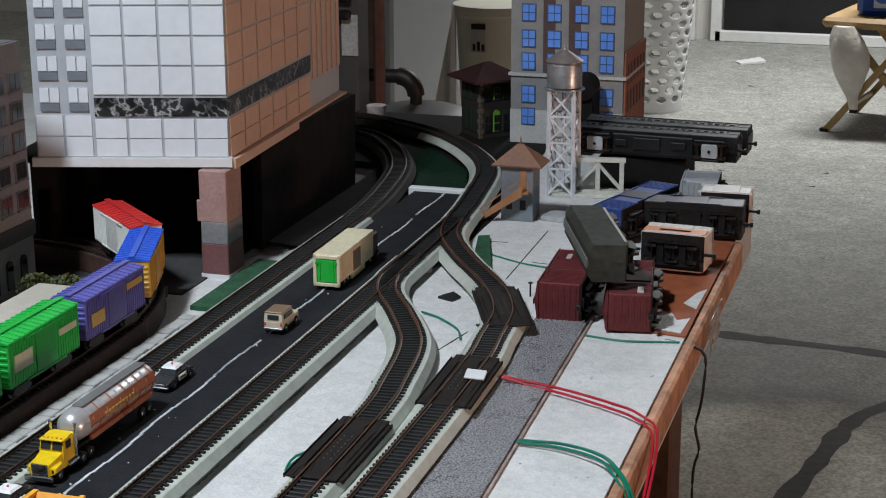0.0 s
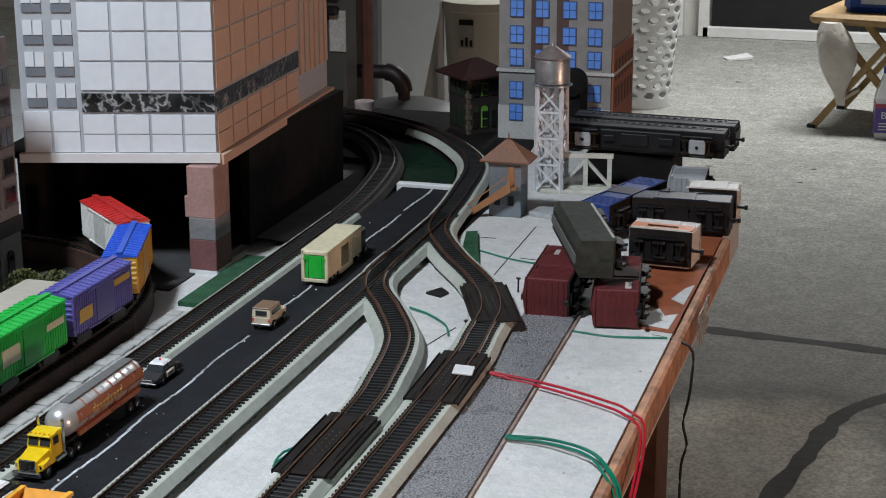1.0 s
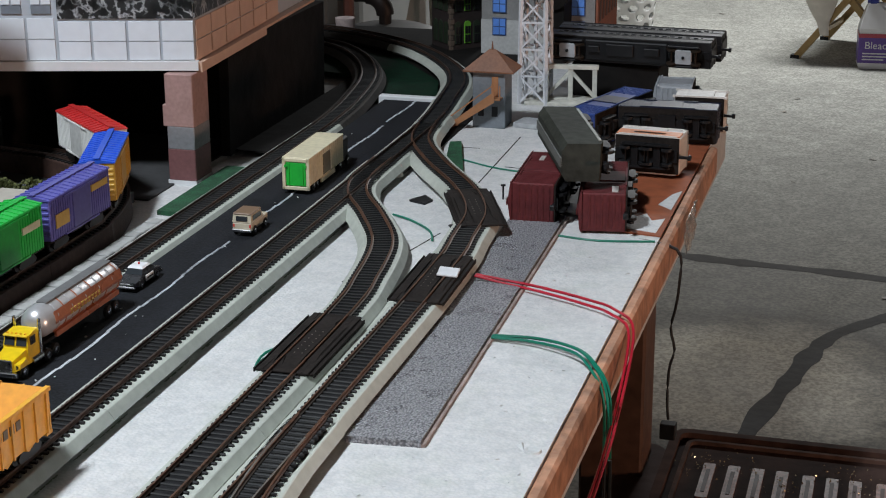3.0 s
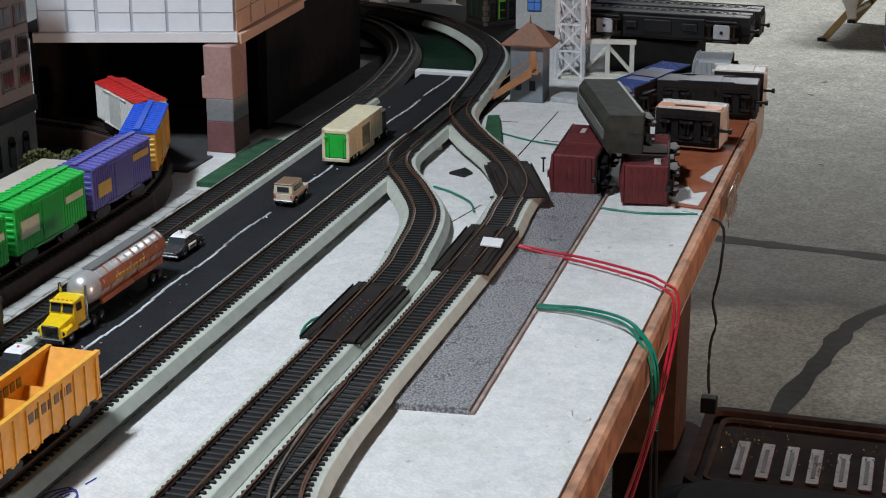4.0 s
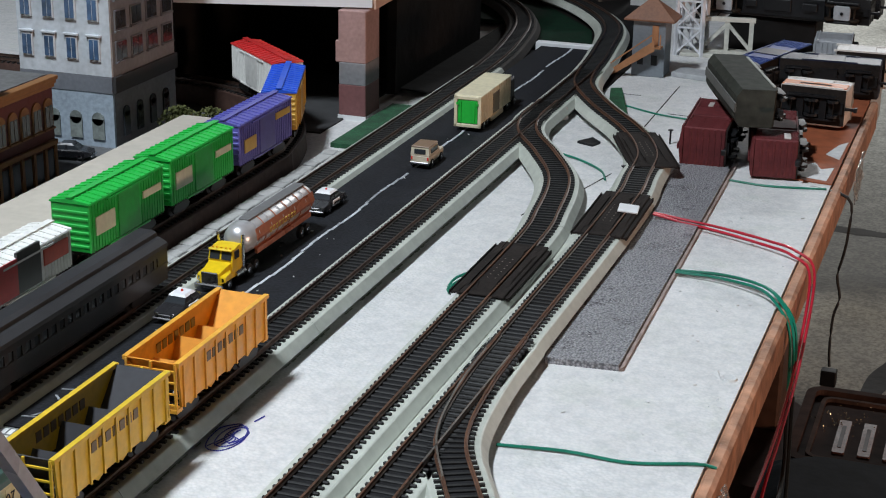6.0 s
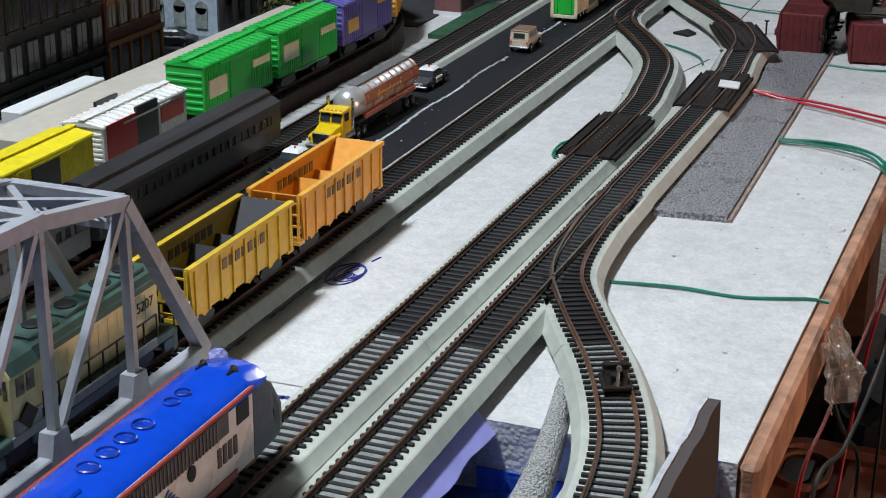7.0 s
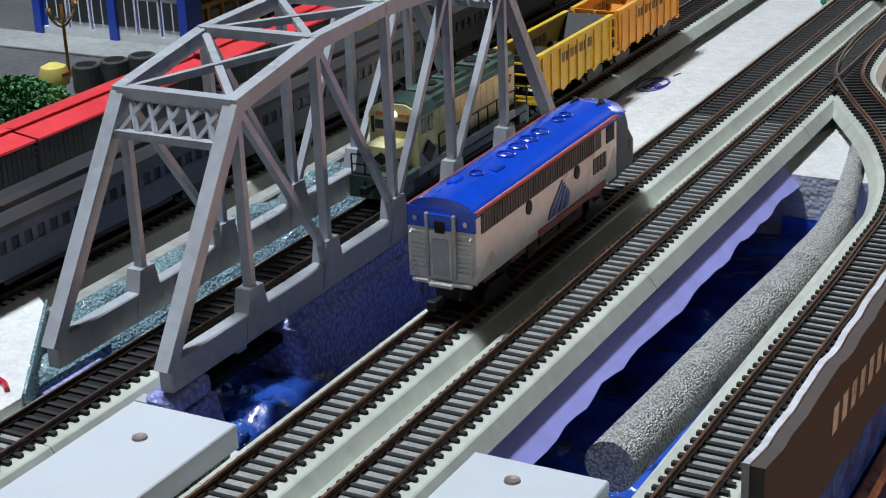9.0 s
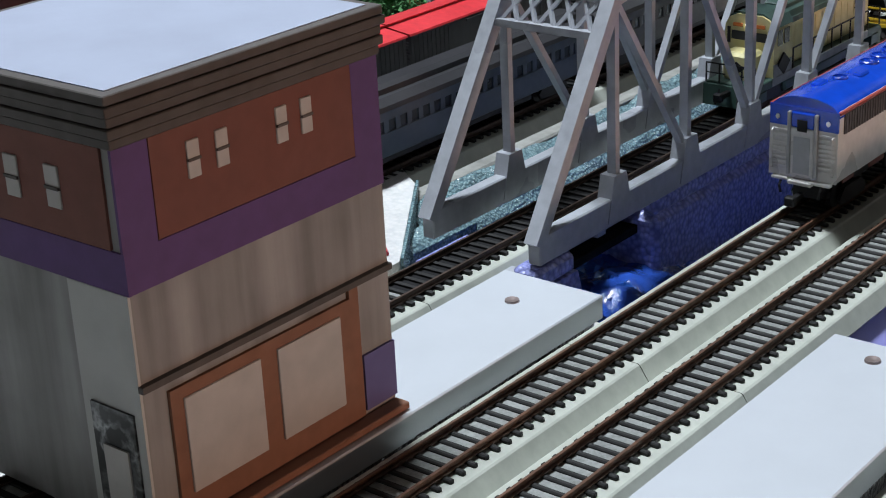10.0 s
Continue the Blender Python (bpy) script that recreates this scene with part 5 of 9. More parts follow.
# ---- road vehicles ----
M_RUB = mat("tyre_rubber", (0.012, 0.012, 0.012), 0.8, 0, 0.2, 300, 0.1)
M_CHROME = mat("chrome_trim", (0.62, 0.62, 0.63), 0.18, 1.0, 0.05, 200, 0)
M_GLASSD = mat("dark_auto_glass", (0.03, 0.035, 0.04), 0.08, 0, 0.1, 90, 0)


def wheels(car, xs, ys, r, w, z0=0.0, dual=False):
    for x in xs:
        for y in ys:
            s = 1 if x > 0 else -1
            ty = part("tyre", MB().lathe([(r * 0.55, -w / 2), (r, -w / 2 + 0.0003), (r, w / 2 - 0.0003), (r * 0.55, w / 2)], (0, 0, 0), 14, axis="x"), M_RUB, car, at=pose(x, y, z0 + r))
            part("rim", MB().lathe([(r * 0.55, -0.0003), (r * 0.5, 0.0004), (r * 0.15, 0.0006)], (s * w * 0.4, 0, 0), 10, axis="x"), M_CHROME, ty)


def sedan(label, m, col, topcol, name, police=True):
    c = thing("toy_car", label, "toy car", m, "toy cars")
    pm, tm = paint(name, col, 0.25), paint(name + "_top", topcol, 0.3)
    L, W = 0.041, 0.0077
    body = MB()
    # front at -y
    body.hull([(s * W * a, y, z) for s in (-1, 1) for a, y, z in ((0.9, -0.0195, 0.0035), (0.95, -0.0195, 0.0062), (1, -0.016, 0.003), (1, -0.015, 0.0072), (0.9, -0.008, 0.0088), (1, 0.015, 0.0076), (1, 0.017, 0.003), (0.88, 0.0205, 0.004), (0.85, 0.020, 0.0068), (0.9, 0.011, 0.0088), (1, 0.0, 0.0078))])
    part("body", body, pm, c)
    for s in (-1, 1):
        for y in (-0.0115, 0.0125):
            part("fender", MB().hull([(s * W * 0.75, y - 0.005, 0.004), (s * W * 0.75, y + 0.005, 0.004), (s * W * 1.06, y - 0.0045, 0.003), (s * W * 1.06, y + 0.0045, 0.003), (s * W * 1.06, y - 0.002, 0.0068), (s * W * 1.06, y + 0.002, 0.0068), (s * W * 0.7, y - 0.002, 0.0078), (s * W * 0.7, y + 0.002, 0.0078)]), pm, c)
        if police:
            part("door_panel", MB().box(s * W - 0.0005, s * W + 0.0005, -0.005, 0.0065, 0.0035, 0.0078, 0.0003), tm, c, "white door panel")
            part("door_lettering", MB().box(s * W - 0.0007, s * W + 0.0007, -0.0035, 0.005, 0.0052, 0.0062), pm, c)
        part("headlight", MB().lathe([(0.0012, 0), (0.0011, 0.0006), (0.0004, 0.0009)], (s * 0.0052, -0.0203, 0.0058), 10, axis="y"), M_CHROME, c)
    part("greenhouse", MB().hull([(s * W * a, y, z) for s in (-1, 1) for a, y, z in ((0.88, -0.0085, 0.0082), (0.72, -0.0045, 0.0124), (0.72, 0.0065, 0.0124), (0.86, 0.0125, 0.0082))]), M_GLASSD, c)
    part("roof", MB().hull([(s * W * a, y, z) for s in (-1, 1) for a, y, z in ((0.76, -0.0052, 0.0121), (0.76, 0.0072, 0.0121), (0.6, -0.0035, 0.0136), (0.6, 0.0055, 0.0136))]), tm, c, "white roof" if police else "")
    for s in (-1, 1):
        part("door_post", MB().bar((s * W * 0.86, 0.001, 0.0082), (s * W * 0.74, 0.001, 0.0124), 0.001, 0.0008, (0, 1, 0)), pm, c)
    part("bumper", MB().box(-W, W, -0.0218, -0.0200, 0.0025, 0.0042, 0.0005), M_CHROME, c)
    part("rear_bumper", MB().box(-W, W, 0.0205, 0.0218, 0.0025, 0.0042, 0.0005), M_CHROME, c)
    part("grille", MB().box(-0.004, 0.004, -0.0206, -0.0198, 0.0042, 0.006, 0.0003), M_CHROME, c)
    if police:
        part("beacon", MB().lathe([(0.0008, 0), (0.0007, 0.001), (0.0003, 0.0013)], (0, 0.001, 0.0136), 8), paint("beacon_red", (0.6, 0.04, 0.03)), c, "red beacon")
    wheels(c, (-W * 0.95, W * 0.95), (-0.0115, 0.0125), 0.0031, 0.0016)
    return c


ZRD = 0.0156
sedan("black and white toy police sedan on the road", pose(-0.0695, 0.337, ZRD, 0, 0, -2), (0.02, 0.02, 0.022), (0.75, 0.76, 0.78), "police_black")
sedan("black and white toy police sedan behind the tank truck", pose(-0.0705, 0.556, ZRD, 0, 0, -1), (0.02, 0.02, 0.022), (0.75, 0.76, 0.78), "police_black")


def jeep(m):
    c = thing("toy_off_roader", "cream and brown boxy toy off-roader on the road", "toy car", m, "toy cars")
    pm, tm = paint("jeep_cream", (0.52, 0.47, 0.36)), paint("jeep_brown", (0.20, 0.13, 0.08))
    W = 0.0078
    part("body", MB().box(-W, W, -0.016, 0.017, 0.004, 0.0105, 0.0008), pm, c)
    part("cab", MB().hull([(s * W * a, y, z) for s in (-1, 1) for a, y, z in ((0.98, -0.016, 0.0105), (0.92, -0.015, 0.0168), (0.92, 0.004, 0.0168), (0.98, 0.008, 0.0105))]), pm, c)
    part("roof", MB().box(-W * 0.95, W * 0.95, -0.0155, 0.005, 0.0166, 0.0178, 0.0005), tm, c, "brown roof")
    part("back_window", MB().box(-0.0045, 0.0045, -0.0163, -0.0152, 0.0118, 0.0155), M_GLASSD, c)
    for s in (-1, 1):
        part("side_window", MB().box(s * W * 0.96 - 0.0004, s * W * 0.96 + 0.0004, -0.012, 0.003, 0.0118, 0.0155), M_GLASSD, c)
        part("tail_light", MB().box(s * 0.0065 - 0.0006, s * 0.0065 + 0.0006, -0.0164, -0.0158, 0.007, 0.0095), paint("beacon_red", (0.6, 0.04, 0.03)), c)
    part("bumper", MB().box(-W, W, -0.0175, -0.016, 0.0035, 0.0055, 0.0004), M_CHROME, c)
    wheels(c, (-W * 0.93, W * 0.93), (-0.01, 0.0105), 0.0038, 0.0024)
    return c


jeep(pose(-0.0425, 0.690, ZRD, 0, 0, 0))


def tank_truck(m):
    t = thing("tank_truck", "yellow toy truck with a silver and orange tank trailer", "toy truck", m)
    ye, sv = paint("truck_yellow", (0.72, 0.50, 0.01), 0.35), mat("polished_tank", (0.60, 0.60, 0.61), 0.3, 0.6, 0.08, 120, 0.05)
    orr = mat("tank_orange_side", (0.42, 0.15, 0.08), 0.3, 0.35, 0.15, 200, 0.1)
    W = 0.0098
    part("hood", MB().hull([(s * a, y, z) for s in (-1, 1) for a, y, z in ((0.0062, -0.0015, 0.006), (0.0062, -0.0015, 0.0128), (0.0075, 0.013, 0.006), (0.0075, 0.013, 0.0158))]), ye, t)
    part("grille", MB().box(-0.0056, 0.0056, -0.0024, -0.0012, 0.0055, 0.0135, 0.0005), M_CHROME, t)
    part("bumper", MB().box(-W, W, -0.0045, -0.002, 0.003, 0.0065, 0.0007), M_CHROME, t)
    for s in (-1, 1):
        part("fender", MB().hull([(s * 0.006, -0.001, 0.0055), (s * 0.006, -0.001, 0.011), (s * W, 0.0, 0.0075), (s * W, 0.001, 0.0105), (s * W, 0.008, 0.0115), (s * W, 0.011, 0.0075), (s * 0.006, 0.012, 0.0118)]), ye, t)
        part("headlight", MB().lathe([(0.0013, 0), (0.0012, 0.0006)], (s * 0.0078, -0.0006, 0.0088), 10, axis="y"), M_CHROME, t)
        part("side_window", MB().box(s * 0.0084 - 0.0003, s * 0.0084 + 0.0003, 0.016, 0.0215, 0.0172, 0.0222), M_GLASSD, t)
        part("exhaust_stack", MB().cyl((s * 0.0085, 0.0272, 0.008), (s * 0.0085, 0.0272, 0.030), 0.0011, n=8), M_CHROME, t)
        part("fuel_tank", MB().lathe([(0.0027, -0.006), (0.0027, 0.006)], (s * 0.0075, 0.022, 0.0065), 12, axis="y"), M_CHROME, t)
    part("cab", MB().hull([(s * a, y, z) for s in (-1, 1) for a, y, z in ((0.0083, 0.0125, 0.006), (0.0083, 0.0128, 0.0165), (0.0078, 0.0145, 0.0232), (0.0078, 0.025, 0.0245), (0.0083, 0.026, 0.006))]), ye, t)
    part("sun_visor", MB().box(-0.008, 0.008, 0.0125, 0.016, 0.0226, 0.0238, 0.0004), ye, t)
    for x in (-0.004, 0.004):
        part("windshield", MB().hull([(x - 0.0033, 0.0124, 0.0172), (x + 0.0033, 0.0124, 0.0172), (x - 0.0033, 0.0141, 0.0222), (x + 0.0033, 0.0141, 0.0222), (x - 0.0033, 0.0134, 0.0172), (x + 0.0033, 0.0134, 0.0172), (x + 0.0033, 0.0151, 0.0222), (x - 0.0033, 0.0151, 0.0222)]), M_GLASSD, t)
    for x in (-0.006, -0.003, 0, 0.003, 0.006):
        part("roof_light", MB().box(x - 0.0005, x + 0.0005, 0.0145, 0.0155, 0.0238, 0.0246), paint("amber", (0.7, 0.3, 0.02)), t)
    part("sleeper", MB().box(-0.008, 0.008, 0.0255, 0.0295, 0.006, 0.0236, 0.0008), ye, t)
    part("chassis", MB().box(-0.0035, 0.0035, 0.0, 0.05, 0.0042, 0.006).box(-0.0045, 0.0045, 0.03, 0.13, 0.0085, 0.0105), M_BLACK, t)
    prof = [(0.0008, 0.0305), (0.0042, 0.0312), (0.0074, 0.0332), (0.0094, 0.0362), (0.0102, 0.0405), (0.0102, 0.131), (0.0085, 0.1335)]
    part("tank", MB().lathe(prof, (0, 0, 0.0225), 22, axis="y"), sv, t, "polished silver tank", smooth=True)
    for s in (-1, 1):
        part("side_panel", MB().hull([(s * 0.0074, 0.044, 0.0148), (s * 0.0074, 0.131, 0.0148), (s * 0.0109, 0.044, 0.0225), (s * 0.0109, 0.131, 0.0225), (s * 0.0091, 0.044, 0.0285), (s * 0.0091, 0.131, 0.0285), (s * 0.009, 0.044, 0.0225), (s * 0.009, 0.131, 0.0225)]), orr, t, "orange-brown side panel")
        part("skirt", MB().box(s * 0.0082 - 0.0012, s * 0.0082 + 0.0012, 0.046, 0.128, 0.0112, 0.0148, 0.0004), orr, t)
        bars = MB()
        for k in range(9):
            bars.box(s * 0.0104 - 0.0004, s * 0.0104 + 0.0004, 0.062 + k * 0.0045, 0.0645 + k * 0.0045, 0.0208, 0.0242)
        part("lettering_bar", bars, paint("gold_lettering", (0.5, 0.36, 0.08)), t)
    for k in range(10):
        part("tank_band", MB().lathe([(0.0106, -0.0004), (0.0106, 0.0004)], (0, 0.048 + k * 0.0088, 0.0225), 22, axis="y"), orr if k % 2 else sv, t)
    part("walkway", MB().box(-0.0038, 0.0038, 0.046, 0.13, 0.0324, 0.0336, 0.0003), mat("grey_tread", (0.12, 0.12, 0.12), 0.6), t, "dark walkway on the tank")
    wheels(t, (-0.0082, 0.0082), (0.006, 0.034, 0.0435), 0.0042, 0.0028)
    wheels(t, (-0.0082, 0.0082), (0.113, 0.1225), 0.0042, 0.0028)
    return t


tank_truck(pose(-0.069, 0.3745, ZRD, 0, 0, -0.6))


def box_trailer(m):
    t = thing("box_trailer_truck", "cream box trailer with bright green rear doors", "toy truck", m)
    cm, gm = paint("trailer_cream", (0.66, 0.60, 0.42), 0.4), paint("door_green", (0.02, 0.45, 0.05), 0.35)
    W, H0, H1, L = 0.0118, 0.0035, 0.0302, 0.085
    part("body", MB().box(-W, W, 0, L, H0 + 0.0035, H1, 0.0006), cm, t)
    part("roof", MB().box(-W - 0.0003, W + 0.0003, -0.0005, L + 0.0005, H1 - 0.0005, H1 + 0.0008, 0.0004), cm, t)
    fr = MB()
    for x0, x1, z0, z1 in ((-W, -W + 0.0028, H0, H1), (W - 0.0028, W, H0, H1), (-W, W, H1 - 0.003, H1), (-W, W, H0, H0 + 0.003)):
        fr.box(x0, x1, -0.0018, 0.0002, z0, z1, 0.0004)
    part("rear_frame", fr, cm, t)
    dr = part("rear_door", MB().box(-W + 0.0032, W - 0.0032, -0.0012, 0.0, H0 + 0.0035, H1 - 0.0035, 0.0004), gm, t, "bright green rear doors")
    part("door_bar", MB().box(-0.0065, -0.0055, -0.0022, -0.001, H0 + 0.004, H1 - 0.004).box(0.0055, 0.0065, -0.0022, -0.001, H0 + 0.004, H1 - 0.004), gm, dr)
    for s in (-1, 1):
        part("hinge", MB().box(s * 0.0085 - 0.0012, s * 0.0085 + 0.0012, -0.0024, -0.001, H1 - 0.0075, H1 - 0.0055), gm, dr)
        part("side_panel", MB().box(s * W - 0.0005, s * W + 0.0005, 0.032, 0.05, 0.0085, 0.026, 0.0003), paint("panel_olive", (0.10, 0.09, 0.05)), t, "dark side door panel")
        part("skirt", MB().box(s * W - 0.0008, s * W + 0.0008, 0.026, 0.06, 0.0035, 0.0075), cm, t)
        rb = MB()
        for k in range(16):
            rb.box(s * W - 0.0003, s * W + 0.0003, 0.003 + k * 0.0052, 0.0036 + k * 0.0052, H0 + 0.004, H1)
        part("side_rib", rb, cm, t)
    part("chassis", MB().box(-0.005, 0.005, 0.003, L + 0.016, 0.003, 0.0068), M_BLACK, t)
    part("tractor_cab", MB().box(-0.0095, 0.0095, L + 0.004, L + 0.02, 0.004, 0.025, 0.0015), M_BLACK, t)
    wheels(t, (-0.0095, 0.0095), (0.012, 0.0205, L - 0.006, L + 0.015), 0.0042, 0.0028)
    return t


box_trailer(pose(-0.0435, 0.793, ZRD, 0, 0, 0.5))

# ---- rerailers, wires, nails on the foam ----


def rerailer(label, m, name="rerailer"):
    r = thing("rerailer_track", label, "track piece", m, "black rerailer tracks")
    part("plate", MB().box(-0.0165, 0.0165, -0.05, 0.05, ZT - 0.0005, ZT + 0.0012, 0.0005), M_RERAIL, r)
    for s in (-1, 1):
        part("ramp", MB().hull([(s * 0.0120, -0.05, ZT - 0.0002), (s * 0.0120, 0.05, ZT - 0.0002), (s * 0.0120, -0.05, ZT + 0.0016), (s * 0.0120, 0.05, ZT + 0.0016), (s * 0.0192, -0.046, ZT - 0.0022), (s * 0.0192, 0.046, ZT - 0.0022), (s * 0.0192, -0.046, ZT - 0.0012), (s * 0.0192, 0.046, ZT - 0.0012)]), M_RERAIL, r)
        part("rim", MB().box(s * 0.0190 - 0.0005, s * 0.0190 + 0.0005, -0.047, 0.047, ZT - 0.0026, ZT + 0.0002, 0.0002), M_RERAIL, r)
        part("guard", MB().hull([(s * 0.0100, -0.046, ZT), (s * 0.0100, 0.046, ZT), (s * 0.0150, -0.046, ZT), (s * 0.0150, 0.046, ZT), (s * 0.0100, -0.03, ZR - 0.0004), (s * 0.0100, 0.03, ZR - 0.0004), (s * 0.0135, -0.02, ZR - 0.0006), (s * 0.0135, 0.02, ZR - 0.0006)]), M_RERAIL, r)
        part("wedge", MB().hull([(s * 0.0058, s * 0.046, ZT + 0.001), (s * 0.0022, s * 0.046, ZT + 0.001), (s * 0.0058, s * 0.028, ZT + 0.001), (s * 0.0054, s * 0.030, ZR + 0.0002)]), M_RERAIL, r)
    part("flangeway", MB().hull([(x, y, z) for x in (-0.0060, 0.0060) for y, z in ((-0.046, ZT + 0.0011), (0.046, ZT + 0.0011), (-0.028, ZR - 0.0008), (0.028, ZR - 0.0008))]), M_RERAIL, r)
    dots = mat("worn_pin_dot", (0.16, 0.13, 0.11), 0.6)
    for k in range(7):
        for x in (-0.0026, 0.0024):
            part("pin_hole", MB().lathe([(0.0005, 0), (0.0005, 0.0003)], (x, -0.022 + 0.0062 * k, ZR - 0.0009), 6), dots, r)
    return r


rerailer("black plastic rerailer track with a green wire", pose(0.0889, 0.468, 0, 0, 0, 0))
rerailer("black plastic rerailer track with white terminal and red wires", pose(0.1275, 0.606, 0, 0, 0, 1.5))
rerailer("black plastic rerailer track on the curve", pose(0.1115, 0.778, 0, 0, 0, 22))
PLAN[0] = YARD
for p in ((0.0728, 0.408, 0), (0.0728, 0.56, 0), (0.1115, 0.872, 0), (0.108, 0.735, 0), (0.1, 0.75, 0)):
    whole("nail", MB().cyl(p, (p[0], p[1], 0.012), 0.0008, n=6).cyl((p[0], p[1], 0.012), (p[0], p[1], 0.0128), 0.0022, n=10), M_BLACK, "dark roofing nail pushed into the foam", "nail", group="nails")
PLAN[0] = Matrix.Identity(4)
whole("terminal_tag", MB().box(-0.0072, 0.0072, -0.0085, 0.0085, 0, 0.0016, 0.0004), M_WHITE, "small white terminal tag clipped to the track", "terminal", pose(0.1365, 0.613, ZR - 0.0006, 0, 4, 8))
whole("paper_tag", MB().box(-0.008, 0.008, -0.0004, 0.0004, -0.0055, 0.0055), mat("pinkish_tag", (0.6, 0.52, 0.46), 0.7), "small printed paper tag stuck to the roadbed", "tag", pose(0.0105, 0.889, 0.0125, -10, 0, 52))

PLAN[0] = YARD
M_RED, M_GRN, M_BLK = paint("red_wire", (0.42, 0.012, 0.03), 0.35), paint("green_wire", (0.004, 0.16, 0.10), 0.35), paint("black_wire", (0.01, 0.01, 0.01), 0.4)


def wire(label, m, r, *lines):
    w = thing("wire", label, "wire", group="wires")
    for pts in lines:
        part("strand", MB().tube(curve(pts, 0.006), r, 6), m, w)
    return w


wire("pair of red wires from the terminal over the table's edge", M_RED, 0.0010,
     [(0.145, 0.652, 0.008), (0.167, 0.652, 0.004), (0.1945, 0.642, 0.004), (0.231, 0.624, 0.004), (0.252, 0.609, 0.004), (0.267, 0.592, -0.004), (0.2725, 0.50, -0.029), (0.2735, 0.42, -0.042), (0.2730, 0.33, -0.044), (0.2725, 0.22, -0.037), (0.274, 0.13, -0.042), (0.29, 0.02, -0.12)],
     [(0.145, 0.655, 0.008), (0.168, 0.656, 0.005), (0.196, 0.646, 0.0055), (0.233, 0.628, 0.006), (0.254, 0.613, 0.006), (0.2695, 0.596, -0.003), (0.2748, 0.50, -0.030), (0.2755, 0.42, -0.044), (0.2745, 0.36, -0.060), (0.272, 0.30, -0.12), (0.262, 0.27, -0.3)])
wire("bundle of green wires over the table's edge", M_GRN, 0.001,
     [(0.1835, 0.549, 0.003), (0.211, 0.546, 0.004), (0.24, 0.531, 0.006), (0.2545, 0.514, 0.0045), (0.267, 0.5, -0.01), (0.2705, 0.49, -0.05)],
     [(0.1835, 0.551, 0.003), (0.212, 0.549, 0.0055), (0.241, 0.534, 0.0075), (0.2565, 0.517, 0.0055), (0.269, 0.503, -0.01), (0.272, 0.493, -0.05)],
     [(0.1835, 0.553, 0.003), (0.213, 0.552, 0.004), (0.242, 0.537, 0.006), (0.258, 0.52, 0.0035), (0.27, 0.506, -0.01), (0.273, 0.496, -0.05)])
wire("black wires hanging below the green bundle", M_BLK, 0.0013, [(0.2705, 0.49, -0.05), (0.276, 0.45, -0.086), (0.278, 0.36, -0.082), (0.278, 0.26, -0.071), (0.279, 0.14, -0.045), (0.295, 0.03, -0.14)], [(0.273, 0.496, -0.05), (0.275, 0.488, -0.15), (0.272, 0.482, -0.4)], [(0.272, 0.215, -0.012), (0.275, 0.25, -0.05), (0.275, 0.3, -0.085), (0.276, 0.36, -0.13), (0.274, 0.365, -0.2), (0.27, 0.36, -0.4)])
wire("thin green wire across the white foam", M_GRN, 0.0009, [(0.150, 0.262, 0.001), (0.186, 0.2665, 0.0015), (0.2186, 0.2663, 0.001), (0.252, 0.277, 0.0012), (0.262, 0.278, 0.0)])
wire("green wire loop at the black rerailer", M_GRN, 0.0009, [(0.071, 0.487, 0.016), (0.061, 0.486, 0.006), (0.053, 0.478, 0.002), (0.0535, 0.466, 0.0015), (0.058, 0.463, 0.002)], [(0.071, 0.489, 0.016), (0.062, 0.489, 0.008), (0.052, 0.482, 0.004), (0.0515, 0.468, 0.0015), (0.056, 0.459, 0.002)])
wire("green wire inside the siding", M_GRN, 0.0009, [(0.037, 0.80, 0.002), (0.055, 0.79, 0.0015), (0.078, 0.765, 0.002), (0.088, 0.74, 0.0015)])
wire("green wire across the far foam", M_GRN, 0.0008, [(0.045, 0.985, 0.001), (0.08, 0.965, 0.001), (0.115, 0.955, 0.0012)])
wire("green and black lead running over the table's edge", M_GRN, 0.0009, [(0.177, 0.782, 0.001), (0.21, 0.777, 0.001), (0.245, 0.784, 0.001), (0.258, 0.787, 0.0012)])
PLAN[0] = Matrix.Identity(4)
wire("crinkled black lead hanging over the table's edge", M_BLK, 0.0012, [(0.2433, 0.7751, 0.0050), (0.2571, 0.7730, 0.0045), (0.2749, 0.7730, -0.0021), (0.2754, 0.7730, -0.0287), (0.2734, 0.7730, -0.0470), (0.2703, 0.7730, -0.0643), (0.2739, 0.7730, -0.0817), (0.2703, 0.7730, -0.0980), (0.2698, 0.7730, -0.1255), (0.2714, 0.7730, -0.1438)])
whole("plug", MB().box(-0.0062, 0.0062, -0.005, 0.005, -0.013, 0.0, 0.0008), M_BLACK, "small black plug hanging on its lead", "plug", pose(0.2714, 0.7728, -0.1436))

# ---- scrap pile of tipped cars ----
PLAN[0] = YARD


def tipped(x, y, z, yaw, roll, pitch=0.0):
    return pose(x, y, z, pitch, roll, yaw) @ Matrix.Translation((0, 0, -0.0255))


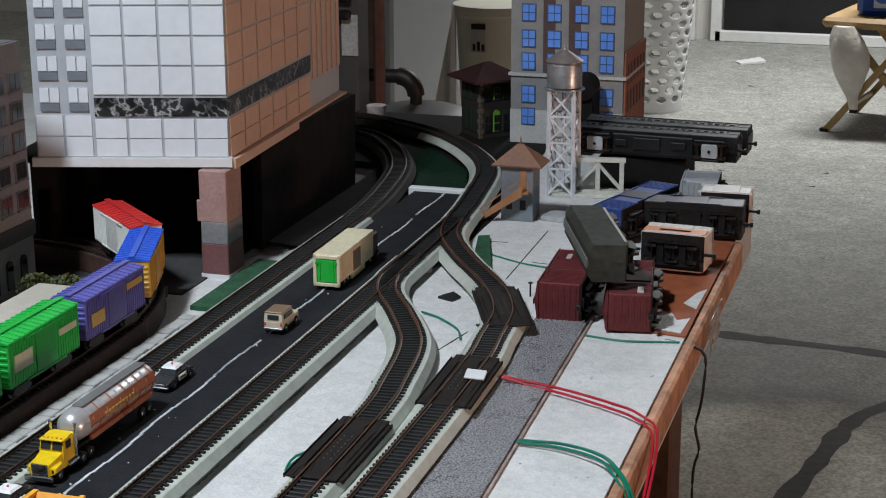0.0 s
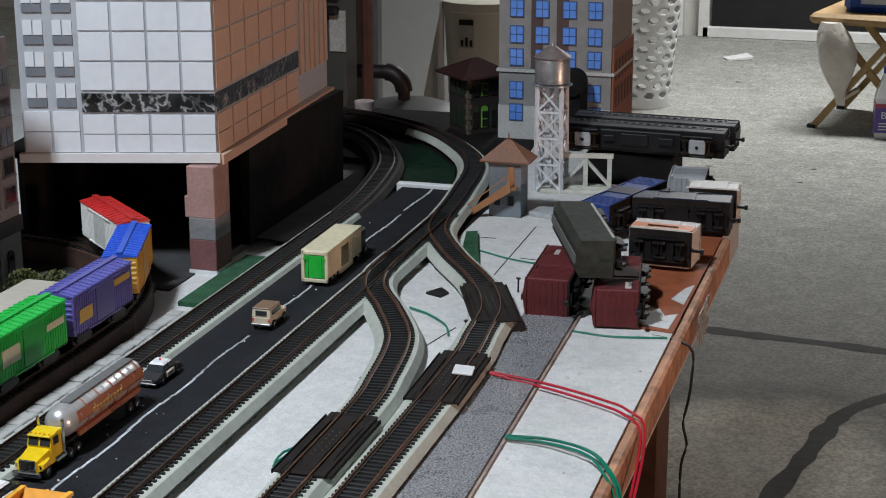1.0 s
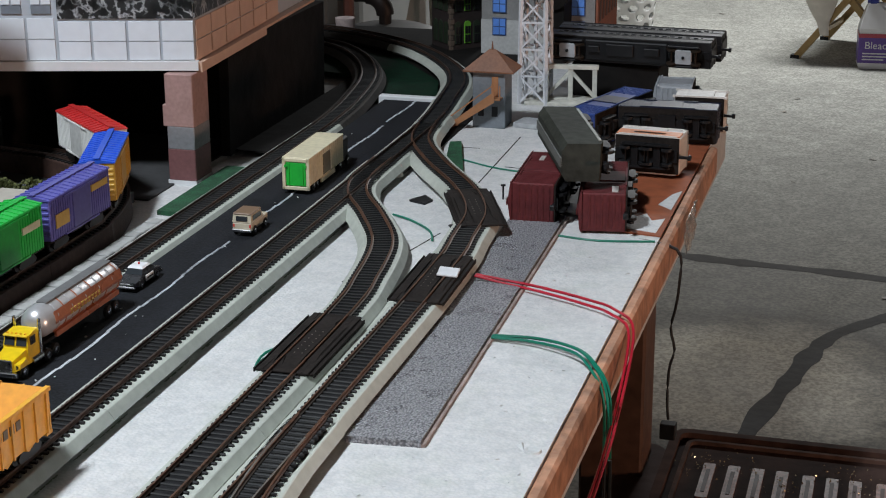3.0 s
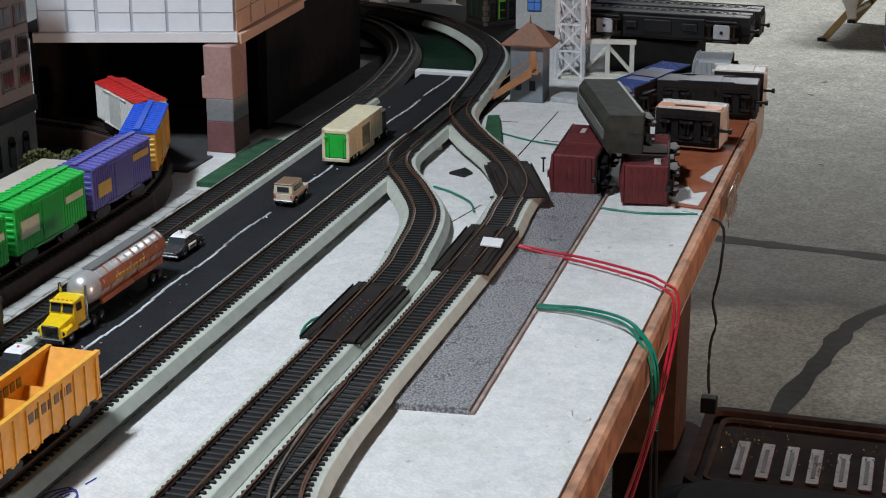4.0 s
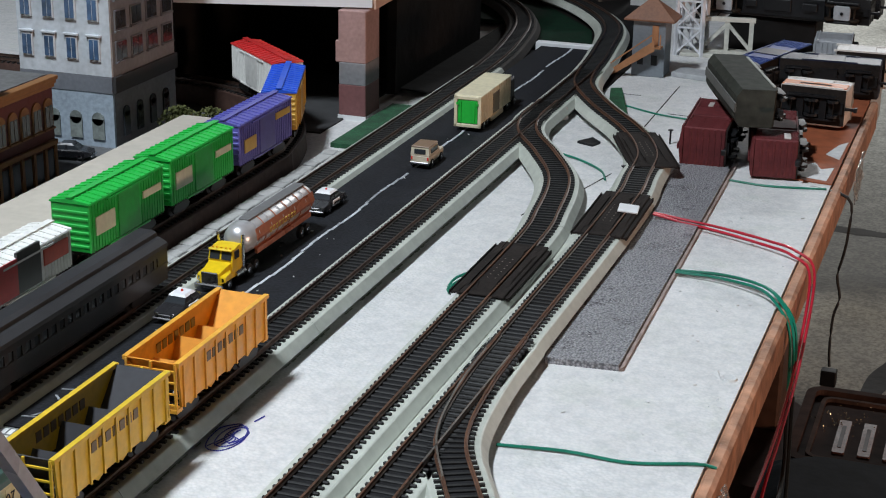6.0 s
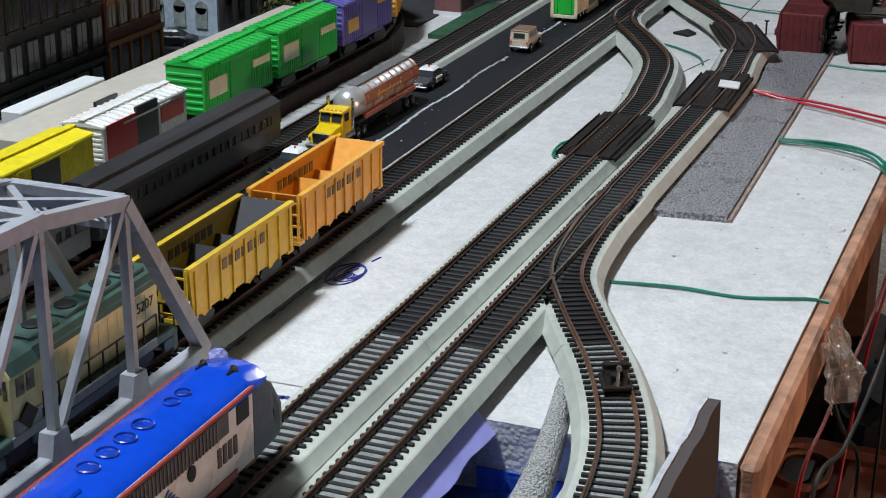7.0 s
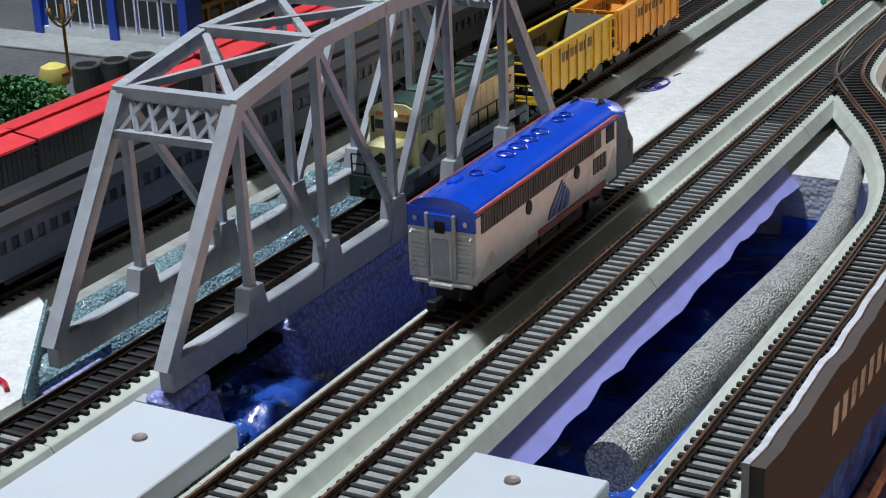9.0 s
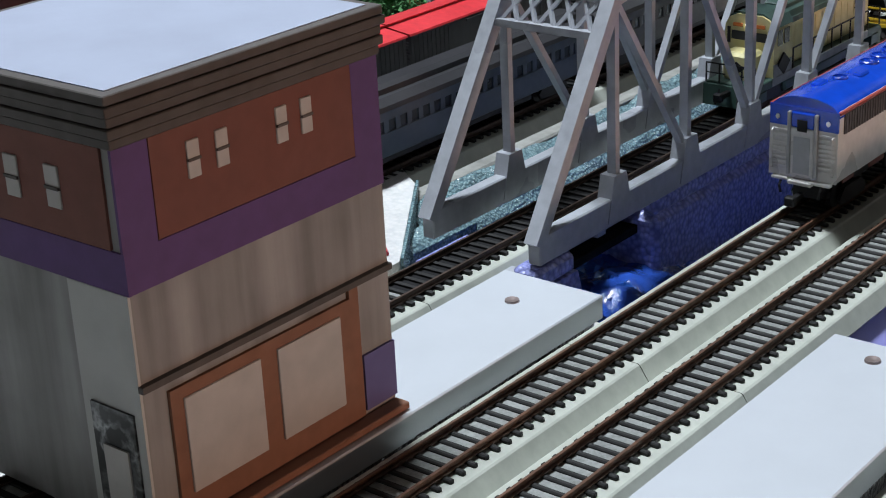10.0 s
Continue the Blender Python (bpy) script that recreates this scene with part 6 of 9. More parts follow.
MAR = (0.10, 0.018, 0.02)
for nm in ("maroon", "maroon_roof", "maroon_door"):
    mat(nm, MAR, 0.65, 0, 0.2, 220, 0.08, spec=0.3)
boxcar("maroon boxcar tipped on its side on the foam", tipped(0.150, 0.855, 0.0185, 3, -90), L=0.1, body="maroon", col=MAR, W=0.0165, z0=0.009, z1=0.043, group="tipped cars", bands=(("pale_mark", (0.4, 0.36, 0.34), 0.02, 0.034, 0.02, 0.024),))
boxcar("maroon boxcar tipped on its side near the table's edge", tipped(0.2035, 0.847, 0.0175, 9, -90), L=0.1, body="maroon", col=MAR, W=0.0155, z0=0.009, z1=0.043, group="tipped cars", bands=(("pale_mark", (0.4, 0.36, 0.34), -0.046, -0.03, 0.006, 0.011),))
boxcar("blue boxcar tipped on its side in the pile", tipped(0.1578, 1.114, 0.0185, -17, -90), L=0.122, body="pile_blue", col=(0.012, 0.04, 0.19), doorcol=(0.01, 0.012, 0.03), group="tipped cars", W=0.0165)
boxcar("white and orange car tipped with wheels outwards", tipped(0.2180, 0.985, 0.0215, 86, 90), L=0.058, body="pile_white", col=(0.66, 0.62, 0.58), roofcol=(0.5, 0.5, 0.48), group="tipped cars", W=0.0165, bands=(("pile_orange", (0.6, 0.16, 0.03), -0.028, 0.028, 0.001, 0.017), ("pile_red_script", (0.22, 0.02, 0.015), -0.014, 0.014, 0.006, 0.011)))
boxcar("blue and white car tipped with wheels outwards", tipped(0.2155, 1.108, 0.0185, 92, 90), L=0.094, body="pile_navy", col=(0.004, 0.008, 0.03), group="tipped cars", W=0.0165)
boxcar("white-topped car tipped with wheels outwards", tipped(0.2405, 1.148, 0.0215, 92, 90), L=0.048, body="pile_white", col=(0.66, 0.62, 0.58), group="tipped cars", W=0.0165)
boxcar("pale grey ribbed boxcar standing in the pile", tipped(0.2075, 1.205, 0.0185, 4, -90), L=0.05, body="pile_grey", col=(0.36, 0.37, 0.39), group="tipped cars", W=0.0175, z0=0.008, z1=0.043)
for i, (yy, zz) in enumerate(((1.287, 0.0535), (1.327, 0.0535))):
    pc = passenger_car("black passenger car tipped with its trucks facing outwards", tipped(0.147 + 0.006 * i, yy, zz, 86, 84), 0.178, (0.02, 0.02, 0.02), (0.09, 0.088, 0.085), "coach_black")
    pc["group"] = "tipped cars"
    for s in (-1, 1):
        part("bolster", MB().box(-0.0075, 0.0075, s * 0.062 - 0.0085, s * 0.062 + 0.0085, -0.002, 0.0016, 0.0004), mat("grey_bolster", (0.36, 0.38, 0.4), 0.5), pc, "pale grey truck bolster")
        part("kingpin", MB().lathe([(0.0016, 0), (0.0016, 0.0012)], (0, s * 0.062, -0.0032), 10), M_BLACK, pc)
        for q in (-1, 1):
            part("side_frame", MB().box(q * 0.0105 - 0.0012, q * 0.0105 + 0.0012, s * 0.062 - 0.0165, s * 0.062 + 0.0165, -0.0015, 0.0052, 0.0006), M_BLACK, pc)
            axle = part("axle", MB().cyl((-0.0085, s * 0.062 + q * 0.0125, 0.0006), (0.0085, s * 0.062 + q * 0.0125, 0.0006), 0.0011, None, 8), mat("oily_brown_metal", (0.05, 0.035, 0.025), 0.4, 0.6, 0.2, 200, 0.1), pc)
            for e in (-1, 1):
                part("wheel", MB().lathe([(0.0050, 0), (0.0056, 0.0004), (0.0050, 0.0022), (0.0015, 0.0026)], (e * 0.0074 - 0.0011, s * 0.062 + q * 0.0125, 0.0006), 16, axis="x"), MATS["oily_brown_metal"], axle)
    for yy_, hw, hl in ((-0.028, 0.004, 0.008), (0.006, 0.0065, 0.0145), (0.034, 0.0035, 0.006)):
        part("equipment_box", MB().box(-hw - 0.002, hw - 0.002, yy_ - hl, yy_ + hl, 0.0008, 0.0042, 0.0006), M_BLACK, pc)
# blocks under the rear cars
whole("prop_block", MB().box(0.085, 0.18, 1.275, 1.345, 0.0, 0.034, 0.001), M_BLACKCARD, "dark block under the tipped passenger cars", "block")


def covered_hopper(m):
    h = thing("covered_hopper", "dark olive covered hopper car lying on the maroon cars", "hopper car", m, "tipped cars")
    pm = mat("olive_grey", (0.030, 0.032, 0.026), 0.7, 0, 0.35, 120, 0.1, spec=0.25)
    L, W, z0, z1 = 0.126, 0.0150, 0.009, 0.042
    e = L / 2
    part("body", MB().hull([(s * a, y, z) for s in (-1, 1) for a, y, z in ((W, -e, z0 + 0.003), (W, e, z0 + 0.003), (W, -e, z1 - 0.004), (W, e, z1 - 0.004), (W - 0.006, -e, z1), (W - 0.006, e, z1), (W, -e + 0.008, z0), (W, e - 0.008, z0))]), pm, h)
    part("roof_walk", MB().box(-0.0035, 0.0035, -e, e, z1, z1 + 0.0012).box(-0.0025, 0.0025, -e, e, z1 - 0.0005, z1 + 0.001), mat("dusty_walk", (0.12, 0.12, 0.11), 0.7), h)
    rb = MB()
    for s in (-1, 1):
        rb.box(s * W - 0.0008, s * W + 0.0008, -e + 0.01, e - 0.01, z0 + 0.001, z0 + 0.003)
    part("side_sill", rb, mat("pale_walk", (0.34, 0.34, 0.31), 0.6), h)
    for y in (-0.03, 0, 0.03):
        part("bay", MB().hull([(s * a, y + b, z) for s in (-1, 1) for a, b, z in ((0.012, -0.014, z0), (0.012, 0.014, z0), (0.006, -0.004, z0 - 0.008), (0.006, 0.004, z0 - 0.008))]), pm, h)
    trucks(h, (-e + 0.018, e - 0.018))
    coupler(h, ((-e, -1), (e, 1)))
    return h


PLAN[0] = Matrix.Identity(4)
covered_hopper(pose(0.1725, 0.840, 0.0615, 2, -88, 19) @ Matrix.Translation((0, 0, -0.027)))
PLAN[0] = YARD
fr = thing("trestle_bent", "off-white plastic trestle bent standing by the water tower", "trestle")
for x in (-0.016, 0, 0.016):
    part("post", MB().box(x - 0.0015, x + 0.0015, -0.002, 0.002, 0.0, 0.036), mat("bone_plastic", (0.55, 0.54, 0.48), 0.5), fr)
for z in (0.001, 0.034):
    part("beam", MB().box(-0.0185, 0.0185, -0.0025, 0.0025, z, z + 0.004), MATS["bone_plastic"], fr)
part("brace", MB().bar((-0.016, 0, 0.006), (0, 0, 0.032), 0.0025, 0.0025).bar((0.016, 0, 0.006), (0, 0, 0.032), 0.0025, 0.0025), MATS["bone_plastic"], fr)
part("base", MB().box(-0.03, 0.0185, -0.012, 0.012, 0.0, 0.0035, 0.0006), MATS["bone_plastic"], fr)
fr.matrix_basis = pose(0.0975, 1.216, F, 0, 0, 8) @ Matrix.Diagonal((1.55, 1.4, 1.05, 1))
whole("grated_platform", MB().box(-0.02, 0.02, -0.014, 0.014, 0.0, 0.005, 0.0006), mat("platform_grey", (0.36, 0.37, 0.38), 0.6), "low grey slatted platform beside the shed", "platform", pose(0.082, 1.13, 0, 0, 0, -12))

# ---- shed, water tower, far buildings ----
sh = thing("yard_tower", "grey signal shed with brown hipped roof and tan stairs", "signal shed", pose(0.0375, 1.125, 0))
GS = mat("shed_grey", (0.16, 0.18, 0.20), 0.6, 0, 0.1, 300, 0.1)
BR = mat("roof_brown", (0.17, 0.075, 0.04), 0.6, 0, 0.15, 400, 0.2)
TN = mat("stair_tan", (0.34, 0.155, 0.07), 0.6, 0, 0.1, 300, 0.1)
part("wall_block", MB().box(-0.0165, 0.0165, -0.014, 0.014, 0.0, 0.057, 0.0005), GS, sh)
part("roof", MB().hull([(-0.0255, -0.018, 0.056), (0.0255, -0.018, 0.056), (-0.0255, 0.018, 0.056), (0.0255, 0.018, 0.056), (-0.0255, -0.018, 0.0575), (0.0255, -0.018, 0.0575), (-0.0255, 0.018, 0.0575), (0.0255, 0.018, 0.0575), (-0.003, 0, 0.0765), (0.003, 0, 0.0765)]), BR, sh, "brown hipped roof")
part("finial", MB().cyl((0, 0, 0.076), (0, 0, 0.084), 0.0012, 0.0004, 6), BR, sh)
for x in (-0.008, 0.006):
    part("window", MB().box(x - 0.003, x + 0.003, -0.0146, -0.0138, 0.012, 0.022), M_BLACK, sh)
part("door", MB().box(0.003, 0.0095, -0.0148, -0.0138, 0.032, 0.052, 0.0003), TN, sh)
for k in range(9):
    z = 0.031 - k * 0.0034
    part("step", MB().box(0.004 - 0.0042 * (k + 1), 0.004 - 0.0042 * k, -0.024, -0.0146, z - 0.001, z), TN, sh)
part("stringer", MB().prism([(0.008, 0.0285), (0.008, 0.0395), (-0.034, 0.0075), (-0.036, 0.0)], -0.0252, -0.0238, axis="y"), TN, sh, "solid tan stair side")
part("stair_rail", MB().bar((0.006, -0.0248, 0.045), (-0.036, -0.0248, 0.0125), 0.0012, 0.0016, (0, 1, 0)).bar((0.006, -0.0248, 0.031), (0.006, -0.0248, 0.047), 0.0012, 0.0012, (0, 1, 0)).bar((-0.035, -0.0248, 0.0), (-0.035, -0.0248, 0.013), 0.0012, 0.0012, (0, 1, 0)), TN, sh)
part("balcony", MB().box(0.0, 0.014, -0.0246, -0.0141, 0.0305, 0.0322).box(0.0128, 0.014, -0.0246, -0.0234, 0.0322, 0.045), TN, sh)

wt = thing("water_tower", "silver model water tower on white lattice legs", "water tower", pose(0.056, 1.235, 0))
WL = mat("white_lattice", (0.62, 0.63, 0.66), 0.5, 0, 0.08, 200, 0.03)
SV = mat("galvanised_tank", (0.42, 0.42, 0.43), 0.35, 0.7, 0.1, 120, 0.05)
zt = 0.1145
for sx in (-1, 1):
    for sy in (-1, 1):
        part("leg", MB().bar((sx * 0.0140, sy * 0.0140, 0), (sx * 0.0128, sy * 0.0128, zt), 0.0034, 0.0034), WL, wt)
for k in range(4):
    a, b = 0.002 + k * 0.028, 0.002 + (k + 1) * 0.028
    ra, rb = 0.0140 - 0.0012 * a / zt, 0.0140 - 0.0012 * b / zt
    for i in range(4):
        c0, s0 = ((1, -1), (1, 1), (-1, 1), (-1, -1))[i]
        c1, s1 = ((1, 1), (-1, 1), (-1, -1), (1, -1))[i]
        part("brace", MB().bar((c0 * ra, s0 * ra, a), (c1 * rb, s1 * rb, b), 0.0018, 0.0018), WL, wt)
        part("brace", MB().bar((c1 * ra, s1 * ra, a), (c0 * rb, s0 * rb, b), 0.0018, 0.0018), WL, wt)
        part("girt", MB().bar((c0 * rb, s0 * rb, b), (c1 * rb, s1 * rb, b), 0.002, 0.002), WL, wt)
part("downpipe", MB().cyl((0, 0, 0), (0, 0, zt), 0.0022, n=8), WL, wt)
part("balcony", MB().lathe([(0.0215, 0), (0.0215, 0.0012), (0.0158, 0.0012), (0.0158, 0)], (0, 0, zt - 0.001), 24), SV, wt)
part("tank", MB().lathe([(0.0155, 0), (0.0184, 0.002), (0.0184, 0.0275), (0.0178, 0.0285)], (0, 0, zt), 26), SV, wt, "galvanised tank", smooth=True)
part("tank_roof", MB().lathe([(0.0198, 0), (0.0198, 0.0008), (0.0025, 0.0122), (0.0012, 0.0145), (0.0004, 0.016)], (0, 0, zt + 0.0282), 26), mat("tank_roof_grey", (0.24, 0.2, 0.19), 0.45, 0.4, 0.1, 200, 0.05), wt, "dull grey conical roof")
bandm = MB()
for z in (0.004, 0.014, 0.024):
    bandm.lathe([(0.01862, 0), (0.01862, 0.0006)], (0, 0, zt + z), 26)
part("hoop", bandm, SV, wt)


def brick_tower():
    b = thing("brick_tower", "tall grey-brown brick card tower with blue windows", "building", pose(0, 0, 0))
    gb = mat("grey_brick_print", (0.24, 0.235, 0.23), 0.7, 0, 0.1, 500, 0.1)
    lg = mat("pale_stone_print", (0.46, 0.46, 0.45), 0.7, 0, 0.1, 300, 0.1)
    mb_ = mat("dark_brown_brick", (0.085, 0.05, 0.045), 0.7, 0, 0.1, 500, 0.1)
    sb = mat("red_brick_side", (0.24, 0.085, 0.05), 0.7, 0, 0.12, 400, 0.1)
    wn = mat("blue_window_print", (0.12, 0.28, 0.75), 0.4, 0, 0.08, 120, 0)
    wf = mat("window_frame_blue", (0.05, 0.09, 0.22), 0.5, 0, 0.05, 120, 0)
    x0, x1, y0, y1 = -0.0635, 0.0735, 1.47, 1.60
    part("wall_block", MB().box(x0, x1, y0, y1, 0, 0.21), gb, b)
    part("base_stone", MB().box(x0 - 0.0006, x1 + 0.0006, y0 - 0.0006, y1, 0, 0.042), lg, b)
    part("side_wing", MB().box(x1 + 0.0008, x1 + 0.003, y0 + 0.001, y1, 0.0, 0.115), sb, b, "red brick side wall")
    part("ledge", MB().box(x0 - 0.0025, x1 + 0.004, y0 - 0.0025, y1, 0.083, 0.0865), lg, b)
    for xa in (-0.024, 0.007):
        part("brick_band", MB().box(xa, xa + 0.0145, y0 - 0.0008, y0 + 0.001, 0.088, 0.21), mb_, b)
    for xc in (-0.0415, -0.0105, 0.0225, 0.0535):
        for zc in (0.034, 0.0612, 0.101, 0.1285, 0.1595, 0.189):
            if -0.03 < xc < 0.04 and zc < 0.09:
                continue
            w = part("window", MB().box(xc - 0.0085, xc + 0.0085, y0 - 0.0016, y0 + 0.0005, zc - 0.0105, zc + 0.0105), wf, b)
            for sx in (-1, 1):
                for sz in (-1, 1):
                    part("pane", MB().box(xc + sx * 0.0039 - 0.0034, xc + sx * 0.0039 + 0.0034, y0 - 0.0021, y0 - 0.0014, zc + sz * 0.0049 - 0.0043, zc + sz * 0.0049 + 0.0043), wn, w)
    for k in range(6):
        for zc in (0.055, 0.088):
            part("side_window", MB().box(x1 + 0.0026, x1 + 0.0036, y0 + 0.012 + k * 0.02, y0 + 0.022 + k * 0.02, zc - 0.012, zc + 0.012), mb_, b)
    part("arched_canopy", MB().lathe([(0.0005, 0), (0.015, 0.001), (0.015, 0.03)], (0.035, 1.42, 0.08), 20, axis="y"), M_BLACKCARD, b)
    part("canopy_post", MB().box(0.024, 0.046, 1.425, 1.4685, 0.0, 0.07), M_BLACKCARD, b)
    return b


brick_tower()


def station_house():
    h = thing("station_house", "dark brown station house with green arched windows", "house", pose(-0.1035, 1.507, 0.0, 0, 0, 45) @ Matrix.Scale(1.08, 4))
    w = mat("dark_brown_board", (0.02, 0.013, 0.012), 0.7, 0, 0.15, 300, 0.1)
    lit_green = mat("green_window_frame", (0.12, 0.34, 0.03), 0.5, 0, 0.1, 200, 0)
    dg = mat("dull_green_frame", (0.012, 0.022, 0.010), 0.6, 0, 0.1, 200, 0)
    tn_ = mat("quoin_tan", (0.11, 0.08, 0.06), 0.7)
    rf = mat("dark_maroon_roof", (0.035, 0.014, 0.014), 0.55, 0, 0.15, 300, 0.15, spec=0.25)
    A, Z = 0.0215, 0.066
    part("wall_block", MB().box(-A, A, -A, A, 0.0, Z), w, h)
    e = A + 0.0125
    part("roof", MB().hull([(sx * e, sy * e, z) for sx in (-1, 1) for sy in (-1, 1) for z in (Z, Z + 0.0025)] + [(-0.004, 0, Z + 0.019), (0.004, 0, Z + 0.019)]), rf, h, "dark maroon hipped roof")
    for u in (-0.012, 0.0, 0.012):
        for z, hh in ((0.018, 0.0105), (0.0515, 0.0075)):
            gn = lit_green if u > -0.01 and u < 0.01 else dg
            wd = part("window", MB().box(u - 0.0042, u + 0.0042, -A - 0.0012, -A + 0.0005, z - hh, z + hh, 0.0004), gn, h, "bright green window frame" if gn is lit_green else "")
            wl = part("window", MB().box(-A - 0.0012, -A + 0.0005, u - 0.0042, u + 0.0042, z - hh, z + hh, 0.0004), dg, h)
            if hh > 0.01:
                part("arch", MB().lathe([(0.0042, 0), (0.0042, 0.0016)], (u, -A - 0.0011, z + hh), 14, axis="y"), gn, wd)
                part("arch", MB().lathe([(0.0042, 0), (0.0042, 0.0016)], (-A - 0.0011, u, z + hh), 14, axis="x"), dg, wl)
            for k in (-1, 1):
                for q in (-1, 1):
                    part("pane", MB().box(u + k * 0.0018 - 0.0014, u + k * 0.0018 + 0.0014, -A - 0.0018, -A - 0.0008, z + q * hh * 0.46 - hh * 0.38, z + q * hh * 0.46 + hh * 0.38), M_BLACK, wd)
    for k in range(11):
        o = 0.0009 if k % 2 else 0.0003
        part("quoin", MB().box(-A - o, -A + 0.003 + 2 * o, -A - o, -A + 0.003 + 2 * o, k * 0.006, k * 0.006 + 0.0055, 0.0003), tn_, h)
    return h


station_house()
whole("siding_plate", MB().prism([(0.037, 0.845), (0.052, 0.838), (0.056, 0.85), (0.046, 0.862)], 0.0, 0.002, axis="z"), M_BLACK, "small black card scrap on the foam", "card scrap")
whole("turf_mat", MB().prism([(0.019, 1.035), (0.029, 1.04), (0.071, 0.895), (0.062, 0.897), (0.037, 0.953)], 0.0, 0.004, axis="z"), M_GREEN, "small green turf scrap beside the track", "turf", kind="structure")
PLAN[0] = Matrix.Identity(4)
whole("crossing_bar", MB().box(-0.087, -0.026, 1.142, 1.152, F, 0.0195, 0.001), M_WHITE, "white strip across the end of the road", "kerb strip", kind="structure")
# ---- river edge ----
pl_ = curve([(0.1805, -0.234, 0.001), (0.1828, -0.18, 0.001), (0.1855, -0.10, 0.001), (0.1885, -0.04, 0.001), (0.1885, 0.005, 0.001), (0.1860, 0.04, 0.003), (0.1790, 0.085, 0.0065), (0.1715, 0.122, 0.0095)], 0.004)
nd = whole("foam_pipe", MB().tube(pl_, 0.0098, 22), M_NOODLE, "grey foam pipe insulation laid along the river bank", "pipe insulation", smooth=True)
for v in nd.data.vertices:  # the far end is pared down to a thin tail
    if v.co.y > -0.02:
        c = min(pl_, key=lambda p: (Vector(p) - v.co).length)
        v.co = Vector(c) + (v.co - Vector(c)) * (1 - 0.62 * min(1, (v.co.y + 0.02) / 0.14))
fence = thing("girder_panel", "brown painted card girder panel with pale lettering", "panel")
n = 40
ol = []
for i in range(n + 1):
    y = -0.302 + 0.346 * i / n
    ol.append((y, 0.0500 - 0.0015 * i / n + 0.003 * noise.noise(Vector((i * 0.5, 1.7, 0))) + (0.002 if i > n - 3 else 0)))
for i in range(n, -1, -1):
    y = -0.302 + 0.352 * i / n
    ol.append((y, 0.0135 - 0.0155 * i / n + 0.002 * noise.noise(Vector((i * 0.6, 4.2, 0)))))
BRN = mat("brown_card_panel", (0.058, 0.045, 0.042), 0.7, 0, 0.08, 120, 0.1)
part("board", MB().prism(ol, 0.2518, 0.2562, axis="x"), BRN, fence)
part("paper_backing", MB().prism([(a - 0.0005, b + (0.0008 if k <= n else -0.0008)) for k, (a, b) in enumerate(ol)], 0.2495, 0.2517, axis="x"), mat("torn_paper", (0.46, 0.46, 0.5), 0.8, 0, 0.2, 160, 0.3), fence, "torn pale paper edge")
lm = mat("pale_stencil", (0.50, 0.46, 0.42), 0.8, 0, 0.25, 300, 0.1)
for k in range(15):
    if k == 12:
        continue
    y = -0.2305 + k * 0.0112 + (0.004 if k > 12 else 0)
    zc = 0.0325 - 0.0005 * k
    part("lettering_bar", MB().hull([(x, y + dy + lean, zc + dz) for x in (0.2560, 0.2565) for dy in (0.0, 0.0062) for dz, lean in ((-0.0048, -0.0006), (0.0048, 0.0006))]), lm, fence)
for y, z in ((0.018, 0.004), (-0.075, 0.002)):
    part("nail_head", MB().lathe([(0.0022, 0), (0.0022, 0.0012)], (0.2558, y, z), 10, axis="x"), M_BLACK, fence)
whole("blue_film_skirt", MB().box(0.2497, 0.2512, -0.2845, 0.0785, -0.056, 0.006), M_BLUEFILM, "blue film hanging below the girder panel", "film", kind="structure")
rv = thing("river_bank", "rough pale foam bank beside the bridge", "bank", kind="structure")
bank = MB()
vv, ff = [], []
for i in range(31):
    for j in range(9):
        y, x = -0.25 + 0.30 * i / 30, -0.066 + 0.034 * j / 8
        z = 0.016 - 0.045 * (j / 8) ** 1.5 + 0.006 * noise.noise(Vector((x * 90, y * 60, 2)))
        vv.append((x, y, z))
for i in range(30):
    for j in range(8):
        a = i * 9 + j
        ff.append((a, a + 9, a + 10, a + 1))
bank.add(vv, ff)
part("slope", bank, M_ICE, rv, "pale blue glittering foam slope")
part("ridge", MB().box(-0.0745, -0.0655, -0.26, 0.06, -0.005, 0.0165, 0.001), mat("dull_grey_ridge", (0.27, 0.27, 0.25), 0.8, 0, 0.2, 120, 0.2), rv)
part("cliff", MB().box(-0.05, -0.034, -0.2835, -0.235, -0.05, 0.0145, 0.003), M_ICE, rv)
rocks = MB()
for k in range(14):
    c = Vector((random.uniform(0.0, 0.06), random.uniform(-0.262, -0.2), -0.016))
    rr = random.uniform(0.004, 0.010)
    v, f = [], []
    for i in range(9):
        for j in range(14):
            th, ph = math.pi * i / 8, 2 * math.pi * j / 14
            d = Vector((math.sin(th) * math.cos(ph), math.sin(th) * math.sin(ph), 0.75 * math.cos(th)))
            v.append(c + d * rr * (1 + 0.9 * noise.noise(d * 1.7 + Vector((k * 3.1, 0, 0))) + 0.5 * noise.noise(d * 4 + Vector((0, k, 0)))))
    for i in range(8):
        for j in range(14):
            f.append((i * 14 + j, (i + 1) * 14 + j, (i + 1) * 14 + (j + 1) % 14, i * 14 + (j + 1) % 14))
    rocks.add(v, f)
tagged(part("rocks", rocks, mat("blue_glass_rock", (0.03, 0.14, 0.80), 0.14, 0, 0.4, 120, 0.4, coat=0.7), rv, "bright blue glassy lumps", smooth=True), kind="stuff")
mesh_ = thing("mesh_panel", "white card ramp covered with wire mesh beside the road", "mesh panel", kind="structure")
mq = MB()
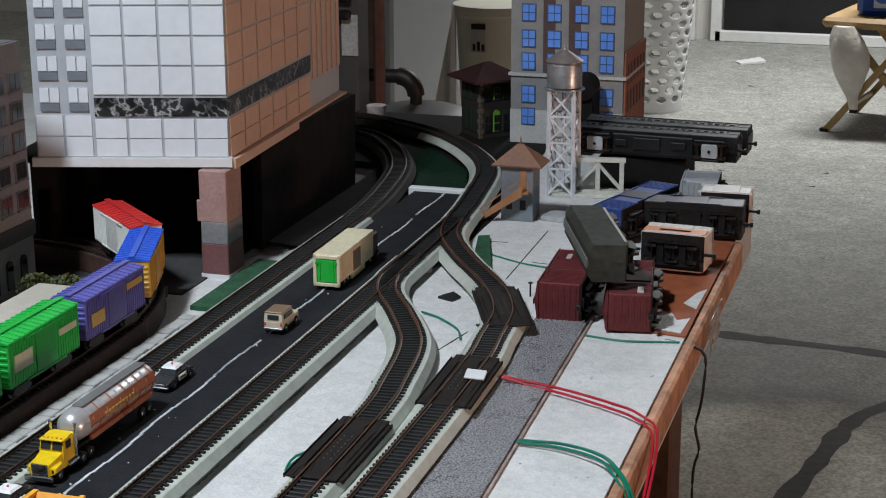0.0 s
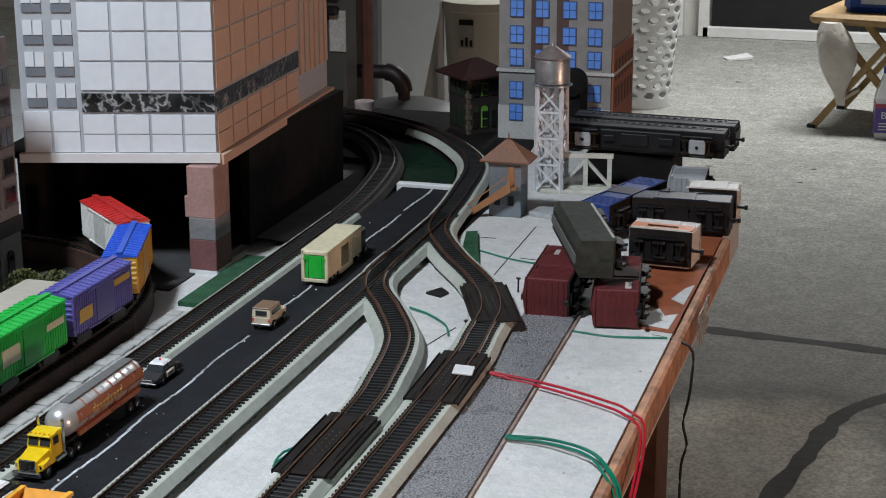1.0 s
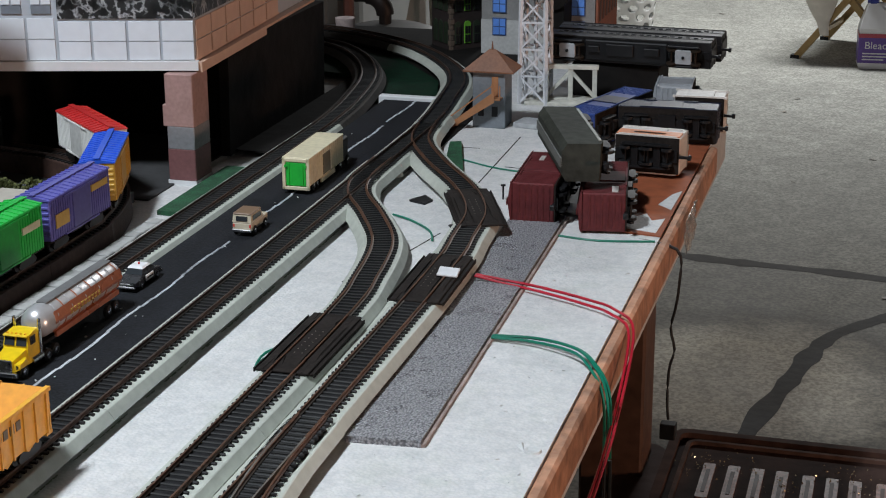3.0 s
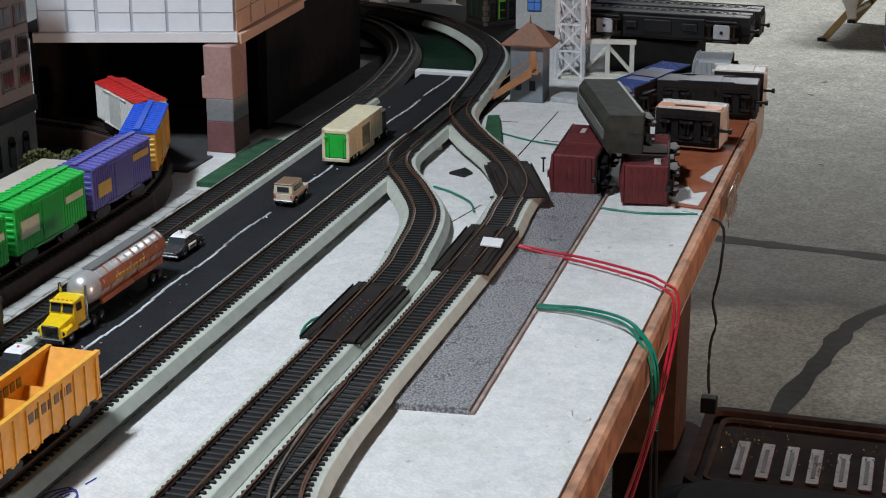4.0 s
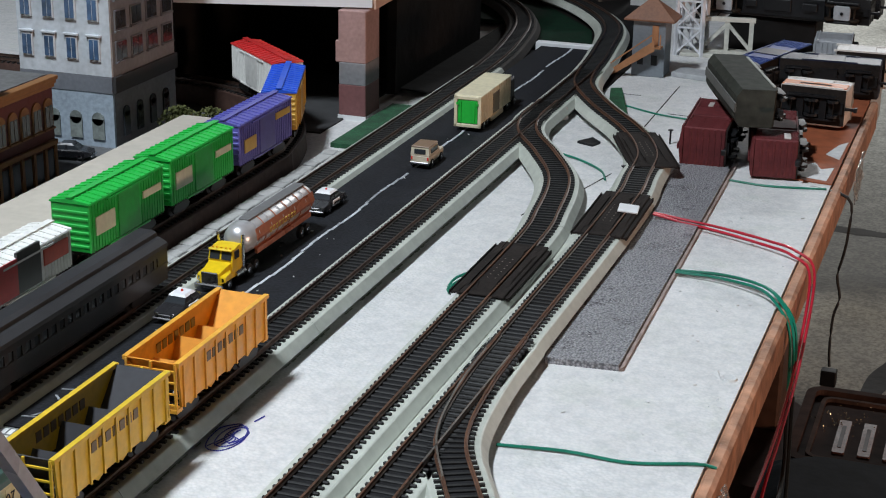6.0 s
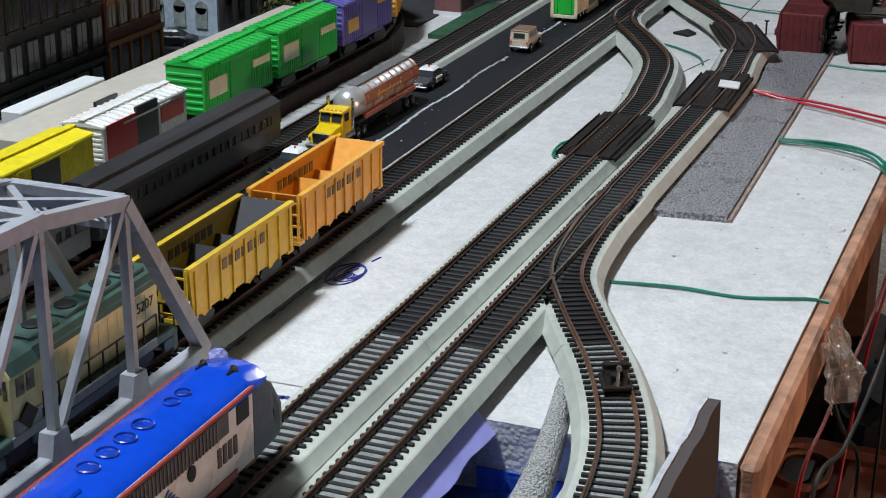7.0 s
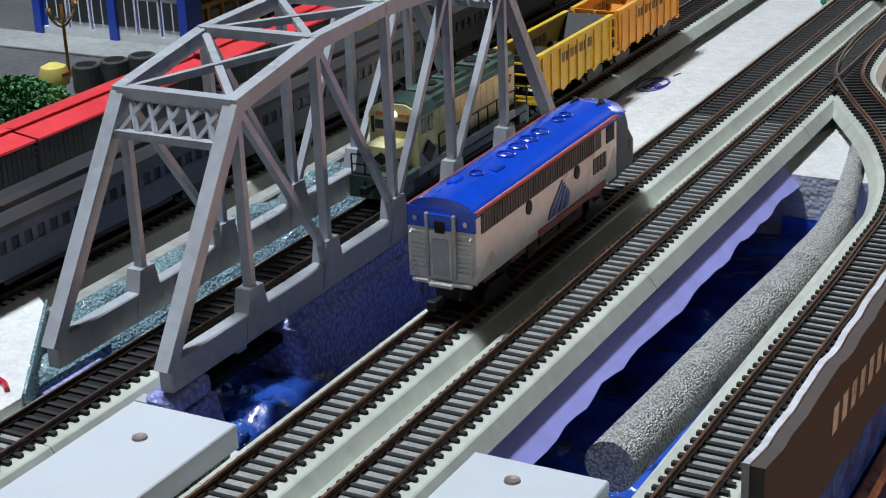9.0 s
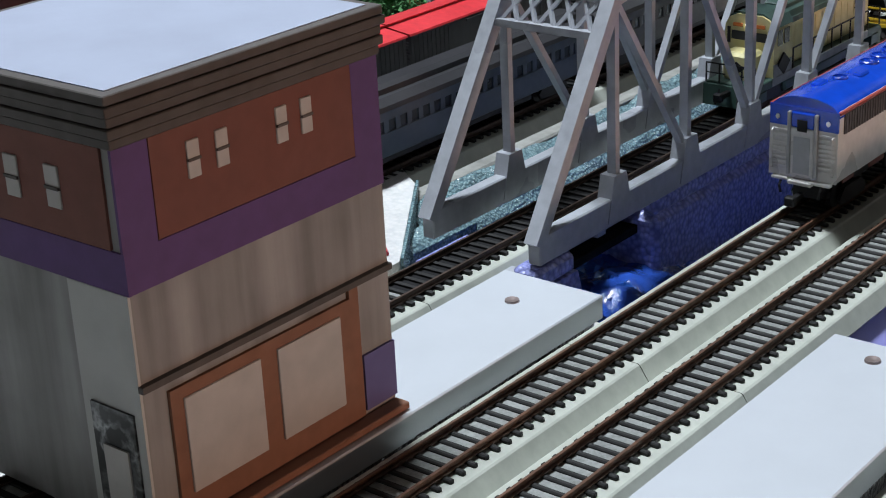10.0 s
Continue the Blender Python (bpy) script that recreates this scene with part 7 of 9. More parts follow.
mq.hull([(-0.078, 0.166, F), (-0.0195, 0.166, F), (-0.078, 0.166, 0.0152), (-0.0195, 0.166, 0.0152), (-0.078, 0.052, F), (-0.0195, 0.052, F), (-0.078, 0.052, F + 0.001), (-0.0195, 0.052, F + 0.001)])
part("card", mq, M_WHITE, mesh_)
wires_ = MB()
for k in range(17):
    t = k / 16
    wires_.bar((-0.078 + 0.058 * t, 0.165, 0.0155), (-0.078 + 0.058 * t, 0.053, F + 0.0014), 0.0005, 0.0005)
    y, z = 0.165 - 0.112 * t, 0.0155 - 0.0026 * t
    wires_.bar((-0.078, y, z), (-0.02, y, z), 0.0005, 0.0005)
tagged(part("wire_mesh", wires_, mat("mesh_grey", (0.3, 0.32, 0.33), 0.4, 0.5), mesh_), kind="stuff")
part("yellow_patch", MB().box(-0.06, -0.032, 0.056, 0.068, F + 0.0015, F + 0.0025), mat("dull_yellow", (0.45, 0.38, 0.06), 0.7), mesh_)

for x0, x1, y0, y1, hx, hy in ((0.0232, 0.0677, -0.52, -0.2945, 0.0432, -0.317), (0.1515, 0.1992, -0.52, -0.279, 0.1714, -0.292)):
    pl = thing("white_plate", "white plastic panel screwed down between the tracks", "panel", group="white panels")
    part("sheet", MB().box(x0, x1, y0, y1, 0.0135, 0.023, 0.0005), mat("white_gloss_sheet", (0.50, 0.525, 0.565), 0.35, 0, 0.02, 60, 0.02), pl)
    part("packing", MB().box(x0 + 0.002, x1 - 0.002, y0 + 0.002, y1 - 0.003, -0.0002, 0.0134), M_GFOAM, pl)
    part("screw", MB().lathe([(0.0028, 0), (0.0026, 0.0008), (0.0008, 0.0004)], (hx, hy, 0.023), 14), mat("brown_screw", (0.26, 0.21, 0.2), 0.4, 0.5), pl, "brown screw head")

whole("white_platform", MB().box(-0.279, -0.2625, 0.333, 0.4314, 0.0097, 0.032, 0.001), M_WHITE, "short white card platform beside the beige walkway", "platform", kind="structure")
wm = thing("white_bank_slab", "white foam slab with a teal edge beside the bridge", "bank", kind="structure")
part("slab", MB().prism([(-0.09, -0.22), (-0.0725, -0.2323), (-0.0205, -0.305), (-0.0205, -0.40), (-0.09, -0.40)], -0.001, 0.02, axis="z"), M_FOAM, wm)
part("teal_edge", MB().prism([(-0.0722, -0.2318), (-0.0200, -0.3048), (-0.0190, -0.3040), (-0.0712, -0.2310)], -0.04, 0.0215, axis="z"), M_ICE, wm, "pale teal cut edge")

# ink marks and dents on the foam
ink = paint("blue_ink", (0.03, 0.035, 0.25), 0.6)
sc_ = MB()
for k in range(3):
    pts = []
    for q in range(15):
        a = 2 * math.pi * q / 12 + k * 0.9
        rr = 1 - 0.22 * k + 0.16 * noise.noise(Vector((q * 0.7, k * 5.0, 0)))
        pts.append((0.0225 + 0.0088 * rr * math.cos(a) + 0.0015 * k, 0.2115 + 0.0165 * rr * math.sin(a) + 0.002 * k, F + 0.0003))
    sc_.tube(curve(pts, 0.002), 0.0004, 4)
for k in range(5):
    u = -0.006 + 0.003 * k
    sc_.tube(curve([(0.0235 + u, 0.199 + 0.002 * k, F + 0.0003), (0.0225 + u * 0.6 + 0.003, 0.2115, F + 0.0003), (0.0225 - u * 0.5, 0.223 - 0.002 * k, F + 0.0003)], 0.002), 0.0004, 4)
sc_.tube(curve([(0.0275, 0.2335, F + 0.0003), (0.0295, 0.2415, F + 0.0003)], 0.002), 0.0005, 4)
whole("ink_scribble", sc_, ink, "scribbled blue ink mark on the foam", "ink mark", kind="structure")
PLAN[0] = YARD
whole("foam_dent", MB().lathe([(0.0052, 0.0), (0.0045, 0.0012), (0.0025, 0.0003)], (0.2475, 0.392, 0.0), 12).hull([(0.236, 0.398, 0), (0.243, 0.39, 0), (0.24, 0.402, 0), (0.24, 0.397, 0.002)]), M_FOAM, "dent with raised crumbs in the foam", "dent", kind="structure", smooth=True)
crumbs = MB()
for k in range(90):
    x, y = random.uniform(0.16, 0.25), random.uniform(0.14, 0.75)
    if x < 0.19 and y > 0.37:
        continue
    r = random.uniform(0.0008, 0.0019)
    crumbs.hull([(x + r * random.uniform(-1, 1), y + r * random.uniform(-1, 1), r * random.uniform(-0.3, 0.6)) for _ in range(8)])
crumbs2 = MB()
for k in range(30):
    x, y, r = random.uniform(-0.075, -0.025), random.uniform(0.18, 1.0), random.uniform(0.0005, 0.0013)
    crumbs2.hull([(x + r * random.uniform(-1, 1), y + r * random.uniform(-1, 1), 0.0157 + r * random.uniform(-0.2, 1)) for _ in range(8)])
whole("foam_crumbs", crumbs, M_FOAM, "tiny foam crumbs scattered on foam and road", "crumbs", kind="stuff")
PLAN[0] = Matrix.Identity(4)
for a, b in (((0.0815, 1.06), (0.0838, 0.895)), ((0.037, 1.01), (0.055, 1.0098)), ((0.0818, 0.701), (0.0915, 0.749)), ((0.093, 0.952), (0.125, 0.949)), ((0.056, 0.62), (0.0625, 0.655))):
    whole("foam_seam", MB().bar((*a, F), (*b, F), 0.0009, 0.0006), M_RERAIL, "dark open seam between foam sheets", "seam", kind="structure")
whole("road_crumbs", crumbs2, M_FOAM, "tiny white foam crumbs scattered on the road", "crumbs", kind="stuff")
# turnout: closure rails, points and its switch machine
tn = thing("turnout_parts", "steel points of the branch turnout", "turnout")
for pts in ([(0.1214, 0.335), (0.1234, 0.28), (0.1324, 0.222), (0.152, 0.176)], [(0.1366, 0.33), (0.1366, 0.26), (0.1365, 0.19)]):
    part("point_rail", MB().sweep(curve(pts), [(-0.0006, ZT), (0.0006, ZT), (0.0005, ZR + 0.0002), (-0.0005, ZR + 0.0002)]), M_STEEL, tn)
sm = thing("bumper_stop", "small black coupler block standing on the branch track", "track bumper", pose(0.1998, 0.1, ZR, 0, 0, 24))
part("base", MB().box(-0.0062, 0.0062, -0.008, 0.008, -0.0006, 0.0016, 0.0005), M_RERAIL, sm)
for x in (-0.0036, 0.0036):
    part("upright", MB().hull([(x + a, y, z) for a in (-0.0011, 0.0011) for y, z in ((-0.006, 0.0016), (0.006, 0.0016), (-0.0005, 0.0095), (0.0025, 0.0095))]), M_RERAIL, sm)
part("beam", MB().box(-0.0058, 0.0058, -0.0022, 0.0008, 0.0068, 0.0098, 0.0005), M_RERAIL, sm)
part("spring_post", MB().cyl((0, -0.0062, 0.0012), (0.0006, -0.0052, 0.0072), 0.0009, 0.0006, 8), M_STEEL, sm)
part("knob", MB().lathe([(0.0012, 0), (0.0012, 0.002), (0.0005, 0.0026)], (0.001, -0.0045, 0.0082), 10, axis="y"), M_STEEL, sm)

# ---- near brick shop ----


def streaked(name, colour):
    """Printed card with faint upright streaks of wear."""
    m = mat(name, colour, 0.8, 0, 0.12, 45, 0.1)
    tree = m.node_tree
    at, mp, nz, rp, mx = (tree.nodes.new("ShaderNode" + k) for k in ("TexCoord", "Mapping", "TexNoise", "ValToRGB", "Mix"))
    mp.inputs["Scale"].default_value = (85, 85, 7)
    nz.inputs["Scale"].default_value, nz.inputs["Detail"].default_value = 1.0, 6
    tree.links.new(at.outputs["Object"], mp.inputs["Vector"])
    tree.links.new(mp.outputs["Vector"], nz.inputs["Vector"])
    tree.links.new(nz.outputs["Fac"], rp.inputs["Fac"])
    rp.color_ramp.elements[0].position, rp.color_ramp.elements[1].position = 0.36, 0.66
    rp.color_ramp.elements[0].color, rp.color_ramp.elements[1].color = (0.66, 0.65, 0.66, 1), (1.14, 1.14, 1.15, 1)
    mx.data_type, mx.blend_type = "RGBA", "MULTIPLY"
    mx.inputs[0].default_value = 1
    base = tree.nodes["Principled BSDF"].inputs["Base Color"]
    tree.links.new(base.links[0].from_socket, mx.inputs[6])
    tree.links.new(rp.outputs["Color"], mx.inputs[7])
    tree.links.new(mx.outputs[2], base)
    return m


def corner_shop():
    b = thing("paper_shop", "brown and purple paper shop with grey walls and cornice", "building")
    rb = mat("brown_red_print", (0.165, 0.058, 0.042), 0.75, 0, 0.08, 150, 0.08)
    pu = mat("purple_print", (0.105, 0.05, 0.17), 0.75, 0, 0.08, 150, 0.08)
    gw = streaked("grey_wall_print", (0.27, 0.265, 0.26))
    lg = mat("pale_grey_print", (0.42, 0.42, 0.41), 0.8, 0, 0.1, 60, 0.1)
    cor = mat("cornice_print", (0.075, 0.065, 0.06), 0.7, 0, 0.15, 150, 0.1)
    tan = mat("tan_frame_print", (0.22, 0.10, 0.06), 0.75, 0, 0.1, 150, 0.05)
    pane = mat("pale_pane_print", (0.44, 0.42, 0.40), 0.6, 0, 0.08, 100, 0)
    roof = mat("pale_blue_roof", (0.30, 0.33, 0.42), 0.7, 0, 0.05, 40, 0.05)
    x0, x1, y0, y1, zb, zt_ = -0.035, 0.0595, -0.503, -0.402, 0.0232, 0.153
    part("wall_block", MB().box(x0, x1, y0, y1, zb, 0.150), gw, b)
    part("roof", MB().box(x0 + 0.001, x1 - 0.001, y0 + 0.001, y1 - 0.001, 0.1502, 0.1535), roof, b, "pale blue-grey flat roof")
    for k in range(5):
        o = 0.0012 + 0.0007 * (k % 2) + 0.0003 * k
        z = 0.1385 + k * 0.003
        part("cornice_band", MB().box(x0 - o, x1 + o, y0 - o, y1 + o, z, z + 0.0027, 0.0003), cor, b)
    t = 0.0009
    # upper storey, street side (+x) and front (-y)
    part("brick_front", MB().box(x1 - 0.0002, x1 + t, y0 + 0.0115, y1 - 0.012, 0.1105, 0.1384), rb, b)
    part("brick_front", MB().box(x0, x1 - 0.004, y0 - t, y0 + 0.0002, 0.1105, 0.1384), rb, b)
    part("purple_band", MB().box(x1 - 0.0002, x1 + t - 0.0001, y0, y1, 0.0985, 0.1102), pu, b)
    part("purple_band", MB().box(x0, x1 + t, y0 - t + 0.0001, y0 + 0.0002, 0.0985, 0.1102), pu, b)
    for a, c in ((y0 - t, y0 + 0.0112), (y1 - 0.0118, y1)):
        part("purple_strip", MB().box(x1 - 0.0002, x1 + t - 0.0001, a, c, 0.1102, 0.1384), pu, b)
    for y in (-0.477, -0.4665, -0.4435, -0.4335):
        w = part("sash_window", MB().box(x1, x1 + t + 0.0006, y - 0.0022, y + 0.0022, 0.1235, 0.1340, 0.0002), pane, b)
        part("meeting_rail", MB().box(x1 + t, x1 + t + 0.001, y - 0.0022, y + 0.0022, 0.1283, 0.1291), cor, w)
    for x in (-0.018, 0.002, 0.0185, 0.0355):
        w = part("sash_window", MB().box(x - 0.0028, x + 0.0028, y0 - t - 0.0006, y0, 0.1185, 0.1305, 0.0002), pane, b)
        part("meeting_rail", MB().box(x - 0.0028, x + 0.0028, y0 - t - 0.001, y0 - t, 0.1238, 0.1247), cor, w)
    # ground storey
    part("string_course", MB().box(x1, x1 + 0.002, y0 - 0.001, y1, 0.0705, 0.0725), cor, b)
    part("pale_front", MB().box(x1 - 0.024, x1 + 0.0002, y0 - t, y0, zb, 0.0984), lg, b)
    part("tile_arch", MB().box(x1 - 0.0205, x1 - 0.003, y0 - 0.0016, y0 - 0.0006, zb, 0.063), M_MARBLE, b)
    part("door", MB().box(x1 - 0.0165, x1 - 0.0065, y0 - 0.0022, y0 - 0.0014, zb, 0.051), pane, b)
    part("shop_frame", MB().box(x1, x1 + 0.0012, -0.4945, -0.4215, zb + 0.003, 0.0672).box(x1, x1 + 0.0012, -0.4215, -0.4175, zb + 0.003, 0.0700), tan, b)
    for a, c in ((-0.490, -0.4605), (-0.4535, -0.4265)):
        part("shop_window", MB().box(x1 + 0.0008, x1 + 0.0019, a, c, 0.034, 0.0635, 0.0002), pane, b)
    part("purple_patch", MB().box(x1, x1 + 0.001, -0.4165, y1, zb + 0.004, 0.046), mat("violet_print", (0.12, 0.11, 0.28), 0.75, 0, 0.05, 150, 0), b)
    part("kerb", MB().box(x1 + 0.0003, x1 + 0.006, y0, y1, zb, zb + 0.0025, 0.0004), tan, b)
    return b


corner_shop()

# ---- town along the walkway ----


def facade_house(name, label, x1, y0, y1, z1, wall, trim, rows, per, winh, glass=(0.03, 0.035, 0.04), depth=0.09, zb=0.0, cornice=True, arch=False, shop=None, front=None):
    """A town house with its street wall at x1, facing +x: storeys of framed windows, cornice and roof."""
    b = thing(name, label, "building", group="town buildings")
    wm, tm = mat(name + "_wall_%d" % int(1000 * (y0 + 2)), wall, 0.75, 0, 0.12, 260, 0.15), mat(name + "_trim_%d" % int(1000 * (y0 + 2)), trim, 0.7, 0, 0.1, 260, 0.1)
    gm = mat("shop_glass_%d" % int(100 * sum(glass)), glass, 0.15, 0, 0.2, 80, 0)
    x0 = x1 - depth
    part("wall_block", MB().box(x0, x1, y0, y1, zb, z1), wm, b)
    part("roof", MB().box(x0 + 0.001, x1 - 0.003, y0 + 0.001, y1 - 0.001, z1 - 0.004, z1 + 0.0006), mat("tar_roof", (0.10, 0.10, 0.10), 0.9, 0, 0.2, 200, 0.1), b)
    if cornice:
        for k, o in enumerate((0.002, 0.0038, 0.0055)):
            part("cornice", MB().box(x1 - 0.002, x1 + o, y0 - 0.001, y1 + 0.001, z1 - 0.009 + k * 0.0032, z1 - 0.006 + k * 0.0032, 0.0004), tm, b)
    w = (y1 - y0) / per
    for r in rows:
        for k in range(per):
            yc = y0 + w * (k + 0.5)
            hw = w * 0.3
            wd = part("window", MB().box(x1 - 0.0005, x1 + 0.0012, yc - hw - 0.0012, yc + hw + 0.0012, r - winh / 2 - 0.0012, r + winh / 2 + 0.0012, 0.0003), tm, b)
            part("pane", MB().box(x1 + 0.0006, x1 + 0.0016, yc - hw, yc - 0.0004, r - winh / 2, r + winh / 2), gm, wd)
            part("pane", MB().box(x1 + 0.0006, x1 + 0.0016, yc + 0.0004, yc + hw, r - winh / 2, r + winh / 2), gm, wd)
            part("sill", MB().box(x1 - 0.0005, x1 + 0.0024, yc - hw - 0.002, yc + hw + 0.002, r - winh / 2 - 0.0026, r - winh / 2 - 0.0012), tm, wd)
            if arch:
                part("arch", MB().lathe([(hw + 0.0012, 0), (hw + 0.0012, 0.0014), (hw * 0.6, 0.0016)], (x1 - 0.0002, yc, r + winh / 2), 14, axis="x"), tm, wd)
    if shop:
        part("shop_beam", MB().box(x1 - 0.001, x1 + 0.003, y0, y1, shop - 0.003, shop + 0.001, 0.0004), tm, b)
        m = max(3, per)
        for k in range(m + 1):
            yc = y0 + (y1 - y0) * k / m
            yc = min(max(yc, y0 + 0.002), y1 - 0.002)
            part("shop_post", MB().box(x1 - 0.0005, x1 + 0.002, yc - 0.0016, yc + 0.0016, zb, shop - 0.003), tm, b)
            if k < m:
                part("shop_pane", MB().box(x1 - 0.0004, x1 + 0.0009, yc + 0.003, yc + (y1 - y0) / m - 0.003, zb + 0.006, shop - 0.006), gm, b)
    return b


WK = 0.0
# ornate grey stone block: street side, and the end wall coloured paler as lit
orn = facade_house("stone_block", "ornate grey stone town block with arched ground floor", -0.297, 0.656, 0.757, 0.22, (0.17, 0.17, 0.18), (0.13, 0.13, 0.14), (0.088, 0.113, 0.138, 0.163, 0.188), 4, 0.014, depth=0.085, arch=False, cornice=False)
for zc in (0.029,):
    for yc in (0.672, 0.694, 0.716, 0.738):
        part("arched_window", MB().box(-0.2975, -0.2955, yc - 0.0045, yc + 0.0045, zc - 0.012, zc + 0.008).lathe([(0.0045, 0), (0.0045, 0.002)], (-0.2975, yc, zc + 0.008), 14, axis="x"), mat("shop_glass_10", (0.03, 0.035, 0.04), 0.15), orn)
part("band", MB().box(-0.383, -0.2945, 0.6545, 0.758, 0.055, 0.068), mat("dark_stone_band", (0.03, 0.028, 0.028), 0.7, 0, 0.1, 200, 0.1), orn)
pale = mat("lit_stone_front", (0.46, 0.49, 0.52), 0.7, 0, 0.12, 220, 0.2)
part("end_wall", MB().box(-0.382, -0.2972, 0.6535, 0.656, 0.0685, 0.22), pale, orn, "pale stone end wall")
part("end_base", MB().box(-0.382, -0.2972, 0.6535, 0.656, 0.0, 0.0545), mat("lit_blue_grey_stone", (0.30, 0.36, 0.42), 0.7, 0, 0.15, 260, 0.25), orn)
part("end_band", MB().box(-0.382, -0.2972, 0.6530, 0.6545, 0.0548, 0.0682), mat("lit_band_grey", (0.14, 0.15, 0.17), 0.7), orn)
wblue = mat("end_window_blue", (0.06, 0.11, 0.2), 0.2, 0, 0.3, 120, 0)
for k in range(4):
    xc = -0.3115 - k * 0.0205
    for zc in (0.09, 0.122, 0.154, 0.186):
        wd = part("window", MB().box(xc - 0.0052, xc + 0.0052, 0.6520, 0.6537, zc - 0.0095, zc + 0.0095, 0.0004), pale, orn)
        part("pane", MB().box(xc - 0.004, xc - 0.0004, 0.6514, 0.6524, zc - 0.008, zc + 0.008).box(xc + 0.0004, xc + 0.004, 0.6514, 0.6524, zc - 0.008, zc + 0.008), wblue, wd)
        part("hood", MB().box(xc - 0.0068, xc + 0.0068, 0.6508, 0.6536, zc + 0.0102, zc + 0.0122, 0.0004), pale, wd)
    part("arched_window", MB().box(xc - 0.0055, xc + 0.0055, 0.6522, 0.654, 0.016, 0.033).lathe([(0.0055, 0), (0.0055, 0.0017)], (xc, 0.6522, 0.033), 16, axis="y"), mat("arch_glass", (0.16, 0.18, 0.17), 0.2, 0, 0.4, 200, 0), orn)
facade_house("maroon_shop_house", "maroon town house with gold arched windows and shop front", -0.301, 0.494, 0.572, 0.088, (0.075, 0.016, 0.016), (0.20, 0.09, 0.03), (0.058,), 5, 0.016, glass=(0.05, 0.03, 0.02), arch=True, shop=0.038)
facade_house("black_warehouse", "near-black town house with tall windows", -0.302, 0.335, 0.493, 0.13, (0.012, 0.012, 0.014), (0.018, 0.018, 0.02), (0.05, 0.082, 0.112), 8, 0.02, glass=(0.02, 0.022, 0.026), shop=0.03)
facade_house("dark_red_shop_house", "dark red town house with tall storeys", -0.299, 0.272, 0.333, 0.12, (0.07, 0.014, 0.018), (0.055, 0.015, 0.018), (0.05, 0.08, 0.106), 3, 0.018, glass=(0.03, 0.025, 0.02), shop=0.03)
facade_house("ochre_shop_house", "ochre and olive town house with wooden shop front", -0.300, 0.165, 0.27, 0.085, (0.055, 0.04, 0.018), (0.20, 0.10, 0.025), (0.058,), 6, 0.018, glass=(0.03, 0.03, 0.015), shop=0.036)


def diner():
    b = thing("corner_diner", "blue and white corner shop with large paned windows", "building", group="town buildings")
    bl, wh = paint("diner_blue", (0.015, 0.06, 0.42), 0.5), mat("diner_white", (0.66, 0.68, 0.7), 0.6, 0, 0.05, 200, 0.05)
    x0, x1, y0, y1, zb, z1 = -0.40, -0.272, 0.1425, 0.158, 0.02, 0.07
    part("wall_block", MB().box(x0, x1, y0 + 0.001, y1, zb, z1), bl, b)
    part("base", MB().box(x0, x1 + 0.001, y0 - 0.0005, y0 + 0.001, zb, zb + 0.006), wh, b)
    part("fascia", MB().box(x0, x1 + 0.001, y0 - 0.001, y0 + 0.001, 0.052, 0.058), wh, b)
    for k in range(6):
        x = x1 - 0.012 - k * 0.0195
        w = part("shop_window", MB().box(x - 0.0088, x + 0.0088, y0 - 0.0004, y0 + 0.0012, zb + 0.006, 0.052), wh, b)
        part("pane", MB().box(x - 0.0072, x - 0.0008, y0 - 0.001, y0 - 0.0002, zb + 0.011, 0.0495).box(x + 0.0008, x + 0.0072, y0 - 0.001, y0 - 0.0002, zb + 0.011, 0.0495), M_GLASSD, w)
    for x in (x1 - 0.0015, x1 - 0.06, x0 + 0.003):
        part("pier", MB().box(x - 0.004, x + 0.0025, y0 - 0.003, y0 + 0.0005, zb, z1), bl, b)
    part("upper_band", MB().box(x0, x1 - 0.004, y0 - 0.0016, y0 + 0.001, 0.0625, 0.0665), wh, b)
    part("roof", MB().box(x0 - 0.001, x1 + 0.002, y0 - 0.003, y1 + 0.001, z1, z1 + 0.003), wh, b)
    return b


whole("town_base", MB().box(-0.62, -0.186, -0.35, 0.118, 0.0, 0.0195, 0.001), mat("asphalt_card", (0.075, 0.078, 0.082), 0.85, 0, 0.2, 200, 0.2), "dark grey street board of the town", "street", kind="structure")
whole("town_base", MB().box(-0.62, -0.187, 0.1185, 0.655, 0.0, 0.0096).box(-0.30, -0.187, 0.6552, 0.785, 0.0, 0.0096), MATS["asphalt_card"], "dark grey street board of the town", "street", kind="structure")
whole("town_kerb", MB().box(-0.45, -0.2665, 0.104, 0.1415, 0.0195, 0.0212, 0.0004), mat("dull_pavement", (0.24, 0.25, 0.25), 0.85, 0, 0.15, 200, 0.2), "pale pavement in front of the corner shop", "pavement", kind="structure")
diner()


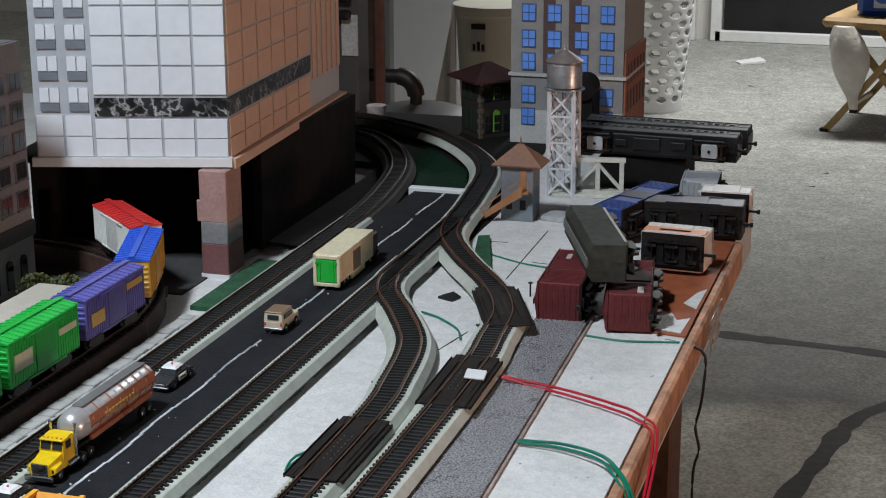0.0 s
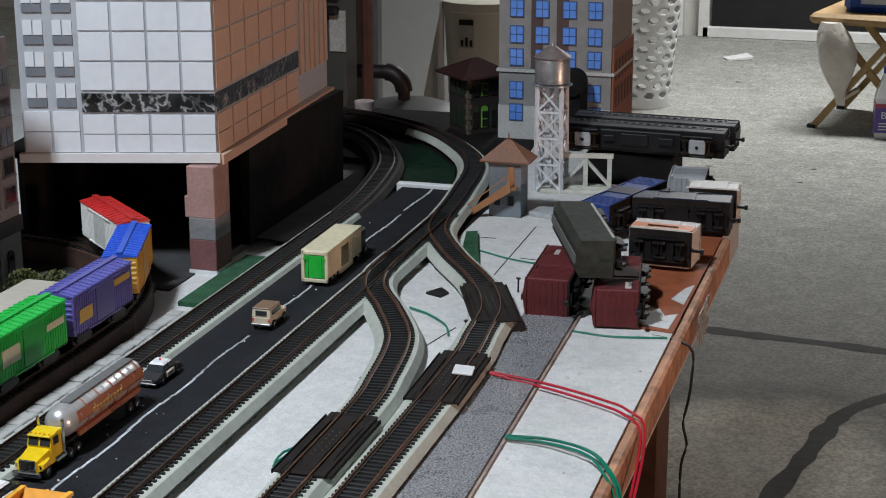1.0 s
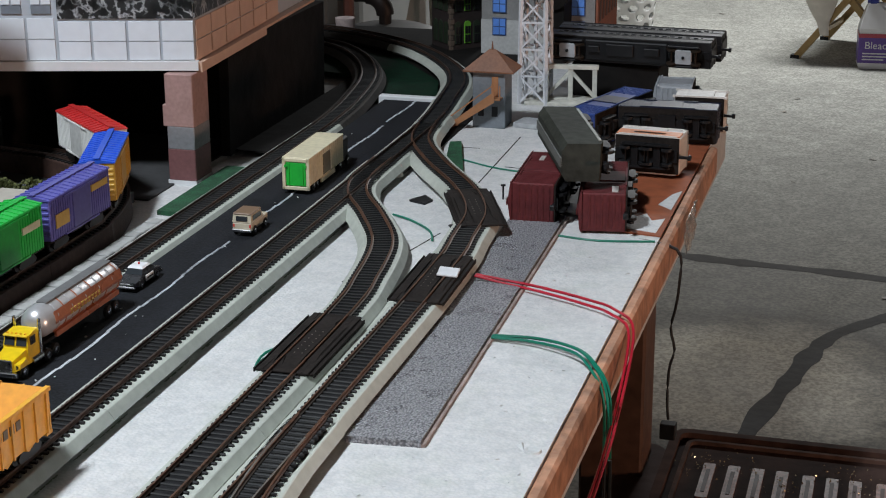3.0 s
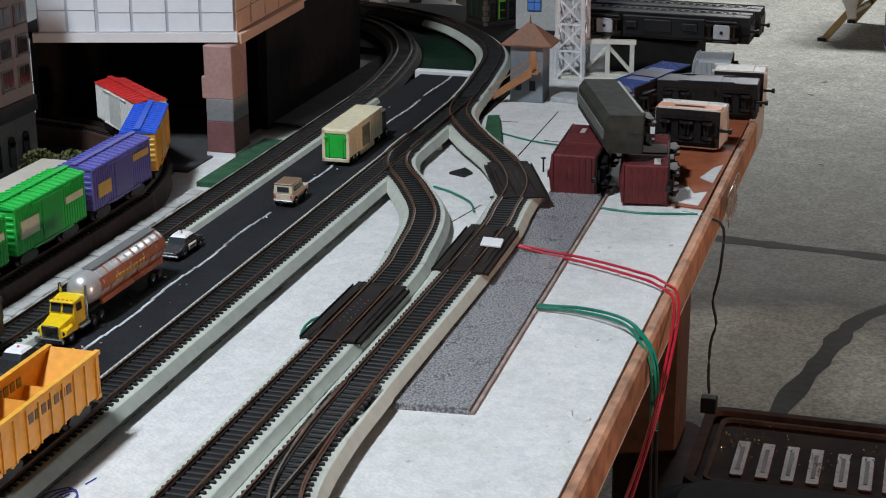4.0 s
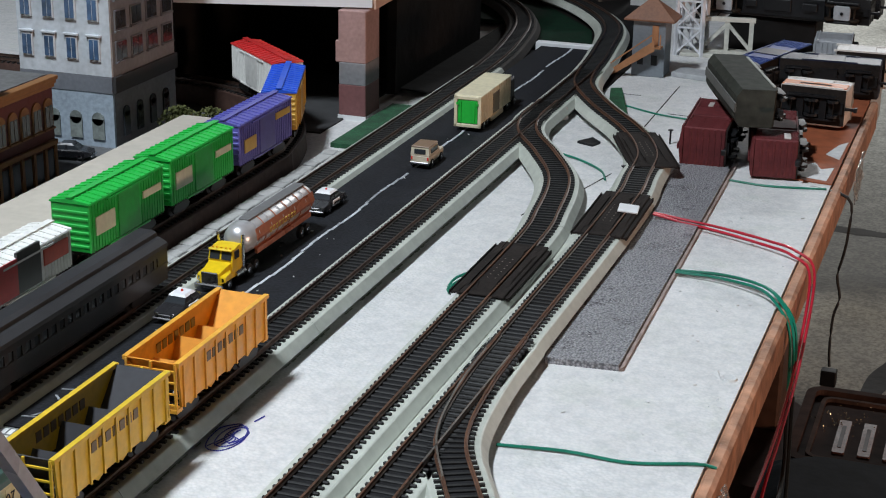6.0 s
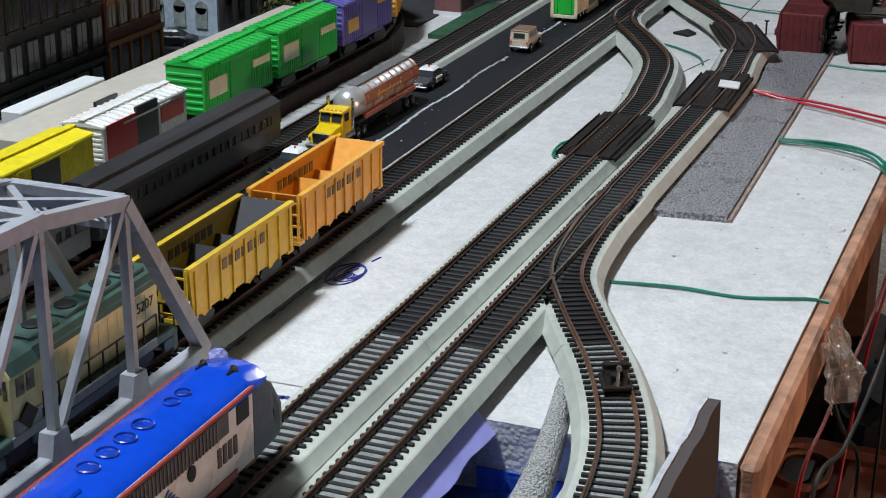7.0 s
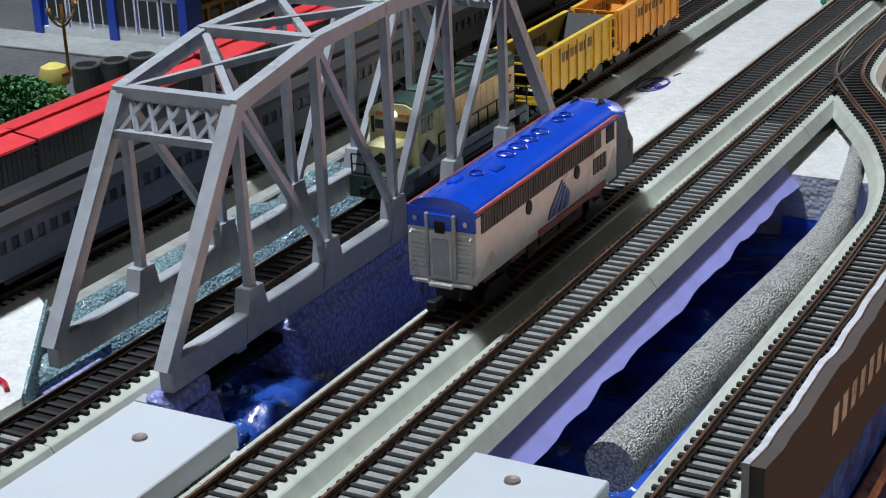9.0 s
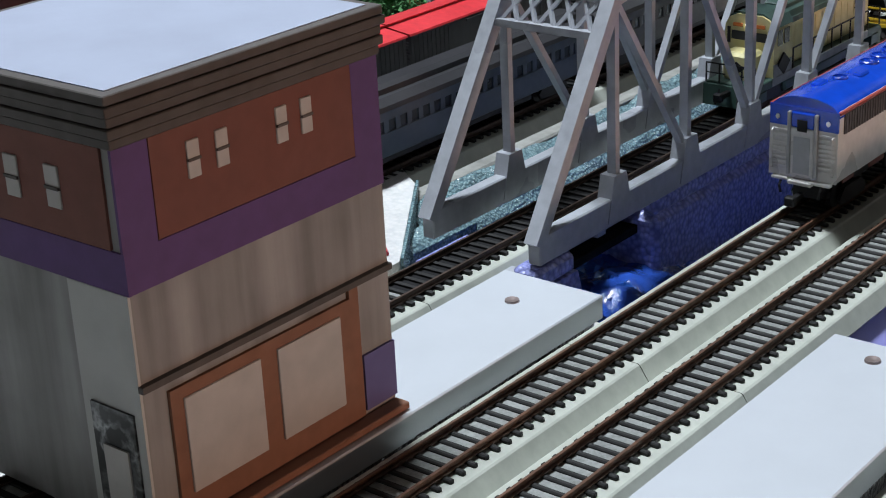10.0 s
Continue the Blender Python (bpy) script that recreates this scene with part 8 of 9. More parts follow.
def brick_house():
    b = thing("red_brick_house", "deep red brick house with tall white sash windows", "building", group="town buildings")
    rb = mat("deep_red_brick", (0.10, 0.017, 0.014), 0.7, 0, 0.15, 500, 0.2)
    wh = mat("cream_sash", (0.46, 0.44, 0.38), 0.6, 0, 0.06, 200, 0.05)
    x0, x1, y0, y1, zb, z1 = -0.47, -0.293, -0.20, -0.028, 0.0196, 0.11
    part("wall_block", MB().box(x0, x1, y0, y1, zb, z1), rb, b)
    part("bay", MB().box(x1, x1 + 0.008, -0.115, -0.078, zb, z1), rb, b)
    part("plinth", MB().box(x0, x1 + 0.0015, y0, y1 + 0.0015, zb, zb + 0.006, 0.0004), mat("plinth_grey", (0.2, 0.2, 0.2), 0.8), b)
    part("parapet", MB().box(x0, x1 + 0.003, y0, y1 + 0.003, z1, z1 + 0.005, 0.0006), wh, b)
    for y in (-0.18, -0.15, -0.052):
        for zc in (0.05, 0.09):
            w = part("sash_window", MB().box(x1 - 0.0004, x1 + 0.0015, y - 0.0092, y + 0.0092, zc - 0.0145, zc + 0.0145, 0.0004), wh, b)
            for k in range(4):
                part("pane", MB().box(x1 + 0.001, x1 + 0.002, y - 0.0075 + k * 0.0039, y - 0.0045 + k * 0.0039, zc - 0.011, zc + 0.012), M_GLASSD, w)
            part("sill", MB().box(x1 - 0.0004, x1 + 0.003, y - 0.0105, y + 0.0105, zc - 0.0165, zc - 0.0145), wh, w)
    for x in (-0.31, -0.335, -0.36, -0.385):
        w = part("sash_window", MB().box(x - 0.008, x + 0.008, y1 - 0.0004, y1 + 0.0015, 0.036, 0.064, 0.0004), wh, b)
        part("pane", MB().box(x - 0.0062, x - 0.0006, y1 + 0.001, y1 + 0.002, 0.04, 0.061).box(x + 0.0006, x + 0.0062, y1 + 0.001, y1 + 0.002, 0.04, 0.061), M_GLASSD, w)
    part("door", MB().box(x1 + 0.0076, x1 + 0.0092, -0.103, -0.09, zb + 0.004, 0.052), M_BLACK, b)
    stp = MB()
    for k in range(3):
        stp.box(x1 + 0.006, x1 + 0.02 - k * 0.004, -0.11, -0.083, zb + k * 0.003, zb + (k + 1) * 0.003)
    part("steps", stp, mat("step_grey", (0.4, 0.42, 0.44), 0.8), b)
    return b


brick_house()


def foliage(label, m, rx, ry, h, n, col, name):
    """A shrub: stems and a crown of many small leaf clumps."""
    t = thing("shrub", label, "shrub", m, "shrubs")
    stem = MB()
    for k in range(6):
        a = 2 * math.pi * k / 6
        stem.cyl((0.15 * rx * math.cos(a), 0.15 * ry * math.sin(a), 0), (0.6 * rx * math.cos(a), 0.6 * ry * math.sin(a), h * 0.65), 0.0009, 0.0004, 5)
    part("stems", stem, mat("twig", (0.1, 0.06, 0.03), 0.8), t)
    cr = MB()
    for k in range(n):
        u, v, w = random.gauss(0, 0.45), random.gauss(0, 0.45), random.uniform(0.1, 1)
        s = math.sqrt(max(0.05, 1 - (w - 0.35) ** 2 * 1.3))
        c = Vector((rx * max(-1, min(1, u)) * s, ry * max(-1, min(1, v)) * s, h * w * (1 - 0.25 * (u * u + v * v))))
        c.z = max(0.001, c.z)
        d = Vector((random.uniform(-1, 1), random.uniform(-1, 1), random.uniform(-0.3, 1))).normalized()
        e = d.orthogonal().normalized()
        f = d.cross(e)
        r = random.uniform(0.0012, 0.0026)
        cr.add([c + d * r, c + e * r * 0.7, c - d * r * 0.6, c - e * r * 0.7, c + f * r * 0.5], [(0, 1, 4), (1, 2, 4), (2, 3, 4), (3, 0, 4), (0, 3, 2, 1)])
    tagged(part("crown", cr, mat(name, col, 0.8, 0, 0.5, 300, 0.2), t), kind="stuff")
    return t


foliage("bushy dark green shrub beside the red brick house", pose(-0.252, -0.048, 0.0196), 0.022, 0.04, 0.032, 2200, (0.045, 0.15, 0.045), "leaf_dark")
foliage("low mossy shrub by the walkway's end", pose(-0.243, 0.72, 0.0097), 0.022, 0.012, 0.024, 500, (0.09, 0.10, 0.03), "leaf_moss")
foliage("low mossy shrub by the walkway's end", pose(-0.274, 0.722, 0.0097), 0.02, 0.01, 0.022, 500, (0.09, 0.10, 0.03), "leaf_moss")
for k in range(3):
    x, y = -0.283 + 0.009 * k, 0.034 + 0.0155 * k
    bn = thing("barrel", "dark grey round barrel by the street", "barrel", pose(x + 0.012, y + 0.004, 0.0196), "street barrels")
    part("drum", MB().lathe([(0.0078, 0), (0.0086, 0.001), (0.0086, 0.0155), (0.008, 0.0165)], (0, 0, 0), 18), mat("barrel_grey", (0.05, 0.052, 0.05), 0.6, 0, 0.1, 200, 0.05), bn)
    part("lid", MB().lathe([(0.0065, 0), (0.0062, 0.0008)], (0, 0, 0.016), 18), M_BLACK, bn)
yb = thing("yellow_bin", "pale yellow domed litter bin on a stand", "litter bin", pose(-0.2785, 0.018, 0.0196))
part("dome", MB().lathe([(0.004, 0.006), (0.0085, 0.009), (0.0092, 0.014), (0.0075, 0.0195), (0.003, 0.0215)], (0, 0, 0), 18), paint("pale_yellow", (0.62, 0.52, 0.14)), yb, smooth=True)
part("stand", MB().box(-0.003, 0.003, -0.006, 0.006, 0, 0.007, 0.0005), paint("pale_yellow", (0.62, 0.52, 0.14)), yb)
part("red_mark", MB().box(0.0088, 0.0094, -0.0035, 0.0035, 0.0145, 0.0165), paint("beacon_red", (0.6, 0.04, 0.03)), yb)
gl_ = thing("street_lamp", "gold toy street lamp with curved arms", "street lamp", pose(-0.306, 0.062, 0.0196))
gm_ = mat("gold_plastic", (0.35, 0.2, 0.05), 0.35, 0.6, 0.1, 200, 0)
part("pole", MB().cyl((0, 0, 0), (0, 0, 0.045), 0.0012, 0.0009, 8).cyl((0, 0, 0), (0, 0, 0.003), 0.0035, 0.002, 10), gm_, gl_)
for s in (-1, 1):
    for r in (0.006, 0.012):
        part("arm", MB().tube([(0, s * r * math.sin(a) * 1.0, 0.032 - r * 0.4 * math.cos(2 * a) + 0.004) for a in [math.pi * i / 20 for i in range(11)]], 0.0007, 6), gm_, gl_)
    part("lamp_cup", MB().lathe([(0.0008, 0), (0.002, 0.002), (0.0016, 0.004)], (0, s * 0.012, 0.041), 8), gm_, gl_)
sedan("yellow toy taxi on the town street", pose(-0.2765, 0.216, 0.0098, 0, 0, -8), (0.70, 0.55, 0.02), (0.70, 0.55, 0.02), "taxi_yellow", False)
sedan("dark toy sedan parked by the stone block", pose(-0.318, 0.615, 0.0098, 0, 0, -75), (0.015, 0.015, 0.018), (0.015, 0.015, 0.018), "dark_sedan", False)
sedan("white toy sedan parked by the dark houses", pose(-0.2885, 0.36, 0.0098, 0, 0, 0), (0.6, 0.62, 0.6), (0.6, 0.62, 0.6), "white_sedan", False)

# red wire lying on the white bank, and the crossing mark at the road's end
wire("short red wire lying beside the bridge", M_RED, 0.0011, [(-0.085, -0.285, 0.021), (-0.055, -0.293, 0.0212), (-0.033, -0.2995, 0.0212), (-0.026, -0.307, 0.0208)])

# dark ink smears along the foam's near edge
sm_ = MB()
for k in range(22):
    x = 0.030 + 0.0018 * k
    w = 0.0011 + 0.0012 * abs(noise.noise(Vector((k * 0.9, 3.3, 0))))
    sm_.box(x, x + 0.0014 + 0.002 * (k % 3 == 0), 0.0655 + 0.003 * noise.noise(Vector((k * 0.4, 1.1, 0))) - w, 0.0655 + 0.003 * noise.noise(Vector((k * 0.4, 1.1, 0))) + w, F - 0.0002, F + 0.00025)
whole("ink_smear", sm_, ink, "smudged dark blue ink along the foam edge", "ink mark", kind="structure")

# grey-green grime where the roadbeds meet the foam
grime = mat("grey_green_grime", (0.22, 0.25, 0.20), 0.85, 0, 0.4, 260, 0.1)
for x0, ya, yb, sgn in ((0.0742, 0.09, 0.60, -1), (0.0122, 0.10, 1.0, 1), (0.1432, 0.40, 0.60, 1)):
    gr_ = MB()
    y = ya
    k = 0
    while y < yb:
        n_ = noise.noise(Vector((k * 0.37, x0 * 90, 0)))
        d_ = 0.006 + 0.008 * abs(noise.noise(Vector((k * 0.9, 7.0, 0))))
        if n_ > -0.12:
            w = 0.0006 + 0.0022 * max(0.0, n_ + 0.1)
            xa, xb = sorted((x0, x0 + sgn * w))
            gr_.prism([(xa, y), (xb, y + d_ * 0.2), (xb, y + d_ * 0.8), (xa, y + d_)], F - 0.0002, F + 0.00022, axis="z")
        y += d_
        k += 1
    whole("grime_line", gr_, grime, "grey-green grime along the foot of a roadbed", "grime", kind="structure")
# ---- garage beyond the table ----
dr = thing("door_1", "dark glass sliding door in a white frame", "door", kind="structure")
part("door_glass", MB().box(-0.56, 1.4, 7.26, 7.29, -0.70, 1.25), mat("night_glass", (0.006, 0.006, 0.007), 0.15, 0, 0.2, 5, 0), dr)
WF = mat("white_door_frame", (0.66, 0.66, 0.64), 0.5, 0, 0.05, 30, 0.02)
part("bottom_rail", MB().box(-0.6, 1.45, 7.235, 7.285, -0.75, -0.70, 0.004), WF, dr)
part("jamb", MB().box(-0.62, -0.57, 7.235, 7.2995, -0.75, 1.3, 0.004), WF, dr)
part("jamb", MB().box(-0.72, -0.69, 7.225, 7.2995, -0.75, 1.3, 0.004), WF, dr)
part("head_rail", MB().box(-0.62, 1.45, 7.235, 7.2995, 1.25, 1.32, 0.004), WF, dr)


def hamper(m):
    h = thing("laundry_basket", "tall white plastic basket with rows of oval holes", "basket", m)
    v, f = [], []
    rows, cols, H = 108, 120, 0.62
    rad = lambda t: 0.115 + 0.055 * t
    for i in range(rows + 1):
        for j in range(cols):
            a = 2 * math.pi * j / cols
            v.append((rad(i / rows) * math.cos(a), rad(i / rows) * math.sin(a), H * i / rows))
    for i in range(rows):
        for j in range(cols):
            r, k = divmod(i, 6)
            jj = (j + (5 if r % 2 else 0)) % 10
            if 0 < r < 17 and ((jj - 4.5) / 3.3) ** 2 + ((k - 2.5) / 1.9) ** 2 < 1:
                continue
            f.append((i * cols + j, i * cols + (j + 1) % cols, (i + 1) * cols + (j + 1) % cols, (i + 1) * cols + j))
    me = MB().add(v, f)
    ob = part("shell", me, mat("basket_white", (0.74, 0.74, 0.73), 0.45, 0, 0.03, 40, 0.02), h, smooth=True)
    so = ob.modifiers.new("thickness", "SOLIDIFY")
    so.thickness = 0.003
    part("rim", MB().lathe([(0.165, 0), (0.18, 0.002), (0.18, 0.016), (0.165, 0.018)], (0, 0, H - 0.01), 40), MATS["basket_white"], h)
    part("bottom", MB().lathe([(0.02, 0.0), (0.113, 0.0), (0.113, 0.006), (0.02, 0.006)], (0, 0, 0), 40), MATS["basket_white"], h)
    return h


hamper(pose(-0.60, 5.55, -0.75))
ch = thing("folding_chair", "tan metal folding chair with padded seat", "chair", pose(0.25, 5.45, -0.75, 0, 0, -12))
TM = mat("tan_chair_metal", (0.36, 0.24, 0.10), 0.4, 0.3, 0.1, 60, 0.05)
part("seat", MB().box(-0.19, 0.2, -0.2, 0.2, 0.36, 0.395, 0.012), mat("tan_seat", (0.40, 0.26, 0.12), 0.6, 0, 0.1, 60, 0.05), ch)
for s in (-1, 1):
    part("front_leg", MB().bar((-0.16, s * 0.185, 0.0), (0.13, s * 0.185, 0.37), 0.022, 0.022, (0, 1, 0)), TM, ch)
    part("rear_leg", MB().bar((0.2, s * 0.165, 0.0), (-0.12, s * 0.165, 0.36), 0.022, 0.022, (0, 1, 0)), TM, ch)
    part("back_post", MB().bar((0.13, s * 0.185, 0.37), (0.22, s * 0.185, 0.8), 0.022, 0.022, (0, 1, 0)), TM, ch)
    part("foot", MB().box(-0.175, -0.145, s * 0.185 - 0.014, s * 0.185 + 0.014, 0.0, 0.012), M_BLACK, ch)
part("backrest", MB().box(0.19, 0.215, -0.18, 0.18, 0.6, 0.8, 0.01), TM, ch)
part("cross_bar", MB().bar((-0.1, -0.185, 0.08), (-0.1, 0.185, 0.08), 0.014, 0.014), TM, ch)
bk = thing("detergent_tub", "blue plastic tub with a printed label on the chair", "tub", pose(0.25, 5.42, -0.353))
part("tub_body", MB().box(-0.115, 0.13, -0.09, 0.09, 0.0, 0.15, 0.02), paint("tub_blue", (0.012, 0.06, 0.32), 0.35), bk)
part("tub_lid", MB().box(-0.12, 0.135, -0.095, 0.095, 0.15, 0.17, 0.006), paint("tub_blue", (0.012, 0.06, 0.32)), bk)
part("label_patch", MB().box(-0.06, 0.10, -0.0925, -0.0895, 0.03, 0.13), paint("label_pale", (0.5, 0.56, 0.66)), bk)
part("label_emblem", MB().lathe([(0.035, 0), (0.03, 0.002)], (-0.03, -0.0955, 0.08), 20, axis="y"), paint("label_blue", (0.05, 0.12, 0.5)), bk)
bag = MB()
v, f = [], []
for i in range(13):
    t = i / 12
    for j in range(20):
        a = 2 * math.pi * j / 20
        r = (0.035 + 0.055 * math.sin(math.pi * min(1, t * 1.15))) * (1 + 0.18 * math.sin(3 * a + 4 * t)) * (1 - 0.55 * t)
        v.append((r * math.cos(a) * 0.9 + 0.05 * t, r * math.sin(a) * 0.6, 0.28 * (1 - t)))
for i in range(12):
    for j in range(20):
        f.append((i * 20 + j, i * 20 + (j + 1) % 20, (i + 1) * 20 + (j + 1) % 20, (i + 1) * 20 + j))
f.append(tuple(range(20)))
f.append(tuple(range(240, 260)))
whole("plastic_bag", bag.add(v, f), mat("bag_white", (0.62, 0.58, 0.52), 0.35, 0, 0.1, 30, 0.4), "white plastic bag hanging from the chair", "bag", pose(0.10, 5.26, -0.66, 0, 0, 0), smooth=True)
jug = thing("bleach_jug", "white plastic bleach jug with blue cap and purple label", "jug", pose(0.325, 5.22, -0.75, 0, 0, 6))
JW = mat("jug_white", (0.74, 0.75, 0.77), 0.35, 0, 0.03, 40, 0.02)
part("jug_body", MB().hull([(x, y, z) for x in (-0.062, 0.062) for y in (-0.045, 0.045) for z in (0.008, 0.135)] + [(x * 0.95, y * 0.95, 0) for x in (-0.062, 0.062) for y in (-0.045, 0.045)] + [(-0.022 + dx, dy, 0.215) for dx in (-0.016, 0.016) for dy in (-0.016, 0.016)] + [(-0.05, -0.03, 0.175), (-0.05, 0.03, 0.175), (0.03, -0.025, 0.18), (0.03, 0.025, 0.18)]), JW, jug)
part("handle", MB().tube([(0.0 + 0.052 * math.sin(a), 0, 0.165 + 0.042 * math.cos(a)) for a in [math.pi * i / 16 * 1.1 - 0.1 for i in range(17)]], 0.011, 8), JW, jug, smooth=True)
part("cap", MB().lathe([(0.019, 0), (0.019, 0.022), (0.016, 0.025)], (-0.022, 0, 0.214), 18), paint("cap_blue", (0.015, 0.03, 0.25)), jug, "dark blue cap")
part("label_wrap", MB().box(-0.0635, 0.0635, -0.0465, 0.0465, 0.02, 0.118), paint("label_purple", (0.10, 0.05, 0.28)), jug, "purple wrap label")
part("label_strip", MB().box(-0.0638, 0.0638, -0.0468, 0.0468, 0.105, 0.118), paint("strip_red", (0.4, 0.05, 0.08)), jug)
tx = bpy.data.curves.new("label_word", "FONT")
tx.body, tx.size, tx.extrude, tx.align_x = "Bleach", 0.034, 0.0003, "CENTER"
ob = new("label_word", tx)
ob.data.materials.append(M_WHITE)
ob.parent = jug
ob.matrix_basis = pose(0.0, -0.0475, 0.068, 90, 0, 0)
for k in range(3):
    part("label_bar", MB().box(-0.05, 0.02 + 0.01 * k, -0.0472, -0.0465, 0.03 + k * 0.01, 0.034 + k * 0.01), M_WHITE, jug)

# cream tub, heater and pipes
tb = thing("cream_tub", "large cream plastic waste tub with a product label", "tub", pose(-0.905, 4.5, -0.75))
CT = mat("cream_plastic", (0.55, 0.53, 0.45), 0.5, 0, 0.04, 20, 0.02)
part("tub_wall", MB().lathe([(0.10, 0.0), (0.125, 0.48), (0.135, 0.485), (0.135, 0.51), (0.12, 0.512)], (0, 0, 0), 28), CT, tb, smooth=True)
part("tub_label", MB().box(-0.045, 0.0, -0.1268, -0.1215, 0.375, 0.46), mat("label_print", (0.34, 0.33, 0.31), 0.6), tb, "printed product label")
part("tub_label_head", MB().box(-0.045, 0.0, -0.1272, -0.1255, 0.445, 0.462), M_BLACK, tb)
for k in range(3):
    part("label_bar", MB().box(-0.04 + 0.014 * k, -0.031 + 0.014 * k, -0.1272, -0.1262, 0.38, 0.40 + 0.008 * (k == 1)), M_BLACK, tb)
LN = mat("cloudy_liner", (0.62, 0.61, 0.57), 0.3, 0, 0.06, 30, 0.3)
part("plastic_liner", MB().hull([(-0.128, -0.03, 0.508), (-0.120, -0.03, 0.508), (-0.205, -0.05, 0.10), (-0.115, -0.06, 0.10), (-0.128, -0.022, 0.508), (-0.205, -0.042, 0.10), (-0.115, -0.052, 0.10)]), LN, tb, "cloudy plastic liner flaring out of the tub")
part("liner_fold", MB().hull([(-0.122, -0.075, 0.508), (-0.114, -0.075, 0.508), (-0.128, -0.085, 0.10), (-0.098, -0.095, 0.10), (-0.118, -0.068, 0.508), (-0.112, -0.078, 0.10)]), mat("liner_white", (0.8, 0.8, 0.8), 0.25, 0, 0.06, 30, 0.3), tb)
ap = thing("white_appliance", "tall white enamel appliance standing by the wall", "appliance", pose(-1.19, 4.98, -0.75, 0, 0, 32))
part("case", MB().box(-0.22, 0.22, 0.0, 0.4, 0.02, 1.5, 0.012), mat("enamel_white", (0.78, 0.79, 0.82), 0.4, 0, 0.03, 20, 0.02), ap)
part("plinth", MB().box(-0.21, 0.21, 0.02, 0.39, 0.0, 0.0195), M_BLACK, ap)
cab = thing("furnace_cabinet", "grey-green furnace cabinet with a paper notice", "furnace")
part("case", MB().box(-1.1, -0.526, 2.2, 2.26, -0.75, 0.75, 0.004), mat("furnace_grey", (0.06, 0.06, 0.055), 0.6, 0, 0.1, 20, 0.05), cab)
part("notice", MB().box(-0.553, -0.524, 2.196, 2.1995, -0.028, 0.042), mat("notice_paper", (0.38, 0.38, 0.36), 0.8, 0, 0.2, 200, 0), cab, "pale printed notice")
for k in range(2):
    part("louvre", MB().box(-0.62, -0.535, 2.18, 2.2, 0.035 + k * 0.03, 0.05 + k * 0.03, 0.003), M_BLACK, cab)
whole("rust_post", MB().box(-0.4444, -0.4285, 2.05, 2.066, -0.75, 0.9, 0.004), mat("rust_brown", (0.09, 0.03, 0.02), 0.6, 0.2, 0.2, 40, 0.1), "slim rust-brown steel support post", "post")
whole("brown_partition", MB().box(-1.62, -1.345, 4.95, 5.0, -0.75, 1.0, 0.004), mat("brown_partition_board", (0.15, 0.115, 0.105), 0.7, 0, 0.12, 20, 0.05), "dull brown partition board beside the water heater", "partition", kind="structure")
pp = thing("black_pipe", "black iron pipe with an elbow and flange", "pipe")
IR = mat("black_iron", (0.025, 0.02, 0.019), 0.5, 0.4, 0.2, 60, 0.1)
part("pipe_run", MB().tube([(-0.60, 2.3, -0.078), (-0.55, 2.3, -0.078), (-0.49, 2.3, -0.078), (-0.476, 2.3, -0.079)], 0.0125, 14), IR, pp, smooth=True)
part("elbow", MB().tube([(-0.486 + 0.032 * math.sin(a), 2.3, -0.111 + 0.033 * math.cos(a)) for a in [math.pi / 2 * i / 8 for i in range(9)]] , 0.0155, 14), IR, pp, smooth=True)
part("drop", MB().cyl((-0.454, 2.3, -0.11), (-0.454, 2.3, -0.15), 0.011, n=14), IR, pp)
part("flange", MB().cyl((-0.454, 2.3, -0.131), (-0.454, 2.3, -0.137), 0.0175, n=18), IR, pp)
whole("steel_tank", MB().lathe([(0.12, -0.6), (0.12, -0.04), (0.1, -0.018), (0.06, -0.004), (0.02, 0.0)], (0, 0, 0), 32), mat("tank_grey_steel", (0.13, 0.125, 0.12), 0.5, 0.2, 0.08, 40, 0.03), "grey steel pressure tank with domed top", "tank", pose(-0.447, 2.3, -0.126), smooth=True)
PLAN[0] = YARD
whole("paint_cup", MB().lathe([(0.011, 0), (0.013, 0.022)], (0, 0, 0), 18), mat("cup_print", (0.5, 0.4, 0.38), 0.6, 0, 0.3, 90, 0), "small printed paper cup on a ledge", "cup", pose(-0.2625, 1.545, 0.0))
whole("amber_jar", MB().lathe([(0.01, 0), (0.011, 0.02), (0.006, 0.026), (0.006, 0.03)], (0, 0, 0), 16), mat("amber_glass", (0.35, 0.10, 0.03), 0.2, 0, 0.2, 90, 0), "small amber jar near the track loop", "jar", pose(-0.325, 1.55, 0.0))

PLAN[0] = Matrix.Identity(4)
# floor: cracks, stains, papers
CK = mat("crack_dark", (0.03, 0.026, 0.022), 0.85, 0, 0.3, 40, 0.2)


def floor_strip(pts, w, label, m, cat="crack"):
    path = curve(pts, 0.03)
    v, f = [], []
    for i, p in enumerate(path):
        d = (path[min(i + 1, len(path) - 1)] - path[max(0, i - 1)]).normalized()
        s = Vector((d.y, -d.x, 0))
        a = w * (0.55 + 0.7 * abs(noise.noise(Vector((i * 0.35, w * 90, 0)))))
        v += [(p.x + s.x * a, p.y + s.y * a, -0.7495), (p.x - s.x * a, p.y - s.y * a, -0.7495)]
    f = [(2 * i, 2 * i + 1, 2 * i + 3, 2 * i + 2) for i in range(len(path) - 1)]
    whole("floor_crack", MB().add(v, f), m, label, cat, kind="structure")


